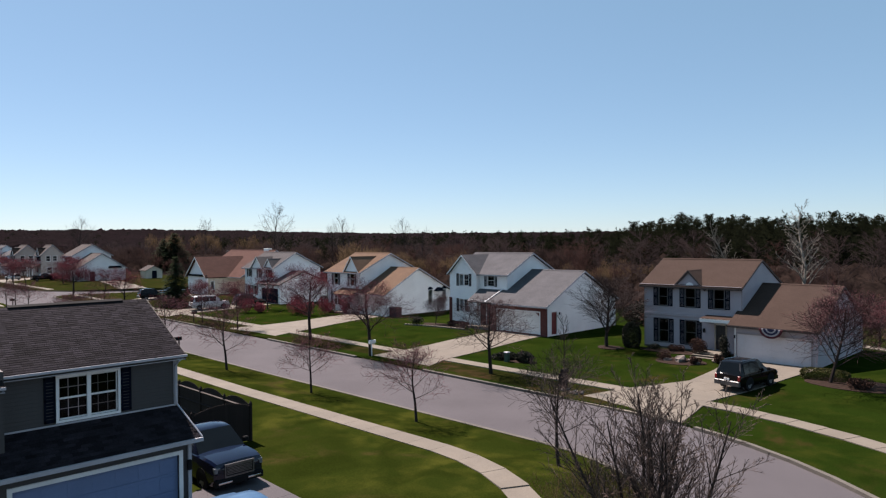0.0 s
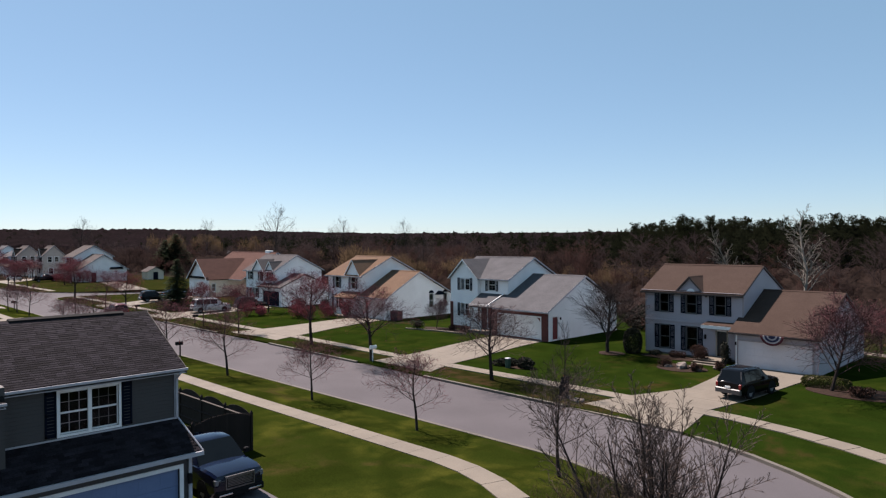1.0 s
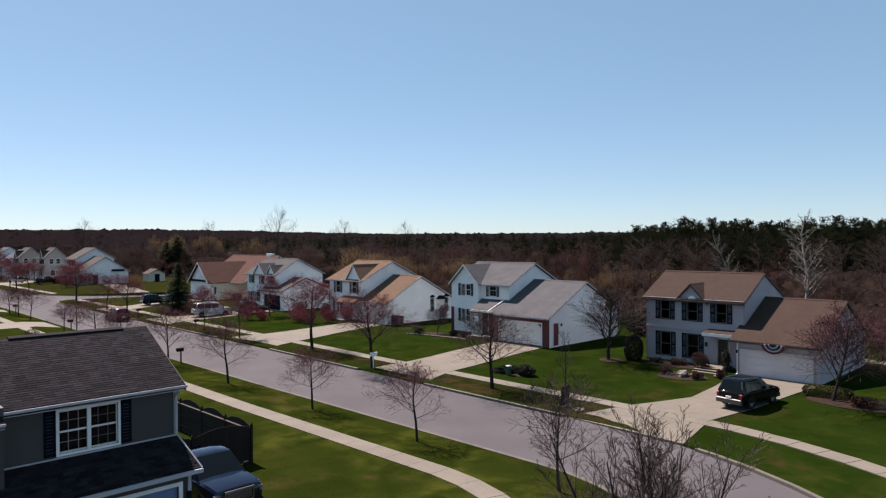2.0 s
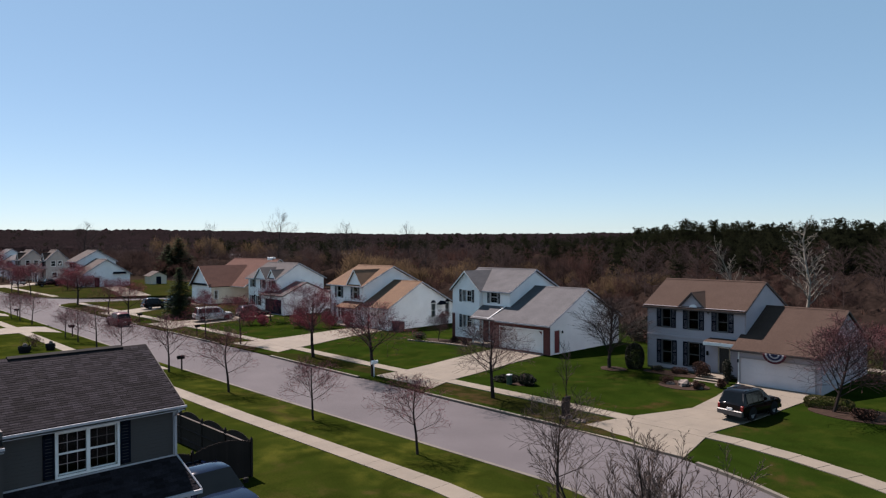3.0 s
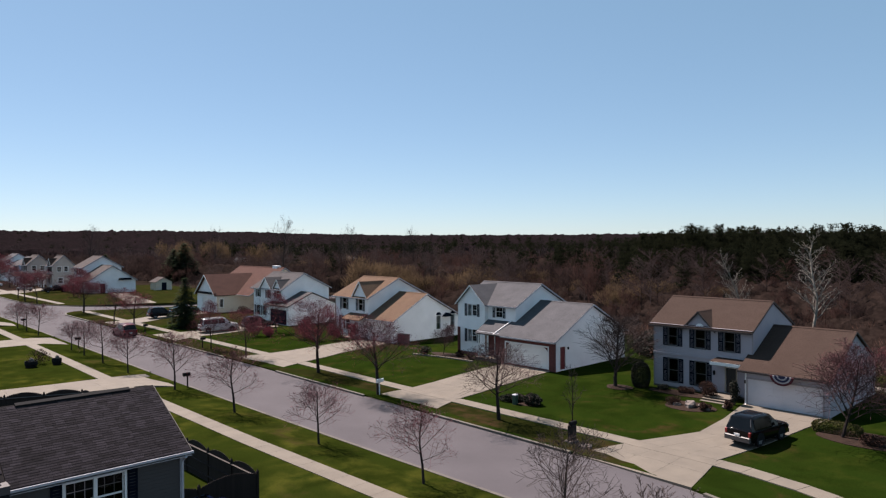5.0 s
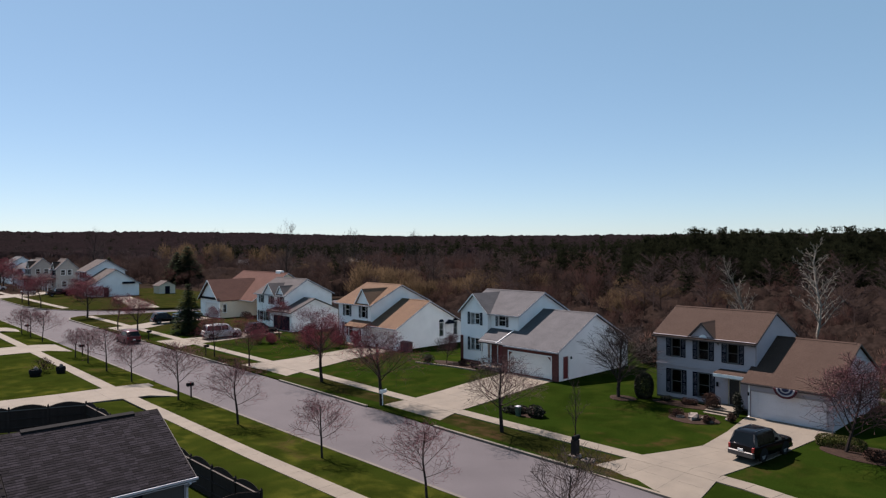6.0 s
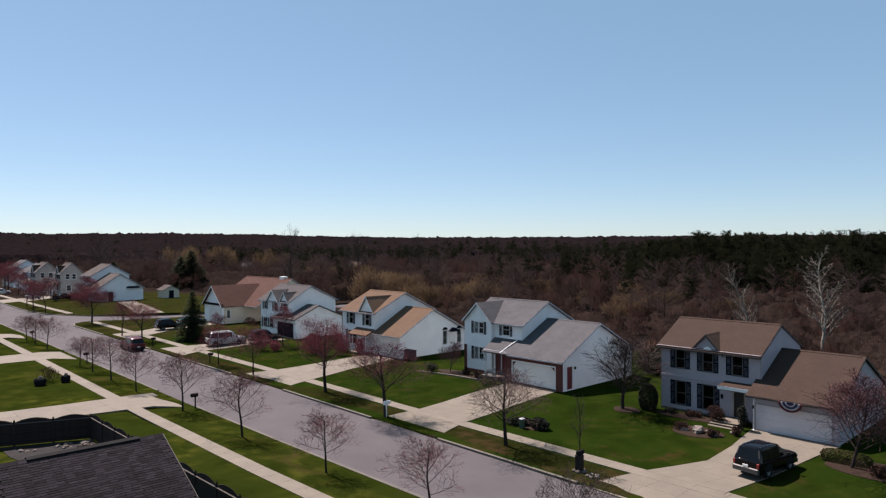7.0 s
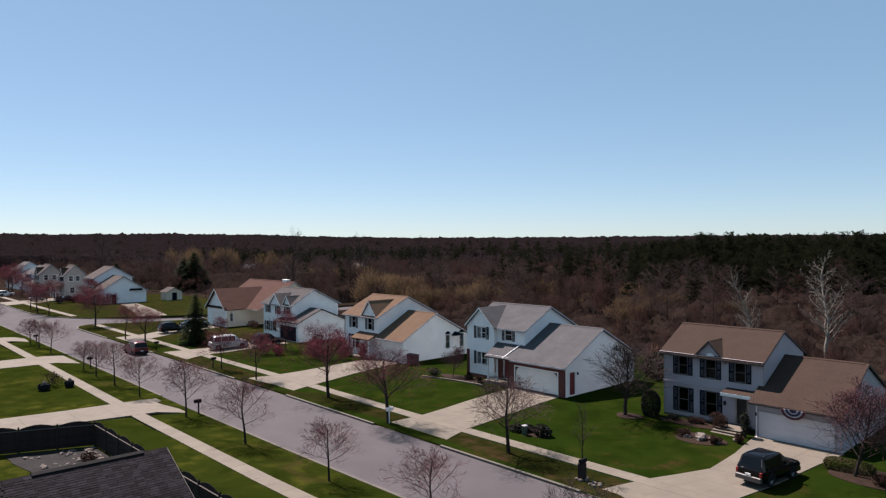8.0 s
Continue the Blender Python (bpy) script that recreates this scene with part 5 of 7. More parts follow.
pink = make_tree(17, 4.8, dict(STREET, kids=(18, 11, 7)), DARK_BARK, RED_TWIG, RED_BUD, 7500, 0.026, 0.12, radius=0.12)
BARE_LABEL = "bare young street tree with thin grey-pink twigs in the verge"
RED_LABEL = "street tree with dark red spring buds in the verge"
near_bare = make_tree(19, 4.5, dict(STREET, kids=(15, 9, 6), ratio=0.66), DARK_BARK, DARK_TWIG)
put(near_bare, -15.85, 21.7, 0, 0.82, "bare young street tree with dark thin twigs at the bend", ROW, 1.25)
put(bare_a, -55.15, 21.95, 67, 0.96, BARE_LABEL, ROW, 1.35)
put(bare_b, -24.95, 22.3, 0, 0.76, BARE_LABEL, ROW, 1.35)
put(bare_c, -34.2, 22.2, 30, 0.76, BARE_LABEL, ROW, 1.35)
put(red_a, -53.2, 34.5, 0, 1.12, RED_LABEL, ROW, 1.3)
put(pink, -42.3, 33.0, 0, 1.05, "street tree with dull red spring buds in the verge", ROW, 1.35)
put(red_b, -65.6, 33.6, 0, 0.9, RED_LABEL, ROW, 1.3)
for i, (x, y, src, k) in enumerate((
        (-44.75, 22.05, bare_b, 1.12), (-65.4, 21.7, bare_c, 1.0), (-72.7, 21.7, bare_b, 1.05), (-79, 21.7, bare_a, 0.95),
        (-84.2, 21.8, bare_c, 0.85), (-101, 22.2, bare_b, 1.0), (-107.5, 22.2, bare_a, 1.0), (-111.8, 22.0, bare_c, 0.95), (-140, 22.2, bare_a, 1.0), (-150, 22.2, bare_b, 1.0))):
    plant(src, x, y, 47 * i + 20, k * 0.8, BARE_LABEL, ROW, wide=1.35)
put(dark_bare, -30.5, 34.1, 140, 0.92, "bare dark street tree in the verge", ROW, 1.55)
plant(pink, -14.0, 61.6, 100, 0.58, "small round pink-budded tree in the back garden", ROW, wide=1.4)
slim = make_tree(18, 4.2, dict(STREET, kids=(15, 6, 3), ratio=0.36, angle=(28, 50), lift=0.09), DARK_BARK, DARK_TWIG, radius=0.045)
put(slim, -24.3, 33.9, 200, 1.0, "slim bare young street tree beside a mailbox", ROW)
for i, (x, y, k) in enumerate(((-74, 33.6, 0.8), (-100, 34.0, 0.9), (-108, 33.8, 0.95), (-128.5, 35.2, 1.1), (-158, 34.5, 1.1), (-166, 34.0, 1.0), (-175, 34.5, 1.1))):
    plant((red_b, red_a)[i % 2], x, y, 75 * i, k, RED_LABEL, ROW, wide=1.3)

YARD = "garden trees"
shade = make_tree(21, 5.2, dict(ROUND, kids=(24, 13, 8), min=0.0065, angle=(24, 52), lift=0.05, ratio=0.6), DARK_BARK, DARK_TWIG, radius=0.10)
put(shade, -29.7, 47.2, 0, 0.95, "bare grey spreading tree beside the house", YARD, 1.65)
pear = make_tree(22, 4.8, dict(ROUND, kids=(24, 12, 8), min=0.008), DARK_BARK, RED_TWIG, PINK_BUD, 11000, 0.018, 0.10, radius=0.09)
put(pear, -12.7, 44.6, 0, 1.0, "pink-budded spreading garden tree beside the garage", YARD, 1.25)
plant(pear, -50.6, 48.0, 90, 0.55, "small budding tree in the front bed", YARD)
for i, (x, y, k) in enumerate(((-79.5, 45.0, 0.9), (-94, 42.5, 0.6))):
    plant(red_a, x, y, 60 * i + 10, k, "small garden tree crowded with dark red buds", YARD)
for i, (x, y, k) in enumerate(((-168, 44, 0.8), (-221, 41.5, 1.0), (-238, 42, 1.45), (-246, 42.5, 1.4), (-229, 40.5, 1.2), (-196, 44, 0.9), (-176, 47.5, 1.0))):
    plant(red_a, x, y, 60 * i + 25, k, "garden tree crowded with dark red buds", YARD, wide=1.35)
multi = make_tree(23, 5.4, dict(VASE, steps=(9, 6, 4, 2), kids=(15, 9, 5), wander=0.03, lift=0.05, angle=(20, 44), ratio=0.42, min=0.0045, thin=0.45, taper=0.8), DARK_BARK, GREY_TWIG, radius=0.06, stems=11)
put(multi, -8.35, 15.15, 0, 1.0, "bare many-stemmed tree near the bend of the street", YARD, 1.25)


def dry_stalks(count, seed):
    """Unmown dry grass in the verge at the bend, between the footpath and the kerb: thin bent straw-coloured blades."""
    r = random.Random(seed)
    g = Shape()
    while len(g.f) < 2 * count:
        b = Vector((r.uniform(-15.8, -8.6), r.uniform(15.5, 22.8), 0))
        if math.hypot(b.x + 18.5, b.y - 11.9) > 11.75 or math.hypot(b.x + 20.5, b.y - 8.3) < 12.0 or r.random() > 1.15 * ramp(b.x, -16.2, -13.2):
            continue
        b.z = land(b.x, b.y) - 0.02
        lean = Vector((r.gauss(0, 0.45), r.gauss(0, 0.45), 1)).normalized() * (r.uniform(0.08, 0.24) if r.random() < 0.9 else r.uniform(0.3, 0.6))
        side = Vector((r.gauss(0, 1), r.gauss(0, 1), 0)).normalized() * 0.007
        mid = b + lean * 0.55
        tip = b + lean + Vector((lean.x, lean.y, -0.05)) * 0.6
        g.add([b - side, b + side, mid + side * 0.8, mid - side * 0.8, tip], [(0, 1, 2, 3), (3, 2, 4)])
    tagged(new("dry_grass", raw(g, "dry_grass", STRAW)), "straw-coloured unmown dry grass in the verge at the bend", "grass", kind="stuff")


dry_stalks(9000, 3)

WOODS_EDGE = "tall trees behind the houses"
tall = make_tree(31, 12.0, dict(TALL, kids=(30, 9, 6), min=0.010, angle=(28, 52), ratio=0.27, lift=0.09), PALE_BARK, PALE_BARK, radius=0.13)
put(tall, -24.0, 75.8, 0, 1.0, "tall bare pale-barked tree behind the houses", WOODS_EDGE, 1.6)
plant(tall, -32.5, 79.0, 100, 0.84, "bare pale-barked tree behind the houses", WOODS_EDGE, wide=1.3)
plant(tall, -11.0, 77.0, 210, 1.15, "tall bare pale-barked tree behind the houses", WOODS_EDGE)
HAZY = dict(TALL, kids=(20, 9, 5), min=0.008, ratio=0.5, lift=0.10)
tall_grey = make_tree(32, 12.0, HAZY, BARK, GREY_TWIG, radius=0.2)
put(tall_grey, -132, 75.5, 0, 1.25, "tall bare grey tree standing over the woods", WOODS_EDGE)
for i, (x, y, k) in enumerate(((-252, 70, 1.3), (-228, 105, 1.3), (-190, 138, 1.3), (-176, 154, 1.25), (-150, 105, 1.0), (-108, 98, 0.85))):
    plant(tall_grey, x, y, 50 * i, k, "tall bare grey tree behind the houses", WOODS_EDGE)


def conifer(seed, height, width, mat, name="tree", label=""):
    """Whorls of drooping boughs made of many needle sprays."""
    r = random.Random(seed)
    ob = thing(name, 0, 0, 0, 0, label, "tree")
    part("trunk", Shape().tube([(0, 0, 0), (0, 0, height * 0.97)], [height * 0.02, 0.02], 7), DARK_BARK, ob)
    s = Shape()
    z = height * 0.04
    while z < height * 0.98:
        k = 1 - z / height
        reach = width * (k ** 0.8) + 0.08
        for _ in range(int(14 + 16 * k)):
            a = r.uniform(0, 2 * math.pi)
            ln = reach * r.uniform(0.65, 1.08)
            m = max(2, int(ln / 0.22))
            for i in range(m):
                f = (i + 0.6) / m
                c = Vector((math.cos(a) * ln * f, math.sin(a) * ln * f, z - 0.25 * ln * f + r.uniform(-0.08, 0.08)))
                for _ in range(2):
                    b = a + r.uniform(-0.9, 0.9)
                    d = Vector((math.cos(b), math.sin(b), r.uniform(-0.5, 0.2))) * r.uniform(0.2, 0.42)
                    w = Vector((-math.sin(b), math.cos(b), r.uniform(-0.4, 0.4))) * r.uniform(0.06, 0.13)
                    s.add([c - w, c + d, c + w, c - d * 0.3], [(0, 1, 2, 3)])
        z += 0.26
    part("crown", raw(s, "crown", mat), mat, ob)
    return ob


spruce = conifer(41, 7.2, 3.0, SPRUCE, label="dense dark green spruce in a front lawn")
spruce.matrix_basis = pose(-95.0, 39.3, 0.2)
for x, y, k in ((-204, 84, 1.7), (-207, 82, 1.45), (-232, 70, 1.2)):
    back = copy_thing(spruce, pose(x, y, land(x, y), 0, 0, 70 * k))
    back.scale = (k * 1.45, k * 1.45, k)
    tagged(back, "tall dark green conifer at the edge of the woods", "tree", WOODS_EDGE)


def shrub(name, x, y, rx, ry, rz, mat, label, seed=0, leaf=0.05, count=900, z=None, stems=True, group="", boxy=0):
    """A low bush: an uneven cloud of leaves over a few stems."""
    r = random.Random(seed)
    ob = thing(name, x, y, land(x, y) if z is None else z, 0, label, "shrub", group)
    if stems:
        st = Shape()
        for k in range(7):
            a = r.uniform(0, 6.28)
            st.tube([(0.1 * rx * math.cos(a), 0.1 * ry * math.sin(a), -0.03), (0.6 * rx * math.cos(a), 0.6 * ry * math.sin(a), rz * 1.2)], [0.02, 0.008], 4, False)
        part("stems", raw(st, "stems", DARK_BARK), DARK_BARK, ob)
    s = Shape()
    lumps = [(r.uniform(-0.5, 0.5), r.uniform(-0.5, 0.5), r.uniform(0.5, 1.1), r.uniform(0.4, 0.65)) for _ in range(7)]
    for _ in range(count):
        lx, ly, lz, lr = r.choice(lumps)
        d = Vector((r.gauss(0, 1), r.gauss(0, 1), r.gauss(0, 1))).normalized() * lr * r.uniform(0.75, 1.05)
        c = Vector(((lx + d.x) * rx, (ly + d.y) * ry, max(0.03, (lz + d.z) * rz)))
        if boxy:  # clipped to a rounded block
            e = Vector((r.gauss(0, 1), r.gauss(0, 1), r.gauss(0, 1)))
            e /= (abs(e.x) ** boxy + abs(e.y) ** boxy + abs(e.z) ** boxy) ** (1 / boxy)
            e *= r.uniform(0.88, 1.02)
            c = Vector((e.x * rx, e.y * ry, max(0.02, (e.z + 0.8) * rz)))
        a = Vector((r.gauss(0, 1), r.gauss(0, 1), r.gauss(0, 1))).normalized()
        b = a.cross(Vector((r.gauss(0, 1), r.gauss(0, 1), r.gauss(0, 1)))).normalized()
        k = leaf * r.uniform(0.6, 1.4)
        s.add([c - a * k, c + b * k * 0.6, c + a * k, c - b * k * 0.6], [(0, 1, 2, 3)])
    part("foliage", raw(s, "foliage", mat), mat, ob)
    return ob


# ---- the woods behind ----
RNG = np.random.default_rng(5)


def merged(name, templates, spots, mat, label, category="woods", up=0.0):
    """Many far trees as one mesh: (template, x, y, z, turn, wide, high)."""
    vs, ns, fs, k = [], [], [], 0
    for t, x, y, z, turn, wide, high in spots:
        v, f, own = templates[t]
        c, s = math.cos(turn), math.sin(turn)
        w = np.empty_like(v)
        w[:, 0] = x + wide * (v[:, 0] * c - v[:, 1] * s)
        w[:, 1] = y + wide * (v[:, 0] * s + v[:, 1] * c)
        w[:, 2] = z + high * v[:, 2]
        vs.append(w)
        if own is not None:
            ns.append(np.stack([own[:, 0] * c - own[:, 1] * s, own[:, 0] * s + own[:, 1] * c, own[:, 2]], 1))
            fs.append(f + k)
            k += len(v)
            continue
        q = np.stack([w[:, 0] - x, w[:, 1] - y, w[:, 2] - z + (up - 0.45) * high], 1) + RNG.normal(0, 0.03 * high, (len(w) // 3, 3)).repeat(3, 0)
        ns.append(q / np.linalg.norm(q, axis=1, keepdims=True))
        fs.append(f + k)
        k += len(v)
    v, f = np.concatenate(vs), np.concatenate(fs)
    me = bpy.data.meshes.new(name)
    me.vertices.add(len(v))
    me.vertices.foreach_set("co", v.astype(np.float32).ravel())
    me.loops.add(f.size)
    me.loops.foreach_set("vertex_index", f.astype(np.int32).ravel())
    me.polygons.add(len(f))
    me.polygons.foreach_set("loop_start", np.arange(0, f.size, 3, dtype=np.int32))
    me.update(calc_edges=True)
    me.polygons.foreach_set("use_smooth", np.ones(len(f), dtype=bool))
    me.normals_split_custom_set_from_vertices(np.concatenate(ns).astype(np.float32))
    me.materials.append(mat)
    return tagged(new(name, me), label, category, kind="stuff")


def spray(r, tris, base, d, length, width):
    """One thin three-cornered branch."""
    side = d.cross(Vector((r.gauss(0, 1), r.gauss(0, 1), r.gauss(0, 1)))).normalized() * width
    tris.append((base - side, base + side, base + d * length))


def bare_template(seed, boughs=34, twigs=20, unit=1.0):
    """A leafless tree one metre high: trunk, boughs and a haze of twigs, all thin triangles."""
    r = random.Random(seed)
    t = []
    for k in range(3):
        a = 2.1 * k
        t.append((Vector((0.008 * math.cos(a), 0.008 * math.sin(a), 0)), Vector((0.008 * math.cos(a + 2.1), 0.008 * math.sin(a + 2.1), 0)), Vector((0.01, 0, 0.9))))
    for _ in range(boughs):
        h = r.uniform(0.22, 0.85)
        a = r.uniform(0, 6.283)
        up = r.uniform(0.35, 1.1)
        d = Vector((math.cos(a), math.sin(a), up)).normalized()
        ln = (0.34 * (1 - h) + 0.12) * r.uniform(0.8, 1.25)
        b = Vector((0, 0, h))
        spray(r, t, b, d, ln, 0.005)
        for _ in range(twigs):
            q = b + d * ln * r.uniform(0.25, 1.0)
            e = (d + Vector((r.gauss(0, 0.55), r.gauss(0, 0.55), r.gauss(0.15, 0.45)))).normalized()
            spray(r, t, q, e, r.uniform(0.035, 0.10) * (1 if unit == 1 else 1.5), 0.0026 * unit)
    v = np.array([p[:] for tri in t for p in tri])
    return v, np.arange(len(v)).reshape(-1, 3), None


def scale_patch(r, tris, nrm, c, d, k):
    """A small three-cornered tuft of needles lying on a crown's surface, which faces along d."""
    u = d.cross(Vector((r.gauss(0, 1), r.gauss(0, 1), r.gauss(0, 1)))).normalized()
    w = d.cross(u)
    tris.append((c - u * k * 0.7, c + u * k * 0.7, c + w * k * 1.3 + d * k * 0.25))
    nrm.append((d + Vector((0, 0, 0.9)) + Vector((r.gauss(0, 1), r.gauss(0, 1), r.gauss(0, 1))) * 0.08).normalized())


def packed(tris, nrm):
    """Triangles and one normal each, as arrays of corners, faces and corner normals."""
    v = np.array([p[:] for t in tris for p in t])
    return v, np.arange(len(v)).reshape(-1, 3), np.array([q[:] for q in nrm]).repeat(3, 0)


def stem(tris, nrm, radius, top):
    for k in range(3):
        a = 2.1 * k
        tris.append((Vector((radius * math.cos(a), radius * math.sin(a), 0)), Vector((radius * math.cos(a + 2.1), radius * math.sin(a + 2.1), 0)), Vector((0, 0, top))))
        nrm.append(Vector((math.cos(a + 1), math.sin(a + 1), 0.3)).normalized())


def haze_template(seed, n=560, width=0.0042, lumpy=9, size=(0.10, 0.19), heights=(0.34, 0.80), spread=0.15, reach=(0.09, 0.20)):
    """A budding leafless tree one metre high: a thin trunk, boughs to soft lumps of crown, and a haze of fine rising twigs."""
    r = random.Random(seed)
    t, nrm = [], []
    stem(t, nrm, 0.009, 0.75)
    lumps = [(Vector((r.gauss(0, spread), r.gauss(0, spread), r.uniform(*heights))), r.uniform(*size)) for _ in range(lumpy)]
    weights = [q ** 2.5 for _, q in lumps]
    for c, q in lumps:
        foot = Vector((0, 0, max(0.12, c.z - 0.28)))
        spray(r, t, foot, (c - foot).normalized(), (c - foot).length + q * 0.6, 0.006)
        nrm.append(Vector((0, 0, 1)))
    for _ in range(n):
        c, q = r.choices(lumps, weights)[0]
        d = Vector((r.gauss(0, 1), r.gauss(0, 1), r.gauss(0.1, 1))).normalized()
        p = c + d * q * r.random() ** 0.45
        e = (d * 0.55 + Vector((r.gauss(0, 0.25), r.gauss(0, 0.25), 1.0))).normalized()
        spray(r, t, p - e * 0.05, e, r.uniform(*reach), width * r.uniform(0.7, 1.3))
        nrm.append((d * 0.8 + Vector((0, 0, 1.1))).normalized())
    return packed(t, nrm)


def brush_template(seed, n=170):
    """A shrubby thicket one metre high."""
    r = random.Random(seed)
    t = []
    for _ in range(n):
        a, q = r.uniform(0, 6.283), r.uniform(0, 0.75)
        b = Vector((q * math.cos(a), q * math.sin(a), r.uniform(0, 0.55) * (1 - q * 0.5)))
        d = Vector((math.cos(a) * r.uniform(0, 0.8), math.sin(a) * r.uniform(0, 0.8), 1)).normalized()
        spray(r, t, b, d, r.uniform(0.15, 0.36), 0.0085)
    v = np.array([p[:] for tri in t for p in tri])
    return v, np.arange(len(v)).reshape(-1, 3), None


def pine_template(seed, n=420, low=0.08, wide=0.24, size=1.0):
    """A pine one metre high: a full crown of boughs of uneven reach that carry tufts, narrowing to an uneven top."""
    r = random.Random(seed)
    t, nrm = [], []
    stem(t, nrm, 0.010, 0.95)
    boughs = []
    for _ in range(46):
        h = low + (0.97 - low) * r.random()
        k = 1 - (h - low) / (1 - low)
        boughs.append((h, r.uniform(0, 6.283), wide * (0.16 + 0.95 * k ** 0.6) * r.uniform(0.6, 1.2)))
    weights = [0.03 + b[2] for b in boughs]
    for _ in range(n):
        h, a, ln = r.choices(boughs, weights)[0]
        f = r.uniform(0.1, 1.0) ** 0.7
        b = a + r.gauss(0, 0.3)
        d = Vector((math.cos(b), math.sin(b), r.uniform(0.2, 0.9))).normalized()
        c = Vector((math.cos(b) * ln * f, math.sin(b) * ln * f, h + 0.03 * f + r.gauss(0, 0.016)))
        scale_patch(r, t, nrm, c, d, r.uniform(0.018, 0.036) * size * (0.6 + 2.4 * ln))
    return packed(t, nrm)


def to_street(right, ahead):
    """From metres to the right of and ahead of the start of the flight to the street's axes."""
    a = radians(TURN)
    return right * math.cos(a) - ahead * math.sin(a), right * math.sin(a) + ahead * math.cos(a)


HILLS = ((700, -2), (1000, 10), (1500, 25), (2100, 39), (2600, 24))


def hill(dist, a):
    """The height of the hills at a distance and a bearing: they sink towards the pine stand."""
    a %= 2 * math.pi
    sink = 0.72 + 0.40 * ramp(math.degrees(a) - TURN - 90, 2, 24)
    for (d0, h0), (d1, h1) in zip(HILLS, HILLS[1:]):
        if d0 <= dist <= d1:
            h = h0 + (h1 - h0) * (dist - d0) / (d1 - d0)
            return h * sink * (0.92 + 0.22 * noise.noise(Vector((a * 6.6, dist * 0.01, 3.1)))) if h > 0 else h
    return -2.0


def rise(x, y):
    """The ground or the hill, whichever is higher."""
    return max(land(x, y), hill(math.hypot(x, y), math.atan2(y, x)))


def build_woods():
    r = random.Random(77)
    bare = [bare_template(100 + i) for i in range(7)]
    thin = [haze_template(120 + i, 90, 0.016, 6, (0.14, 0.24), (0.35, 0.72)) for i in range(6)]
    cloud = [haze_template(180 + i) for i in range(6)]
    soft = [haze_template(190 + i, 1500, 0.0042, 7, (0.15, 0.25), (0.28, 0.66), 0.15, (0.06, 0.13)) for i in range(6)]
    pine = [pine_template(140 + i, 1000, size=0.82) for i in range(6)] + [pine_template(150 + i, 420, size=1.15) for i in range(6)]
    brush = [brush_template(160 + i) for i in range(6)]
    near, red, hazy, blush, willow, far, far_red, pines, scrub, scrub_red = ([] for _ in range(10))

    def spot(lo, hi, edge):
        """A random place between two distances, spread over a wide sector behind the gardens' line."""
        while True:
            ahead = math.sqrt(r.uniform(lo * lo, hi * hi))
            right = r.uniform(-0.78, 0.78) * ahead
            x, y = to_street(right, ahead)
            if y > edge and not (-136 < x < -114 and y < 165) and not (x < -128 and y < 76):
                return x, y, right, ahead

    def stand(right, ahead):
        """Inside the pine stand, whose edge runs away to the left."""
        return ahead > 205 and right > 0.25 * ahead + 0.12 * max(0, ahead - 260)

    def tree(kinds, x, y, h, wide=(0.85, 1.2)):
        first = 6 if kinds == "far pine" else 0
        return (first + r.randrange(6 if kinds in ("pine", "far pine") else kinds), x, y, rise(x, y) - 0.25, r.uniform(0, 6.28), h * r.uniform(*wide), h)

    for i in range(420):
        x, y, right, ahead = spot(85, 300, 84)
        if stand(right, ahead) or (right > 0.3 * ahead and r.random() < 0.35):
            continue
        (red if r.random() < 0.25 else near).append(tree(7, x, y, r.uniform(7, 12) * (0.72 if y < 100 else 1.0)))
    for i in range(1350):
        x, y, right, ahead = spot(64, 380, 70)
        if stand(right, ahead):
            continue
        h = r.uniform(3.5, 9.5) * (0.62 if right > 0.22 * ahead else 1.0)
        (blush if r.random() < (0.55 if right > 0.2 * ahead else 0.2) else hazy).append(tree(6, x, y, h, (0.9, 1.4)))
    for i in range(1700):
        x, y, right, ahead = spot(300, 700, 95)
        if not stand(right, ahead) or ahead > 420:
            (far_red if r.random() < 0.25 else far).append(tree(6, x, y, r.uniform(8, 13), (1.0, 1.5)))
    for i in range(900):
        x, y, right, ahead = spot(700, 1500, 200)
        (far_red if r.random() < 0.2 else far).append(tree(6, x, y, r.uniform(9, 15), (1.0, 1.5)))
    for i in range(1500):
        x, y, right, ahead = spot(55, 230, 65)
        (scrub_red if right > 0.2 * ahead and r.random() < 0.6 else scrub).append(tree(6, x, y, r.uniform(1.2, 3.2), (0.8, 1.5)))
    # the pine stand: its edge lies nearer on the right and draws away to the left
    for i in range(760):
        ahead = r.uniform(205, 340) if i % 4 else r.uniform(340, 480)
        right = r.uniform(0.25 * ahead + 0.12 * max(0, ahead - 260), 0.80 * ahead)
        x, y = to_street(right, ahead)
        pines.append(tree("far pine" if ahead > 300 else "pine", x, y, r.uniform(11.5, 18.2) * (0.80 + 0.24 * ramp(right / ahead, 0.22, 0.40)), (0.9, 1.35)))
    for i in range(150):
        ahead = r.uniform(150, 210)
        x, y = to_street(r.uniform(0.40, 0.80) * ahead, ahead)
        pines.append(tree("pine", x, y, r.uniform(7.5, 13.0), (1.0, 1.4)))
    for i in range(170):
        ahead = r.uniform(158, 214)
        x, y = to_street(r.uniform(0.24, 0.78) * ahead, ahead)
        pines.append(tree("pine", x, y, r.uniform(4.5, 10.5), (1.0, 1.5)))
    for i in range(190):
        ahead = r.uniform(330, 560)
        x, y = to_street(r.uniform(-0.06, 0.31) * ahead, ahead)
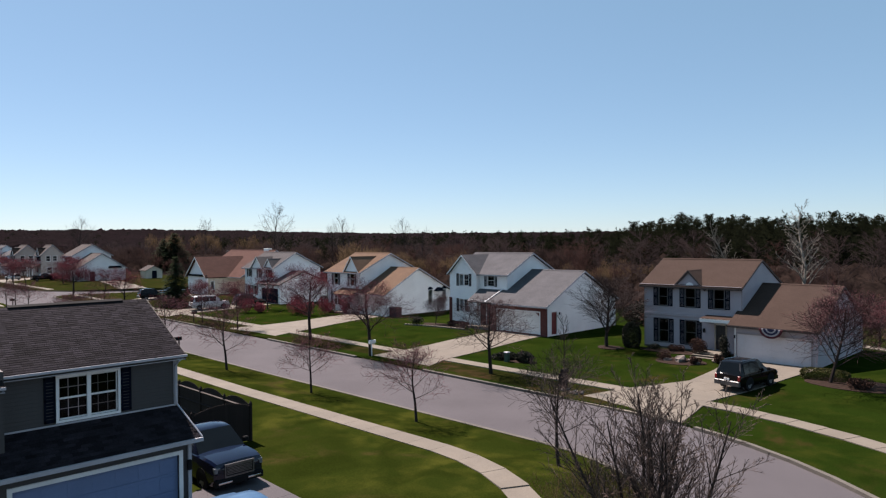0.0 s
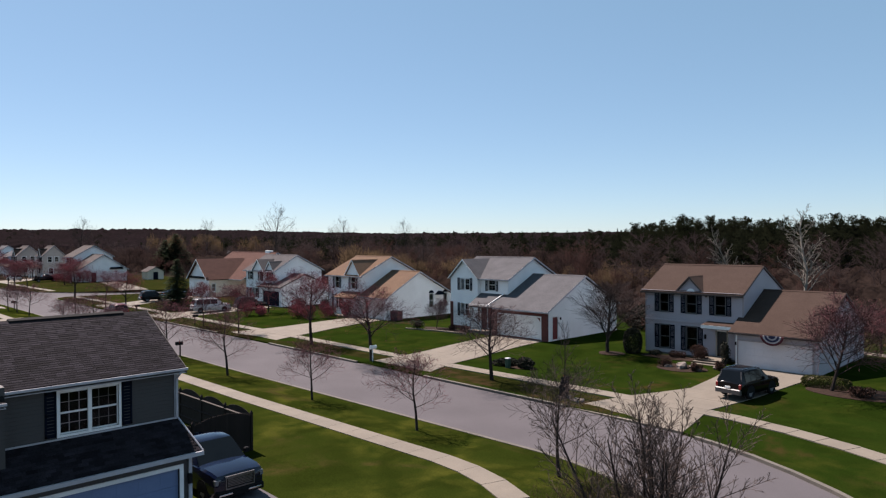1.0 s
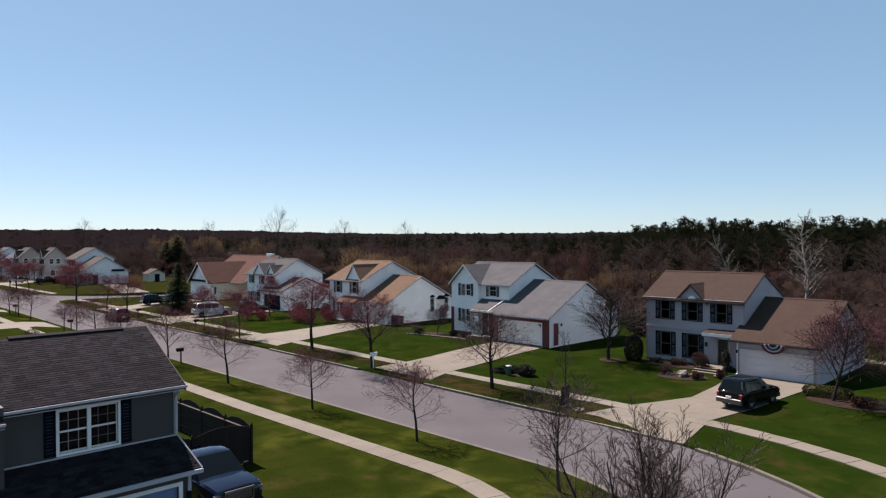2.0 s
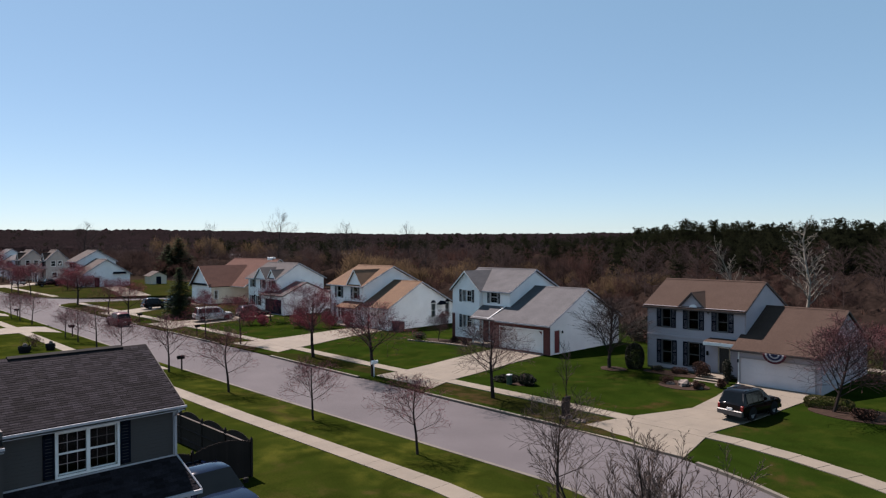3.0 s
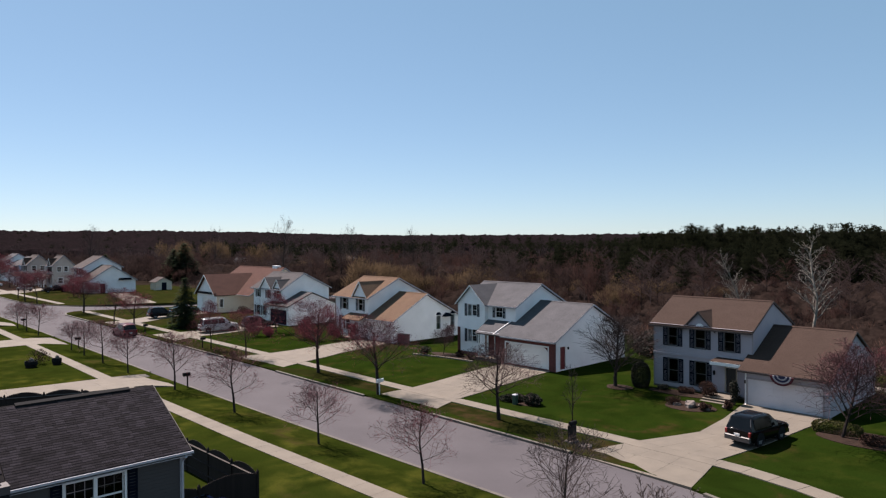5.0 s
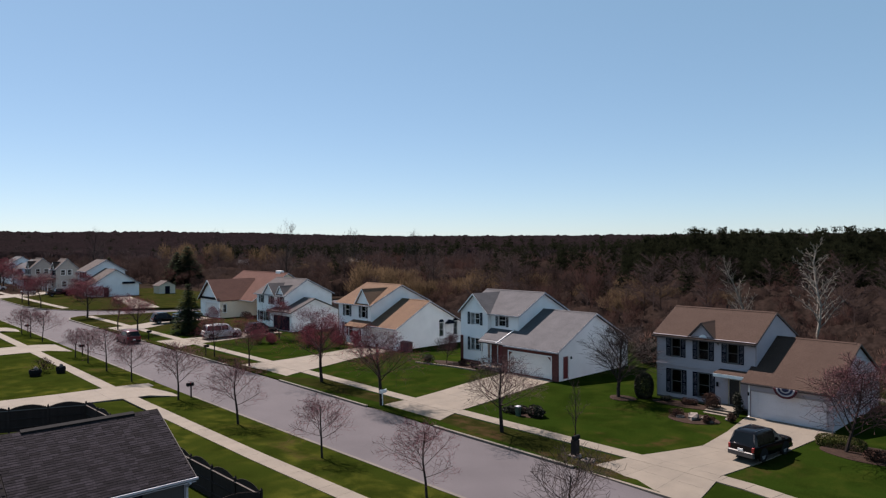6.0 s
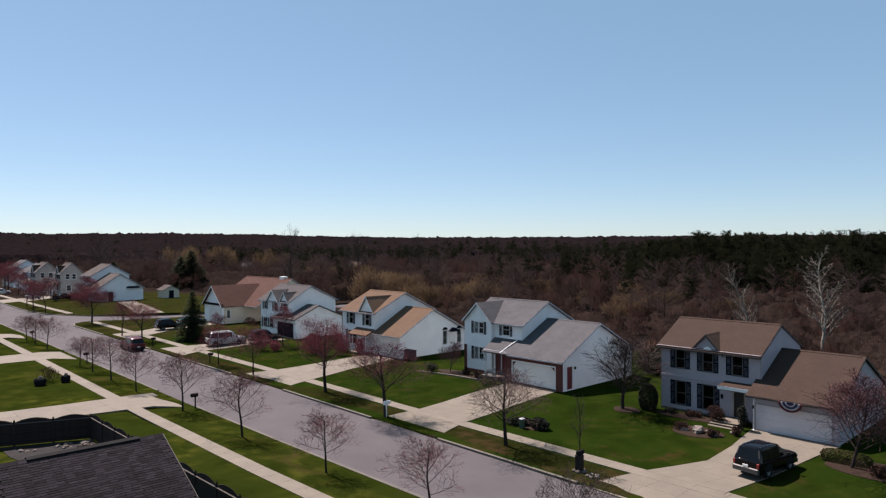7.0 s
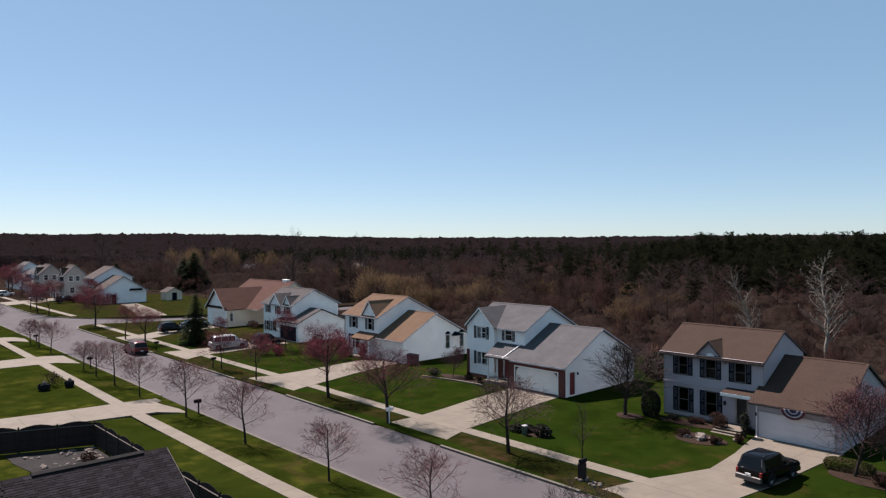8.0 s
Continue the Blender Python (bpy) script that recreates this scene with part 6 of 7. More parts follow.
        pines.append(tree("far pine", x, y, r.uniform(8.5, 14.5) * ahead / 400, (0.9, 1.4)))
    for i in range(70):
        ahead = r.uniform(170, 420)
        x, y = to_street(r.uniform(0.06, 0.26) * ahead, ahead)
        pines.append(tree("far pine" if ahead > 300 else "pine", x, y, r.uniform(9, 13)))
    for i in range(330):
        ahead = r.uniform(350, 1500)
        x, y = to_street(r.uniform(-0.7, 0.3) * ahead, ahead)
        if y > 150:
            pines.append(tree("far pine" if ahead > 300 else "pine", x, y, r.uniform(9, 14), (1.0, 1.7)))
    for i in range(170):
        ahead = r.uniform(330, 480)
        x, y = to_street(r.uniform(-0.40, -0.03) * ahead, ahead)
        pines.append(tree("far pine" if ahead > 300 else "pine", x, y, r.uniform(10, 14.5), (1.0, 1.5)))
    for i in range(45):
        x, y, right, ahead = spot(120, 260, 90)
        pines.append(tree("far pine" if ahead > 300 else "pine", x, y, r.uniform(6, 10), (0.9, 1.4)))
    # rounded golden crowns standing out of the brown
    for along, ahead, h in ((-0.402, 300, 18.5), (-0.345, 310, 17.5), (-0.28, 280, 14.0), (-0.113, 150, 10.0), (-0.075, 165, 9.5), (-0.032, 135, 7.5), (0.015, 150, 7.8),
                            (0.06, 160, 8.0), (0.105, 170, 8.5), (0.18, 150, 6.5), (0.26, 128, 5.5), (0.31, 140, 5.5), (-0.17, 220, 9.5), (-0.22, 240, 9.0), (0.40, 125, 5.0)):
        for k in range(3):
            x, y = to_street((along + r.gauss(0, 0.008)) * ahead, ahead + r.uniform(-6, 6))
            willow.append(tree(6, x, y, h * r.uniform(0.85, 1.05), (1.0, 1.5) if h < 12 else (0.55, 0.8)))
    for i in range(40):
        x, y, right, ahead = spot(100, 330, 80)
        if not stand(right, ahead):
            willow.append(tree(6, x, y, r.uniform(3.5, 6.5), (0.9, 1.4)))
    merged("willow_woods", soft, willow, WILLOW, "rounded trees with pale golden spring buds in the woods", up=0.3)
    merged("twiggy_woods", cloud, hazy, HAZE_TWIG, "grey-brown rounded leafless trees in the woods", up=0.5)
    merged("bare_woods", bare, near, WOOD_BROWN, "bare grey-brown trees of the woods behind the houses", up=0.8)
    merged("red_budding_woods", bare, red, WOOD_RED, "bare trees with reddish buds in the woods", up=0.8)
    merged("reddish_woods", cloud, blush, WOOD_RED, "reddish brown rounded trees and saplings in the woods", up=0.5)
    merged("far_woods", thin, far, FAR_WOOD, "bare brown woods reaching to the horizon", up=2.0)
    merged("far_reddish_woods", thin, far_red, FAR_RED, "bare woods with a reddish tinge towards the horizon", up=2.0)
    merged("pine_woods", pine, pines, NEEDLE, "dark green pine stand beyond the gardens", up=0.3)
    merged("brush", brush, scrub, WOOD_BROWN, "brown leafless brush behind the gardens", "brush", 0.8)
    merged("red_brush", brush, scrub_red, DRY_SHRUB, "reddish brown brush behind the gardens", "brush", 0.8)


build_woods()


def build_thicket():
    """Dense leafless scrub between the gardens and the far woods: a lumpy sheet of bushes from which the trees rise."""
    s = Shape()
    n, rows = 440, 150
    for j in range(rows + 1):
        dist = 62 * (450 / 62) ** (j / rows)
        for i in range(n + 1):
            a = radians(TURN + 90 + 42 - 84 * i / n)
            d = dist * (1 + 0.03 * noise.noise(Vector((a * 40, 2.5, dist * 0.02))))
            x, y = d * math.cos(a), d * math.sin(a)
            bumps = 1.5 * noise.noise(Vector((x / 2.2, y / 2.2, 1.3))) + 1.3 * noise.noise(Vector((x / 6, y / 6, 5.1))) + 1.6 * noise.noise(Vector((x / 25, y / 25, 9.7)))
            grown = ramp(y, 70, 92) * (0 if -137 < x < -113 and y < 166 else 1) * (ramp(y, 76, 90) if x < -126 else 1)
            top = (1.5 + 3.0 * ramp(dist, 90, 260) + bumps + RNG.normal(0, 0.15)) * grown
            s.v.append((x, y, land(x, y) - 0.4 + (max(0.2, top) if grown > 0.01 else -0.3)))
    s.f += [(j * (n + 1) + i, j * (n + 1) + i + 1, (j + 1) * (n + 1) + i + 1, (j + 1) * (n + 1) + i) for j in range(rows) for i in range(n)]
    tagged(new("thicket", smooth(s.mesh("thicket", THICKET))), "brown leafless scrub behind the gardens", "brush", kind="stuff")


build_thicket()


def build_canopy():
    """The far woods' roof of crowns: a lumpy sheet that follows the hills, its edge bent down to the ground."""
    s = Shape()
    n, rows = 420, 110
    for j in range(rows + 1):
        dist = 430 * (2350 / 430) ** (j / rows)
        for i in range(n + 1):
            a = radians(TURN + 90 + 46 - 92 * i / n)
            d = dist * (1 + 0.05 * noise.noise(Vector((a * 9, 0.5, dist * 0.002))))
            x, y = d * math.cos(a), d * math.sin(a)
            lump = noise.noise(Vector((x / 9, y / 9, 0.3))) * 2.4 + noise.noise(Vector((x / 45, y / 45, 7.3))) * 2.2
            lump += RNG.normal(0, 0.4 + 1.3 * ramp(dist, 600, 1800))
            top = 0.0 if j == 0 else 8.6 + lump
            s.v.append((x, y, rise(x, y) - 0.5 + top))
    s.f += [(j * (n + 1) + i, j * (n + 1) + i + 1, (j + 1) * (n + 1) + i + 1, (j + 1) * (n + 1) + i) for j in range(rows) for i in range(n)]
    tagged(new("canopy_woods", smooth(s.mesh("canopy_woods", CANOPY))), "brown leafless woods covering the far hills", "woods", kind="stuff")


build_canopy()


def build_hills():
    s = Shape()
    n = 81
    for dist in range(700, 2601, 100):
        for i in range(n):
            a = radians(TURN + 90 + 60 - 1.5 * i)
            s.v.append((dist * math.cos(a), dist * math.sin(a), hill(dist, a)))
    s.f += [(j * n + i, j * n + i + 1, (j + 1) * n + i + 1, (j + 1) * n + i) for j in range(19) for i in range(n - 1)]
    setting("backdrop", s, HILL, "low wooded hills on the horizon", "hills")


build_hills()

# ---- vehicles ----
def rounded(me):
    """Smooth, but crisp where two panels meet at more than 32 degrees."""
    smooth(me)
    me.set_sharp_from_angle(angle=radians(32))
    return me


def loft(rings):
    """Skins a row of equal closed rings and caps both ends."""
    n = len(rings[0])
    v = [p for r in rings for p in r]
    f = [(i * n + k, i * n + (k + 1) % n, (i + 1) * n + (k + 1) % n, (i + 1) * n + k) for i in range(len(rings) - 1) for k in range(n)]
    f += [tuple(range(n - 1, -1, -1)), tuple(range(len(v) - n, len(v)))]
    return Shape().add(v, f)


def ring(x, half, z0, z1, tuck=0.06, crown=0.03):
    """A rounded cross-section of a car body at x."""
    h = z1 - z0
    pts = [(half - tuck, z0), (half, z0 + 0.25 * h), (half, z0 + 0.62 * h), (half - 0.035, z1 - 0.06 * h - 0.02), (half - 0.12, z1), (half * 0.4, z1 + crown)]
    return [(x, y, z) for y, z in pts] + [(x, -y, z) for y, z in reversed(pts)]


def wheel(car, x, y, r, out, width=0.22):
    prof = [(0.62 * r, -width / 2), (0.93 * r, -width / 2), (r, -width / 2 + 0.03), (r, width / 2 - 0.03), (0.93 * r, width / 2), (0.62 * r, width / 2)]
    n = 20
    s = Shape()
    s.add([(p * math.cos(2 * math.pi * k / n), q, p * math.sin(2 * math.pi * k / n)) for k in range(n) for p, q in prof],
          [(k * 6 + i, k * 6 + (i + 1) % 6, ((k + 1) % n) * 6 + (i + 1) % 6, ((k + 1) % n) * 6 + i) for k in range(n) for i in range(6)])
    w = part("wheel", s, TYRE, car, "black tyre")
    w.location = (x, y, r)
    rim = Shape()
    yo = out * (width / 2 - 0.03)
    for k in range(5):
        a = 2 * math.pi * k / 5
        c, d = math.cos(a), math.sin(a)
        rim.add([(0.1 * r * -d, yo, 0.1 * r * c), (0.6 * r * c - 0.09 * r * d, yo + out * 0.01, 0.6 * r * d + 0.09 * r * c), (0.6 * r * c + 0.09 * r * d, yo + out * 0.01, 0.6 * r * d - 0.09 * r * c), (0.1 * r * d, yo, -0.1 * r * c)], [(0, 1, 2, 3)])
    rim.add([(0.63 * r * math.cos(2 * math.pi * k / n), yo - out * 0.02, 0.63 * r * math.sin(2 * math.pi * k / n)) for k in range(n)], [tuple(range(n))])
    part("rim", rim, RIM, w, "grey alloy rim")


def vehicle(name, x, y, heading, kind, paint, label, group="", z=None):
    """A car whose nose points along its +x. kind: suv, pickup, sedan, van, minivan."""
    L, half, belt, top, hood = dict(suv=(4.2, 0.86, 0.98, 1.66, 0.95), pickup=(5.3, 0.98, 1.18, 1.78, 1.15), sedan=(4.6, 0.90, 0.98, 1.45, 0.92),
                                    van=(5.0, 0.97, 1.05, 1.80, 1.02), wagon=(4.6, 0.92, 1.05, 1.70, 1.0))[kind]
    car = thing(name, x, y, (land(x, y) + 0.05) if z is None else z, heading, label, "car" if kind != "pickup" else "truck", group)
    f, b = L / 2, -L / 2
    low = 0.30 if kind in ("suv", "pickup") else 0.22
    r = 0.37 if kind in ("suv", "pickup") else 0.32
    bed = kind == "pickup"
    cowl = f - dict(van=1.0, suv=1.12).get(kind, 1.35)
    rings = [ring(f, half * 0.80, low + 0.12, hood * 0.80), ring(f - 0.08, half * 0.93, low, hood * 0.93), ring(f - 0.35, half * 0.99, low, hood), ring(cowl, half, low, belt),
             ring(0, half, low, belt), ring(b + 0.4, half, low, belt), ring(b + 0.1, half * 0.97, low, belt * 0.99), ring(b, half * 0.90, low + 0.1, belt * 0.94)]
    part("body", rounded(loft(rings).mesh("body", paint)), paint, car)
    back = dict(suv=b + 0.12, pickup=b + 1.75, sedan=b + 0.55, van=b + 0.15, wagon=b + 0.15)[kind]
    slope_f = dict(suv=0.82, pickup=0.8).get(kind, 0.75)
    slope_b = dict(suv=0.27, pickup=0.18, sedan=0.75, van=0.2, wagon=0.3)[kind]
    hw = half - 0.05

    def cab(x, k, z0, z1):
        pts = [(k, z0), (k - 0.07, z0 + 0.55 * (z1 - z0)), (k - 0.15, z1 - 0.05), (k - 0.24, z1), (0.3, z1 + 0.02)]
        return [(x, yy, zz) for yy, zz in pts] + [(x, -yy, zz) for yy, zz in reversed(pts)]
    fr, br = cowl - slope_f, back + slope_b
    roof = [cab(br, hw - 0.02, belt - 0.03, top - 0.09), cab(br + 0.1, hw, belt - 0.03, top - 0.03), cab(br + 0.35, hw, belt - 0.03, top + 0.015), cab((fr + br) / 2, hw, belt - 0.03, top + 0.04), cab(fr - 0.3, hw, belt - 0.03, top + 0.025), cab(fr - 0.08, hw, belt - 0.03, top - 0.005), cab(fr, hw - 0.02, belt - 0.03, top - 0.05)]
    part("cabin", rounded(loft(roof).mesh("cabin", paint)), paint, car)
    zt, zb = top - 0.07, belt + 0.0
    part("windscreen", Shape().slab([(cowl + 0.02, hw - 0.04, zb), (cowl + 0.02, -hw + 0.04, zb), (fr + 0.015, -hw + 0.20, top), (fr + 0.015, hw - 0.20, top)], 0.03), CAR_GLASS, car)
    part("rear_window", Shape().slab([(back - 0.01, -hw + 0.06, zb), (back - 0.01, hw - 0.06, zb), (br - 0.015, hw - 0.22, zt), (br - 0.015, -hw + 0.22, zt)], 0.03), CAR_GLASS, car)
    if kind == "suv":
        for ya, yb in ((-hw + 0.03, -hw + 0.09), (hw - 0.09, hw - 0.03)):
            k = 0.16 * (1 if ya < 0 else -1)
            trim = Shape().slab([(back - 0.03, ya, zb - 0.1), (back - 0.03, yb, zb - 0.1), (br - 0.035, yb + k, zt + 0.02), (br - 0.035, ya + k, zt + 0.02)], 0.02)
            part("rear_pillar_trim", trim, BUMPER, car, "silver strip beside the rear window")
    for s in (-1, 1):
        part("pillar_fill", Shape().add([(cowl, s * (hw - 0.02), belt - 0.03), (fr, s * hw, belt - 0.03), (fr, s * (hw - 0.2), top - 0.02), (fr + 0.04, s * (hw - 0.22), top - 0.03)], [(0, 1, 2, 3)]), paint, car)
        part("rear_fill", Shape().add([(back, s * (hw - 0.02), belt - 0.03), (br, s * hw, belt - 0.03), (br, s * (hw - 0.2), top - 0.02), (br - 0.04, s * (hw - 0.22), top - 0.03)], [(0, 1, 2, 3)]), paint, car)
        n = 2 if bed else 3
        for i in range(n):
            x0 = br + 0.08 + (fr - br - 0.1) * i / n
            x1 = br + 0.02 + (fr - br - 0.1) * (i + 1) / n
            y0, y1 = s * (hw + 0.006), s * (hw - 0.115)
            part("side_window", Shape().add([(x0, y0, zb + 0.05), (x1, y0, zb + 0.05), (x1, y1, zt - 0.03), (x0, y1, zt - 0.03)], [(0, 1, 2, 3)]), CAR_GLASS, car)
        part("mirror", Shape().soft_box(cowl - 0.35, min(s * (half + 0.02), s * (half + 0.22)), belt + 0.02, cowl - 0.2, max(s * (half + 0.02), s * (half + 0.22)), belt + 0.2, 0.03), PLASTIC, car)
        part("headlight", Shape().soft_box(f - 0.26, min(s * half * 0.55, s * half * 0.93), hood * 0.68, f - 0.015, max(s * half * 0.55, s * half * 0.93), hood * 0.84, 0.02), LAMP_CLEAR, car, "clear headlight")
        part("tail_light", Shape().soft_box(b - 0.012, min(s * half * 0.74, s * half * 0.92), belt * 0.68, b + 0.2, max(s * half * 0.74, s * half * 0.92), belt * 0.95, 0.02), LAMP_RED, car, "red tail light")
        for xx in (f - 0.92, b + 0.95):
            wheel(car, xx, s * (half - 0.10), r, s)
            n = 10
            arch_pts = [(xx + (r + 0.07) * math.cos(math.pi * k / n), r + (r + 0.07) * math.sin(math.pi * k / n)) for k in range(n + 1)]
            part("wheel_arch", Shape().prism(arch_pts, "y", s * (half - 0.12), s * (half + 0.004)), PLASTIC, car)
    part("grille", Shape().soft_box(f - 0.06, -half * 0.52, hood * 0.55, f + 0.018, half * 0.52, hood * 0.86, 0.015), PLASTIC, car)
    if bed:
        for s in (-1, 1):
            part("bumper_trim", Shape().soft_box(f + 0.05, min(s * 0.3, s * 0.8), low + 0.10, f + 0.075, max(s * 0.3, s * 0.8), low + 0.15, 0.008), CHROME, car)
        g = Shape()
        for k in range(6):
            z = hood * 0.58 + 0.052 * k
            g.box(f + 0.012, -half * 0.48, z, f + 0.03, half * 0.48, z + 0.028)
        part("grille_bars", g, DULL_CHROME, car, "dull grey grille bars")
        rim = Shape()
        for y0, z0, y1, z1 in ((-0.56, 0.84, 0.56, 0.90), (-0.56, 0.50, 0.56, 0.54), (-0.56, 0.54, -0.52, 0.84), (0.52, 0.54, 0.56, 0.84)):
            rim.box(f - 0.02, half * y0, hood * z0, f + 0.04, half * y1, hood * z1)
        part("grille_frame", rim, DULL_CHROME, car, "dull chrome grille surround")
        part("bed_floor", Shape().box(b + 0.12, -half + 0.16, belt - 0.02, back - 0.05, half - 0.16, belt + 0.03), PLASTIC, car)
        for s in (-1, 1):
            part("bed_rail", Shape().soft_box(b + 0.05, min(s * (half - 0.15), s * (half - 0.02)), belt - 0.05, back + 0.02, max(s * (half - 0.15), s * (half - 0.02)), belt + 0.10, 0.02), paint, car)
        part("tailgate", Shape().soft_box(b + 0.02, -half + 0.1, low + 0.35, b + 0.1, half - 0.1, belt + 0.10, 0.02), paint, car)
    part("front_bumper", Shape().soft_box(f - 0.22, -half * 0.93, low + 0.02, f + 0.06, half * 0.93, low + 0.26, 0.04), PLASTIC, car)
    part("rear_bumper", Shape().soft_box(b - 0.09, -half * 0.92, low + 0.04, b + 0.15, half * 0.92, low + 0.33, 0.04), BUMPER if kind == "suv" else PLASTIC, car, "dull grey rear bumper" if kind == "suv" else "")
    part("number_plate", Shape().box(b - 0.082, -0.16, low + 0.34, b - 0.03, 0.16, low + 0.46), TRIM, car)
    if kind in ("suv", "wagon", "van"):
        for s in (-1, 1):
            part("roof_rail", Shape().tube([(br + 0.2, s * (hw - 0.28), top + 0.05), (fr - 0.2, s * (hw - 0.28), top + 0.06)], [0.018, 0.018], 6), CHROME, car)
    return car


vehicle("parked_suv", -16.15, 40.95, 82, "suv", PAINT_BLACK, "black compact SUV parked on the concrete driveway")
vehicle("pickup_truck", -24.6, 11.25, 0, "pickup", PAINT_NAVY, "dark navy pickup truck with chrome grille beside the garage", z=0.42)
vehicle("parked_sedan", -17.6, 9.2, 0, "sedan", PAINT_BLUE, "pale blue car parked in front of the pickup truck", z=0.30)
vehicle("parked_car", -93.6, 30.6, 180, "wagon", PAINT_RED, "maroon car parked at the kerb", z=0.01)
vehicle("parked_minivan", -87.2, 40.6, 80, "van", PAINT_SILVER, "silver minivan parked on a driveway")
vehicle("parked_car", -84.9, 45.2, 85, "suv", PAINT_BLACK, "black car parked on a driveway near a garage")
vehicle("parked_car", -109.6, 41.5, 85, "suv", PAINT_BLACK, "black SUV parked on a far driveway")
vehicle("parked_car", -111.6, 46.0, 85, "sedan", PAINT_BLACK, "dark car parked by a far garage")
vehicle("parked_car", -199.0, 40.6, 200, "suv", PAINT_SILVER, "silver car parked far down the street")
vehicle("parked_car", -226, 38.5, 90, "suv", PAINT_WHITE, "white car parked far down the street")
vehicle("parked_car", -240, 38.5, 90, "sedan", PAINT_SILVER, "silver car parked at a far house")
vehicle("parked_car", -186, 44.5, 90, "pickup", PAINT_BLACK, "black pickup truck parked at the white far house")

# ---- fence ----
def fence_run(fence, x0, y0, x1, y1, z, panels, height=1.55, sag=-0.26):
    """Boarded panels between posts, with arched tops."""
    d = Vector((x1 - x0, y1 - y0))
    ln = d.length
    u = d / ln
    nrm = Vector((-u.y, u.x))
    w = ln / panels
    ang = math.atan2(u.y, u.x)
    for i in range(panels + 1):
        p = Vector((x0, y0)) + u * (w * i)
        s = Shape().soft_box(-0.055, -0.055, -0.1, 0.055, 0.055, height + 0.14, 0.01)
        s.add([(-0.05, -0.05, height + 0.14), (0.05, -0.05, height + 0.14), (0.05, 0.05, height + 0.14), (-0.05, 0.05, height + 0.14), (0, 0, height + 0.24)], [(0, 1, 4), (1, 2, 4), (2, 3, 4), (3, 0, 4)])
        ob = part("post", s, FENCE, fence)
        ob.matrix_basis = pose(p.x, p.y, z, 0, 0, math.degrees(ang))
    n = max(6, round(w / 0.121))
    for i in range(panels):
        for k in range(n):
            t = (k + 0.5) / n
            top = height - sag * (1 - (2 * t - 1) ** 2) + 0.02
            key = round(top, 2)
            if key not in BOARDS:
                h = key
                BOARDS[key] = Shape().prism([(-0.062, 0.05), (0.062, 0.05), (0.062, h - 0.05), (0.035, h), (-0.035, h), (-0.062, h - 0.05)], "y", -0.011, 0.011).mesh("board", FENCE)
            p = Vector((x0, y0)) + u * (w * (i + t))
            ob = new("board", BOARDS[key])
            ob.parent = fence
            ob.matrix_basis = pose(p.x, p.y, z, 0, 0, math.degrees(ang))
        for h in (0.35, 0.9, height - 0.06):
            a = Vector((x0, y0)) + u * (w * i + 0.05) - nrm * 0.035
            b = Vector((x0, y0)) + u * (w * (i + 1) - 0.05) - nrm * 0.035
            part("rail", Shape().tube([(a.x, a.y, z + h), (b.x, b.y, z + h)], [0.04, 0.04], 4), FENCE_RAIL if h > 1 else FENCE, fence)


BOARDS = {}
fence = thing("fence", 0, 0, 0, 0, "dark brown boarded wooden fence with arched panel tops", "fence")
fence_run(fence, -51.0, 13.9, -27.2, 14.5, 0.37, 10)
fence_run(fence, -27.2, 14.5, -27.2, 9.2, 0.40, 2)
fence_run(fence, -53.6, 7.5, -51.0, 13.9, 0.37, 3)


def stone(x, y, s, seed, z=None, flat=0.6):
    r = random.Random(seed)
    sh = Shape().ball(0, 0, s * flat * 0.6, s * r.uniform(0.8, 1.2), s * r.uniform(0.7, 1.0), s * flat, seed, 0.22, 5, 7)
    ob = tagged(new("rock", sh.mesh("rock", ROCK)), "rough pale garden rock in the bed", "rock", "garden rocks")
    ob.matrix_basis = pose(x, y, (land(x, y) if z is None else z) - 0.03, 0, 0, seed * 40)
    return ob


gravel_pts = [(-52.8, 8.8), (-50.2, 8.9), (-46.5, 9.6), (-43.0, 11.0), (-42.0, 14.0), (-50.6, 13.75)]
setting("gravel_bed", Shape().prism(gravel_pts, "z", 0.375, 0.405), GRAVEL, "grey gravel bed inside the fence corner", "bed")
for i in range(110):
    r = random.Random(500 + i)
    y = r.uniform(9.6, 13.4) if i % 2 else r.uniform(12.2, 13.5)
    stone(r.uniform(-50.6 - (13.6 - y) * 0.35, -43.5), y, r.uniform(0.07, 0.26), i)

# ---- beds ----
def bed(x, y, rx, ry, label, seed, z=0.03):
    pts = [(x + rx * math.cos(a) * (1 + 0.08 * math.sin(3 * a + seed)), y + ry * math.sin(a)) for a in (2 * math.pi * i / 24 for i in range(24))]
    v = [(px, py, land(px, py) + z) for px, py in pts] + [(x, y, land(x, y) + z + 0.08)] + [(px, py, land(px, py) - 0.05) for px, py in pts]
    f = [(i, (i + 1) % 24, 24) for i in range(24)] + [(25 + i, 25 + (i + 1) % 24, (i + 1) % 24, i) for i in range(24)]
    return setting("planting_bed", Shape().add(v, f), MULCH, label, "bed")


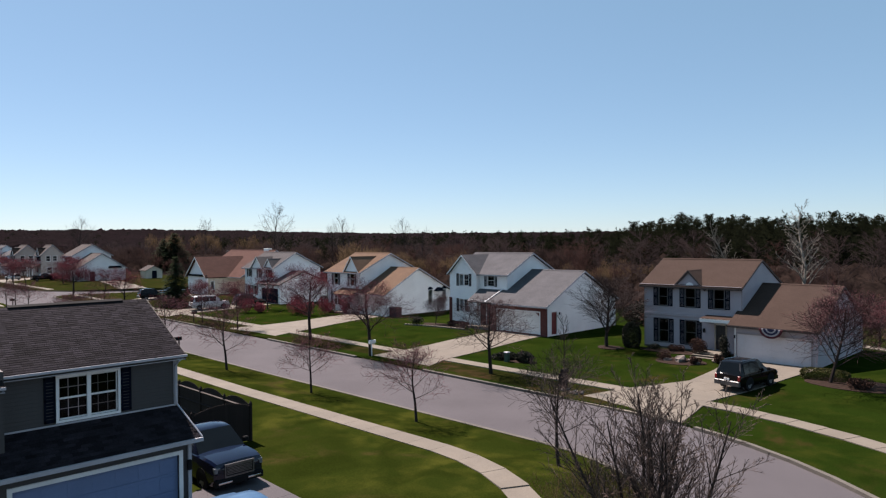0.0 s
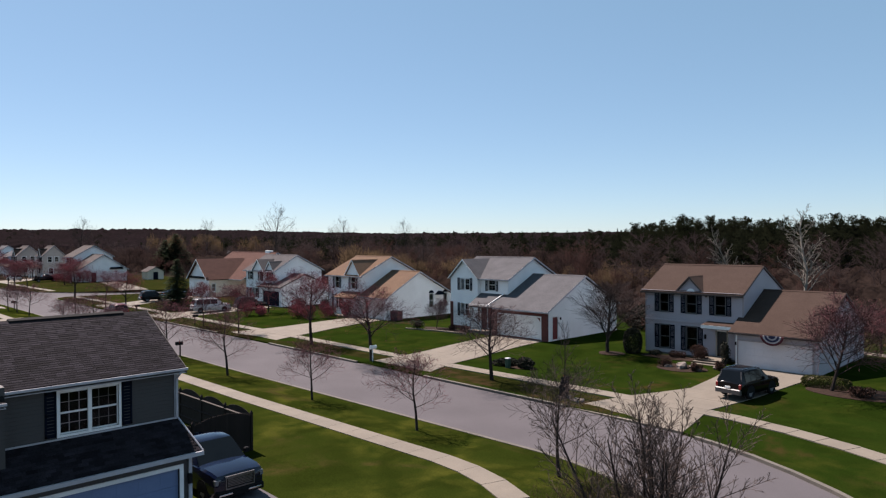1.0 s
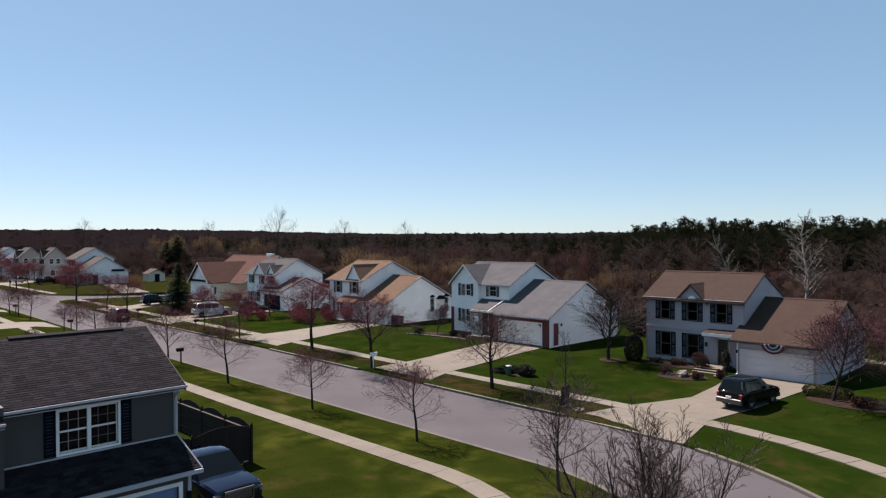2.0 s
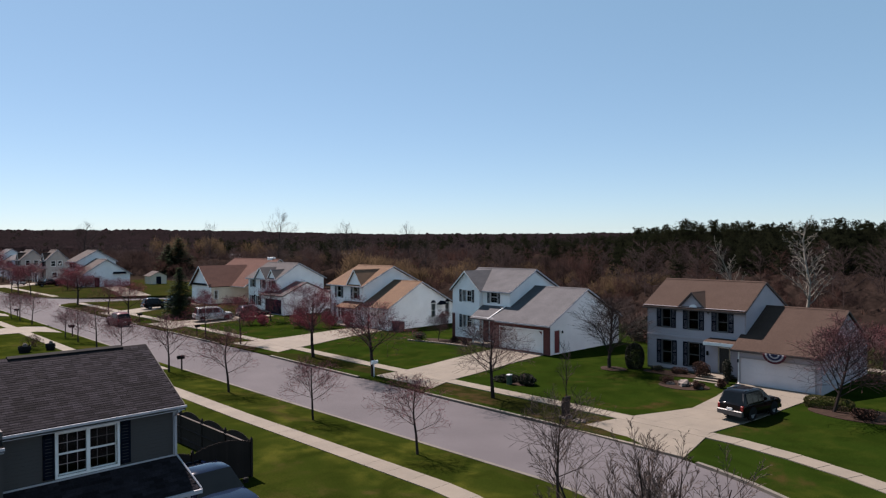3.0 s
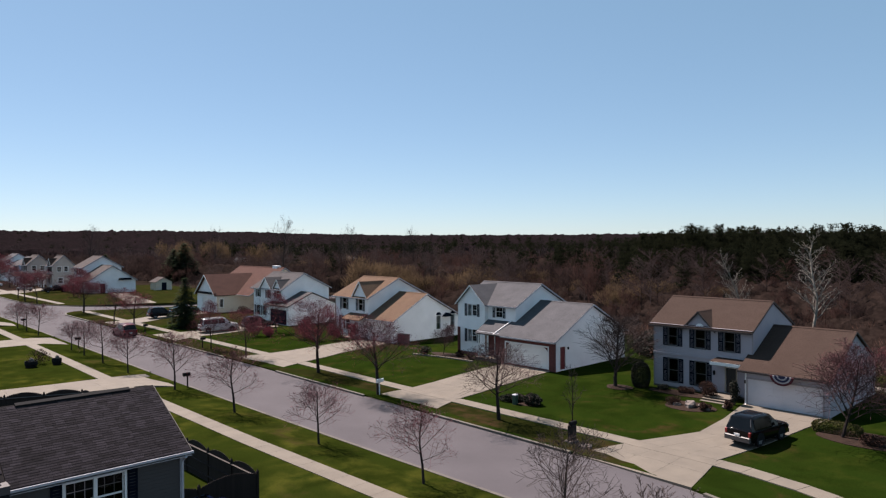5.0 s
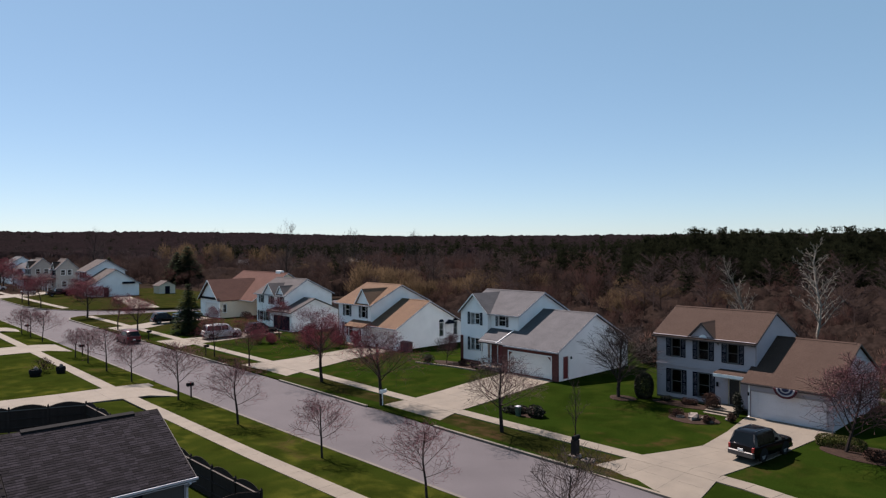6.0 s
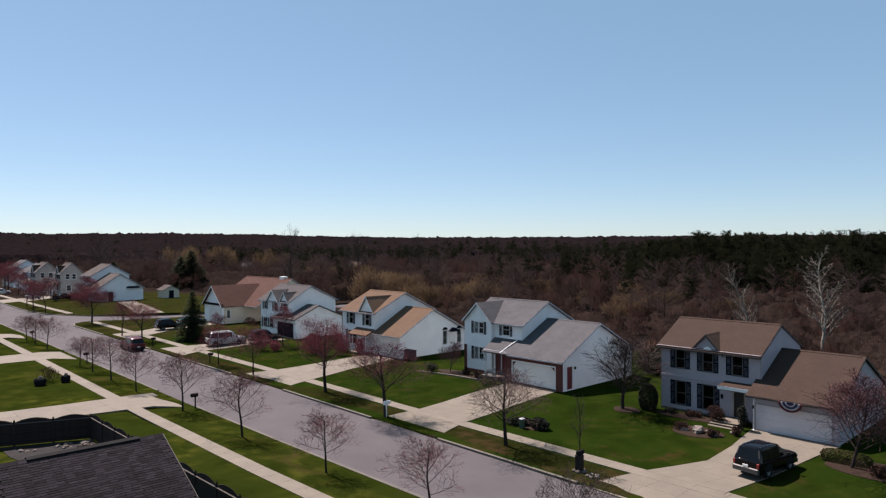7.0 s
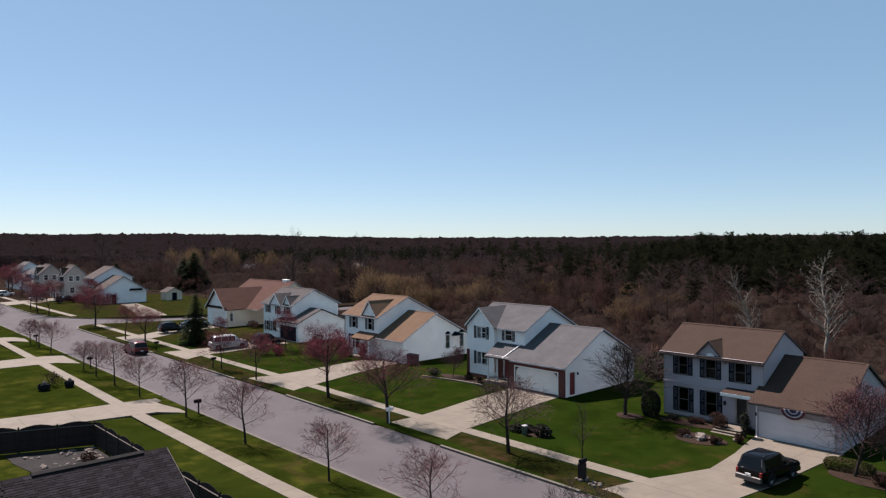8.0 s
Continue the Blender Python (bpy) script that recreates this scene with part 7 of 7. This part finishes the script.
bed(-22.6, 45.4, 1.8, 1.3, "brown mulched round bed in the lawn", 1)
bed(-25.0, 48.7, 2.6, 0.9, "brown mulched bed under the windows", 2)
bed(-11.5, 45.0, 2.6, 1.6, "brown mulched bed around the garden tree", 3)
bed(-32.0, 38.7, 1.3, 0.8, "dark mulched bed beside the footpath", 4)
bed(-49.5, 48.3, 3.0, 1.1, "brown mulched bed in front of the bay", 5)
bed(-29.4, 47.3, 1.1, 0.9, "mulched ring around the tree", 6)
for i, (x, y, s) in enumerate(((-22.4, 45.2, 0.55), (-21.7, 45.6, 0.4), (-23.4, 45.1, 0.3), (-22.9, 45.9, 0.35), (-21.2, 45.2, 0.25), (-20.6, 46.6, 0.25))):
    stone(x, y, s, 700 + i)

shrub("bush", -23.6, 45.3, 0.55, 0.5, 0.4, DRY_SHRUB, "low brown dry bush in the round bed", 1, 0.035, 2600)
shrub("bush", -21.3, 45.1, 0.4, 0.4, 0.35, DRY_SHRUB, "low brown dry bush in the round bed", 2, 0.035, 2200)
shrub("bush", -22.7, 48.5, 0.8, 0.6, 0.8, DRY_SHRUB, "reddish brown bush beside the steps", 3, 0.035, 4500)
shrub("bush", -24.6, 48.8, 0.7, 0.45, 0.35, DRY_SHRUB, "low dry bush under the windows", 4, 0.035, 2400)
shrub("bush", -26.4, 48.8, 0.6, 0.4, 0.3, SHRUB, "low evergreen bush under the windows", 5)
shrub("bush", -20.5, 48.0, 0.4, 0.4, 1.2, SHRUB, "narrow dark evergreen by the front door", 6, count=1500)
shrub("bush", -20.2, 46.4, 0.4, 0.35, 0.4, DRY_SHRUB, "small dry bush beside the path", 7)
shrub("bush", -28.3, 48.7, 0.72, 0.72, 1.12, SHRUB, "tall rounded dark evergreen shrub at the house corner", 30, 0.045, 9000, boxy=2.3)
shrub("hedge", -13.2, 45.4, 1.35, 0.55, 0.38, HEDGE, "trimmed yellow-green hedge beside the driveway", 8, 0.035, 9000, boxy=4)
shrub("bush", -11.0, 44.2, 0.8, 0.6, 0.45, DRY_SHRUB, "low brown bush under the garden tree", 9, 0.035, 3000)
shrub("bush", -32.9, 38.4, 1.0, 0.6, 0.36, SHRUB, "low dark evergreen bush around the utility box", 10, count=5500)
shrub("bush", -31.1, 38.7, 1.0, 0.65, 0.45, SHRUB, "low dark evergreen bush beside the utility box", 11, count=5500)
shrub("bush", -52.2, 46.9, 0.9, 0.7, 0.6, SHRUB, "dark evergreen bush in the front lawn", 12, count=1400)
shrub("bush", -48.5, 48.3, 0.6, 0.4, 0.4, DRY_SHRUB, "reddish dry bush under the bay", 13)
shrub("bush", -46.9, 48.2, 0.6, 0.4, 0.45, DRY_SHRUB, "reddish dry bush under the bay", 14)
shrub("bush", -72.0, 48.6, 1.2, 0.7, 1.2, DRY_SHRUB, "dark red dry bush by the entrance", 15, count=2200)
shrub("bush", -69.5, 48.0, 0.9, 0.7, 0.9, DRY_SHRUB, "dark red dry bush by the entrance", 16, count=1600)
shrub("bush", -75.9, 16.8, 1.1, 1.0, 1.0, DRY_SHRUB, "brown leafless bush on the near lawn", 17, 0.04, count=1500)
shrub("bush", -104.5, 53.0, 2.4, 0.9, 0.8, DRY_SHRUB, "long dry hedge beside the cream wall", 18, count=2400)
shrub("bush", -80.5, 50.5, 1.0, 0.8, 1.0, DRY_SHRUB, "dark red bush beside the garage", 19, count=1600)


def mailbox(x, y, turn, label, body=None, post=None, thick=0.05):
    m = thing("mailbox", x, y, land(x, y), turn, label, "mailbox", "mailboxes at the kerb")
    part("post", Shape().soft_box(-thick, -thick, -0.1, thick, thick, 1.15 if thick < 0.1 else 1.0, 0.01), post or DARK_BARK, m)
    part("arm", Shape().box(-0.04, -0.35, 0.96, 0.04, 0.25, 1.03), post or DARK_BARK, m)
    pr = [(-0.1, 1.035), (0.1, 1.035), (0.1, 1.17)] + [(0.1 * math.cos(math.pi * i / 6), 1.17 + 0.1 * math.sin(math.pi * i / 6)) for i in range(1, 6)] + [(-0.1, 1.17)]
    part("box", Shape().prism(pr, "y", -0.38, 0.22), body or PLASTIC, m)
    part("flag", Shape().box(0.102, -0.1, 1.14, 0.115, -0.06, 1.34), LAMP_RED, m)
    return m


mailbox(-55.6, 23.2, 0, "black mailbox on a dark post at the kerb", PLASTIC)
mailbox(-24.0, 33.4, 180, "dark mailbox on a broad dark post at the kerb", None, FENCE, 0.19)
mailbox(-42.2, 33.0, 180, "pale mailbox on a white post at the kerb", TRIM, TRIM)
mailbox(-85.9, 23.0, 0, "black mailbox on a dark post at the kerb")
mailbox(-75.4, 33.2, 180, "dark mailbox on a post at the kerb")
mailbox(-113.5, 23.1, 0, "black mailbox at the far kerb")
mailbox(-93.5, 33.2, 180, "dark mailbox on a post at the far kerb")


def bin_thing(x, y, label):
    b = thing("utility_box", x, y, land(x, y), 0, label, "utility box")
    part("body", Shape().soft_box(-0.16, -0.16, -0.05, 0.16, 0.16, 0.66, 0.03), GREEN_METAL, b)
    part("lid", Shape().soft_box(-0.18, -0.18, 0.665, 0.18, 0.18, 0.74, 0.03), GREY_TRIM, b)


bin_thing(-32.3, 37.9, "green utility pedestal with a pale cap in the bed")


def culvert(x, y):
    b = thing("post_stones", x, y, land(x, y), 0, "pale stone base around the mailbox post", "stones")
    for k in range(5):
        a = 1.25 * k
        part("stone", Shape().ball(0.3 * math.cos(a), 0.3 * math.sin(a), 0.04, 0.16, 0.13, 0.1, k, 0.2, 5, 7), ROCK, b)


culvert(-24.0, 33.4)
culvert(-22.9, 33.2)


def bunting(x, y, z):
    """A pleated half-round fan in rings of red, white and blue."""
    b = thing("bunting", x, y, z, 0, "red white and blue pleated fan bunting under the garage eave", "flag")
    for r0, r1, mat in ((0.0, 0.24, CLOTH_BLUE), (0.24, 0.34, CLOTH_WHITE), (0.34, 0.5, CLOTH_BLUE), (0.5, 0.61, CLOTH_WHITE), (0.61, 0.78, CLOTH_RED)):
        n = 28
        v, f = [], []
        for i in range(n + 1):
            a = math.pi + math.pi * i / n
            for q in (r0, r1):
                v.append((1.0 * q * math.cos(a), -0.03 * (i % 2) * q - 0.012, 0.85 * q * math.sin(a)))
        f = [(2 * i, 2 * i + 1, 2 * i + 3, 2 * i + 2) for i in range(n)]
        v += [(p[0], p[1] + 0.012, p[2]) for p in v]
        k = 2 * (n + 1)
        f += [tuple(j + k for j in reversed(q)) for q in f]
        part("cloth_ring", raw(Shape().add(v, f), "cloth_ring", mat), mat, b)
    return b


bunting(-17.35, 48.1, 2.96)


def shed(x, y, label):
    s = thing("shed", x, y, land(x, y), 0, label, "shed")
    part("body", Shape().box(-2, -2, -0.2, 2, 2, 2.1), CREAM_SIDING, s)
    part("roof", Shape().prism([(-2.3, 2.0), (-2.0, 2.15), (0, 3.1), (2.0, 2.15), (2.3, 2.0), (0, 3.25)], "x", -2.3, 2.3), ROOF_TAUPE, s)
    part("gable", Shape().prism([(-2, 2.1), (2, 2.1), (0, 3.05)], "x", -1.99, 1.99), CREAM_SIDING, s)
    part("door", Shape().box(2.0, -0.6, 0, 2.05, 0.6, 1.9), SHUTTER, s)


shed(-176, 66.5, "small cream garden shed behind the far house")
shed(-128, 72.0, "small cream garden shed among the trees")
bin_label = "wheeled dark refuse bin by the drive"


def tub(x, y, wide, label):
    """A dark half-barrel with a mound of pale stones."""
    b = thing("planter_tub", x, y, land(x, y), 0, label, "planter", "tubs on the near lawn")
    n = 14
    prof = [(0.80, 0.0), (1.0, 0.35), (0.96, 0.62), (0.88, 0.62), (0.86, 0.52)]
    v = [(wide * p * math.cos(2 * math.pi * k / n), wide * p * math.sin(2 * math.pi * k / n), z) for p, z in prof for k in range(n)]
    f = [(i * n + k, i * n + (k + 1) % n, (i + 1) * n + (k + 1) % n, (i + 1) * n + k) for i in range(4) for k in range(n)]
    f += [tuple(range(n - 1, -1, -1)), tuple(range(4 * n, 5 * n))]
    part("tub", Shape().add(v, f), PLASTIC, b)
    for k in range(2):
        part("stone", Shape().ball(wide * (0.4 - 0.8 * k), 0.05, 0.66, wide * 0.36, wide * 0.34, 0.24, 60 + k, 0.15), ROCK, b, "pale rounded stone")


tub(-74.1, 15.7, 0.56, "dark round planter tub with pale stones on the near lawn")
tub(-74.1, 17.9, 0.44, "small dark planter tub with pale stones on the near lawn")


def storage_box(x, y, label):
    b = thing("storage_box", x, y, land(x, y), 0, label, "box")
    part("body", Shape().soft_box(-0.8, -0.4, -0.02, 0.8, 0.4, 0.98, 0.03), MAROON, b)
    part("lid", Shape().prism([(-0.45, 0.99), (0.45, 0.99), (0.45, 1.05), (0.0, 1.14), (-0.45, 1.05)], "x", -0.84, 0.84), MAROON, b)
    part("hasp", Shape().box(-0.05, -0.43, 0.86, 0.05, -0.405, 1.0), PLASTIC, b)


storage_box(-60.0, 50.4, "dark maroon lidded storage box beside the garage")


def edging(x0, y0, x1, y1, n):
    e = thing("bed_edging", 0, 0, 0, 0, "row of pale edging stones along the bed", "edging")
    for k in range(n):
        t = (k + 0.5) / n
        x, y = x0 + (x1 - x0) * t, y0 + (y1 - y0) * t + 0.25 * math.sin(3 * t)
        part("edging_stone", Shape().soft_box(x - 0.17, y - 0.09, land(x, y) - 0.05, x + 0.17, y + 0.09, land(x, y) + 0.13, 0.02), CONCRETE, e)


edging(-53.3, 46.1, -45.6, 47.2, 21)

for i in range(11):
    x, y = (-187.5 + 2.3 * i, 46.6) if i < 6 else (-172.6, 46.8 + 1.15 * (i - 6))
    shrub("burgundy_hedge", x, y, 1.5, 1.1, 1.3 if i < 6 else 1.9, RED_BUD, "low burgundy hedge shrub in front of the far house", 700 + i, 0.08, 800, group="burgundy hedge")

for i in range(16):
    r = random.Random(900 + i)
    shrub("bush", r.uniform(-37.0, -27.5), r.uniform(59.0, 66.0), r.uniform(1.2, 2.0), r.uniform(1.0, 1.6), r.uniform(1.0, 1.7), DRY_SHRUB if i % 3 else SHRUB,
          "overgrown dark bush behind the houses", 900 + i, 0.10, 900, group="overgrown bushes behind the houses")

for i, (x, y, w, h) in enumerate(((-71.0, 44.2, 1.5, 1.3), (-69.0, 44.4, 1.3, 1.2), (-67.6, 46.2, 1.2, 1.3), (-72.6, 45.4, 1.4, 1.5), (-78.6, 41.6, 1.6, 1.3), (-77.0, 42.4, 1.3, 1.0), (-66.6, 48.2, 0.8, 1.3))):
    shrub("bush", x, y, w, w * 0.85, h, RED_BUD, "dense burgundy bush in a front garden", 950 + i, 0.045, 3200, group="burgundy bushes")

shrub("bush", -47.2, 12.7, 0.9, 0.6, 0.4, DRY_SHRUB, "low rusty brown plant among the garden rocks", 980, 0.05, 900)
shrub("bush", -45.4, 12.9, 0.7, 0.5, 0.35, DRY_SHRUB, "low rusty brown plant among the garden rocks", 981, 0.05, 700)

# ---- pavement slabs ----
def walk_line(line, width, name, label, top, step=1.5, gap=0.003, x_from=-1e9, drives=()):
    """A footpath laid in slabs along a line, each slab an object of its own."""
    pave = thing(name, 0, 0, 0, 0, label, "pavement", kind="structure")
    dense = []
    for (ax, ay), (bx, by) in zip(line, line[1:]):
        k = max(1, round(math.hypot(bx - ax, by - ay) / step))
        dense += [(ax + (bx - ax) * i / k, ay + (by - ay) * i / k) for i in range(k)]
    dense.append(line[-1])
    a, b = offset(dense, -width / 2), offset(dense, width / 2)
    shared = {}
    for i in range(len(dense) - 1):
        cx, cy = (dense[i][0] + dense[i + 1][0]) / 2, (dense[i][1] + dense[i + 1][1]) / 2
        g = Vector((dense[i + 1][0] - dense[i][0], dense[i + 1][1] - dense[i][1])).normalized() * gap
        q = [(a[i][0] + g.x, a[i][1] + g.y), (a[i + 1][0] - g.x, a[i + 1][1] - g.y), (b[i + 1][0] - g.x, b[i + 1][1] - g.y), (b[i][0] + g.x, b[i][1] + g.y)]
        local = [(round(p[0] - cx, 3), round(p[1] - cy, 3)) for p in q]
        key = tuple(local)
        if key not in shared:
            c = 0.004
            m = [(p[0] * (1 - c / 0.7), p[1] * (1 - c / 0.7)) for p in local]
            v = [(*p, -0.08) for p in local] + [(*p, -0.012) for p in local] + [(*p, 0.0) for p in m]
            f = [(8, 9, 10, 11)] + [(k, (k + 1) % 4, 4 + (k + 1) % 4, 4 + k) for k in range(4)] + [(4 + k, 4 + (k + 1) % 4, 8 + (k + 1) % 4, 8 + k) for k in range(4)]
            shared[key] = Shape().add(v, f).mesh("slab", CONCRETE)
        ob = new("slab", shared[key])
        ob.parent = pave
        ob.location = (cx, cy, land(cx, cy) + top)
    return pave


def arc_line(cx, cy, r, a0, a1):
    return arc(cx, cy, r, a0, a1, 10)


walk_line([(-150, 19.2), (-90, 19.2), (-56, 19.05), (-37, 19.2), (-28, 19.45), (-20.5, 19.65)] + arc_line(-20.5, 8.3, 11.35, 90, 0)[1:] + [(-9.15, -20)], 1.1, "pavement", "pale concrete footpath along the near lawns", 0.035)
walk_line([(-131.5, 36.25), (-60, 36.05), (-44, 35.75), (-17.5, 35.7)] + arc_line(-17.5, 11.45, 24.25, 90, 20)[1:], 1.15, "pavement", "pale concrete footpath along the far lawns", 0.035)
walk_line([(-300, 37.2), (-167, 37.2), (-151, 37.4)], 1.3, "pavement", "pale concrete footpath beyond the crossing", 0.035, 3.0)


def driveway(name, outline, rows, cols, label, lift=0.045, mat=None):
    """Concrete laid in big slabs between a left and a right edge (lists of points from street to house)."""
    drive = thing(name, 0, 0, 0, 0, label, "driveway", kind="structure")
    left, right = outline

    def at(line, t):
        k = t * (len(line) - 1)
        i = min(int(k), len(line) - 2)
        return Vector(line[i]).lerp(Vector(line[i + 1]), k - i)
    n = (len(left) - 1) * rows
    for j in range(n):
        for i in range(cols):
            quad = []
            for (ii, jj) in ((i, j), (i + 1, j), (i + 1, j + 1), (i, j + 1)):
                p = at(left, jj / n).lerp(at(right, jj / n), ii / cols)
                quad.append(p)
            mid = sum(quad, Vector((0, 0))) / 4
            quad = [p + (mid - p).normalized() * 0.007 for p in quad]

            def up(p):
                road_side = min(abs(p.y - 23.5), abs(p.y - 32.2)) if p.x < -8 else abs(p.x + 6.5)
                return land(p.x, p.y) + lift - 0.13 * (1 - ramp(road_side, 0.0, 1.2))
            v = [(*p, up(p)) for p in quad] + [(*p, up(p) - 0.12) for p in quad]
            f = [(0, 1, 2, 3), (0, 4, 5, 1), (1, 5, 6, 2), (2, 6, 7, 3), (3, 7, 4, 0)]
            part("slab", Shape().add(v, f), mat or CONCRETE, drive)
    return drive


driveway("driveway", ([(-22.7, 31.85), (-21.2, 36.1), (-19.4, 40.3), (-19.5, 44.0), (-20.1, 48.6)], [(-15.5, 31.35), (-16.3, 36.0), (-15.5, 40.5), (-14.9, 45.0), (-14.4, 48.6)]), 2, 3, "wide pale concrete driveway with a parked car")
driveway("patio", ([(-16.2, 60.6), (-7.5, 58.4)], [(-16.0, 61.9), (-7.3, 59.8)]), 1, 4, "pale concrete path behind the garage")
driveway("driveway", ([(-42.5, 32.1), (-41.9, 36.0), (-42.5, 42.0), (-42.8, 48.7)], [(-35.4, 32.05), (-36.4, 36.0), (-36.9, 42.0), (-37.3, 48.7)]), 2, 2, "pale concrete driveway up to the brick garage")
driveway("driveway", ([(-67.4, 32.45), (-66.0, 36.0), (-65.8, 42.0), (-65.6, 49.5)], [(-57.8, 32.45), (-58.6, 36.0), (-60.0, 42.0), (-61.0, 49.5)]), 2, 2, "pale concrete driveway with weathered slabs")
driveway("driveway", ([(-91.8, 32.45), (-90.4, 36.0), (-89.6, 42.0), (-89.3, 48.3)], [(-83.2, 32.45), (-84.6, 36.0), (-84.4, 42.0), (-84.4, 48.3)]), 2, 2, "pale concrete driveway with parked vehicles")
driveway("driveway", ([(-111.8, 32.45), (-110.8, 36.0), (-113.6, 42.0), (-114.2, 49.2)], [(-103.3, 32.45), (-105.0, 36.0), (-108.6, 42.0), (-109.0, 49.2)]), 2, 2, "pale concrete driveway down the street")
driveway("driveway", ([(-137.9, 45.8), (-153.4, 49.2), (-172.0, 52.6)], [(-136.2, 50.6), (-150.8, 53.2), (-171.6, 56.2)]), 3, 2, "pale concrete driveway beyond the crossing")
driveway("driveway", ([(-203.5, 33.0), (-204.0, 40.0), (-205.0, 46.5)], [(-192.5, 33.0), (-193.5, 40.0), (-198.0, 46.5)]), 2, 2, "pale concrete driveway of a far house with a silver car")
driveway("driveway", ([(-56.2, 23.5), (-57.6, 20.5), (-58.5, 15.0), (-60.0, 8.0), (-62, 0.0)], [(-64.4, 23.5), (-63.2, 20.5), (-63.5, 15.0), (-64.5, 8.0), (-67, 0.0)]), 2, 2, "pale concrete driveway beside the fenced yard")
driveway("driveway", ([(-89.7, 23.65), (-90.6, 20.5), (-90.8, 15.0), (-91.0, 0.0)], [(-98.3, 23.65), (-97.2, 20.5), (-97.0, 15.0), (-97.0, 0.0)]), 2, 2, "pale concrete driveway across the near lawns")
driveway("driveway", ([(-115.2, 23.65), (-116.2, 20.5), (-116.4, 5.0)], [(-122.8, 23.65), (-121.8, 20.5), (-121.6, 5.0)]), 2, 2, "pale concrete driveway further along the near lawns")
driveway("driveway", ([(-6.7, 12.6), (-10.0, 12.4), (-15, 12.3), (-20.2, 12.3), (-27.2, 12.4)], [(-6.7, 2.0), (-10.0, 2.8), (-15, 3.2), (-20.2, 3.4), (-20.6, 9.3)]), 1, 3, "grey driveway in front of the corner garage", 0.03, ASPHALT)


# ---- shingles on the corner house ----
def lay_shingles(house):
    """Courses of tabs on the front slope; the upper courses over the right-hand room are objects of their own, the rest one part."""
    L, R, e, yr, ze, zr = -2.45, 2.43, 0.3, 2.92, 5.33, 6.74
    s = (zr - ze) / yr
    run = math.hypot(1, s)
    tilt = math.degrees(math.atan(s))
    expo, wide, n = 0.108, 0.27, 0
    tabs = []
    for k in range(4):
        r = random.Random(k)
        w = wide / 2 - 0.004
        cut = r.uniform(-0.012, 0.012)
        v = [(-w, 0, 0.002), (w, 0, 0.002), (w, 0.17, -0.002), (-w, 0.17, -0.002), (-w, cut, 0.016), (w, cut, 0.016), (w, 0.17, 0.003), (-w, 0.17, 0.003)]
        tabs.append(Shape().add(v, [(4, 5, 6, 7), (0, 1, 5, 4), (1, 2, 6, 5), (3, 0, 4, 7)]).mesh("shingle", SHINGLE_TAB))
    rest = Shape()
    rows = int(((yr + e) * run - 0.17) / expo)
    rnd = random.Random(9)
    for j in range(rows, -1, -1):
        y = -e + (j * expo) / run
        z = ze + s * y
        x = L - 0.02 + wide / 2 + (0.0, 0.155, 0.08)[j % 3] - (0.155 if j % 3 else 0)
        while x < R - 0.02:
            m = Matrix.Translation((x, y, z + 0.004)) @ Matrix.Rotation(radians(tilt), 4, "X")
            if n < 300 and x + wide / 2 < R and x - wide / 2 > L - 0.1:
                ob = new("shingle", tabs[rnd.randrange(4)])
                ob.parent = house
                ob.matrix_basis = m
                n += 1
            else:
                w0, w1 = max(-wide / 2 + 0.004, L - 0.02 - x), min(wide / 2 - 0.004, R - x)
                if w1 - w0 > 0.03:
                    q = [(w0, 0, 0.002), (w1, 0, 0.002), (w1, 0.17, -0.002), (w0, 0.17, -0.002), (w0, 0, 0.016), (w1, 0, 0.016), (w1, 0.17, 0.003), (w0, 0.17, 0.003)]
                    rest.add([m @ Vector(p) for p in q], [(4, 5, 6, 7), (0, 1, 5, 4), (1, 2, 6, 5), (3, 0, 4, 7)])
            x += wide
        x = L - 0.05 - wide / 2 - (0.0, 0.155, 0.08)[j % 3]
        while x > L - 6.5:
            m = Matrix.Translation((x, y, z + 0.004)) @ Matrix.Rotation(radians(tilt), 4, "X")
            w = wide / 2 - 0.004
            q = [(-w, 0, 0.002), (w, 0, 0.002), (w, 0.17, -0.002), (-w, 0.17, -0.002), (-w, 0, 0.016), (w, 0, 0.016), (w, 0.17, 0.003), (-w, 0.17, 0.003)]
            rest.add([m @ Vector(p) for p in q], [(4, 5, 6, 7), (0, 1, 5, 4), (1, 2, 6, 5), (3, 0, 4, 7)])
            x -= wide
    # the skirt roof
    zt, zb, y0 = 3.56, 2.70, -1.02
    ss = (zt - zb) / -y0
    t2 = math.atan(ss)
    rn = math.hypot(1, ss)
    for j in range(int(-y0 * rn / expo)):
        y = y0 + j * expo / rn
        edge = R - 0.16 + 0.34 * (1 - (y - y0) / -y0)
        x = L - 1.2 + wide / 2 + (0.155 if j % 2 else 0)
        while x + wide / 2 < edge + 0.1:
            m = Matrix.Translation((x, y, zb + ss * (y - y0) + 0.004)) @ Matrix.Rotation(t2, 4, "X")
            w0, w1 = -wide / 2 + 0.004, min(wide / 2 - 0.004, edge - x)
            q = [(w0, 0, 0.002), (w1, 0, 0.002), (w1, 0.17, -0.002), (w0, 0.17, -0.002), (w0, 0, 0.016), (w1, 0, 0.016), (w1, 0.17, 0.003), (w0, 0.17, 0.003)]
            rest.add([m @ Vector(p) for p in q], [(4, 5, 6, 7), (0, 1, 5, 4), (1, 2, 6, 5), (3, 0, 4, 7)])
            x += wide
    tagged(part("shingle_course", raw(rest, "shingle_course", SHINGLE_TAB), SHINGLE_TAB, house), kind="stuff")


lay_shingles(CORNER)
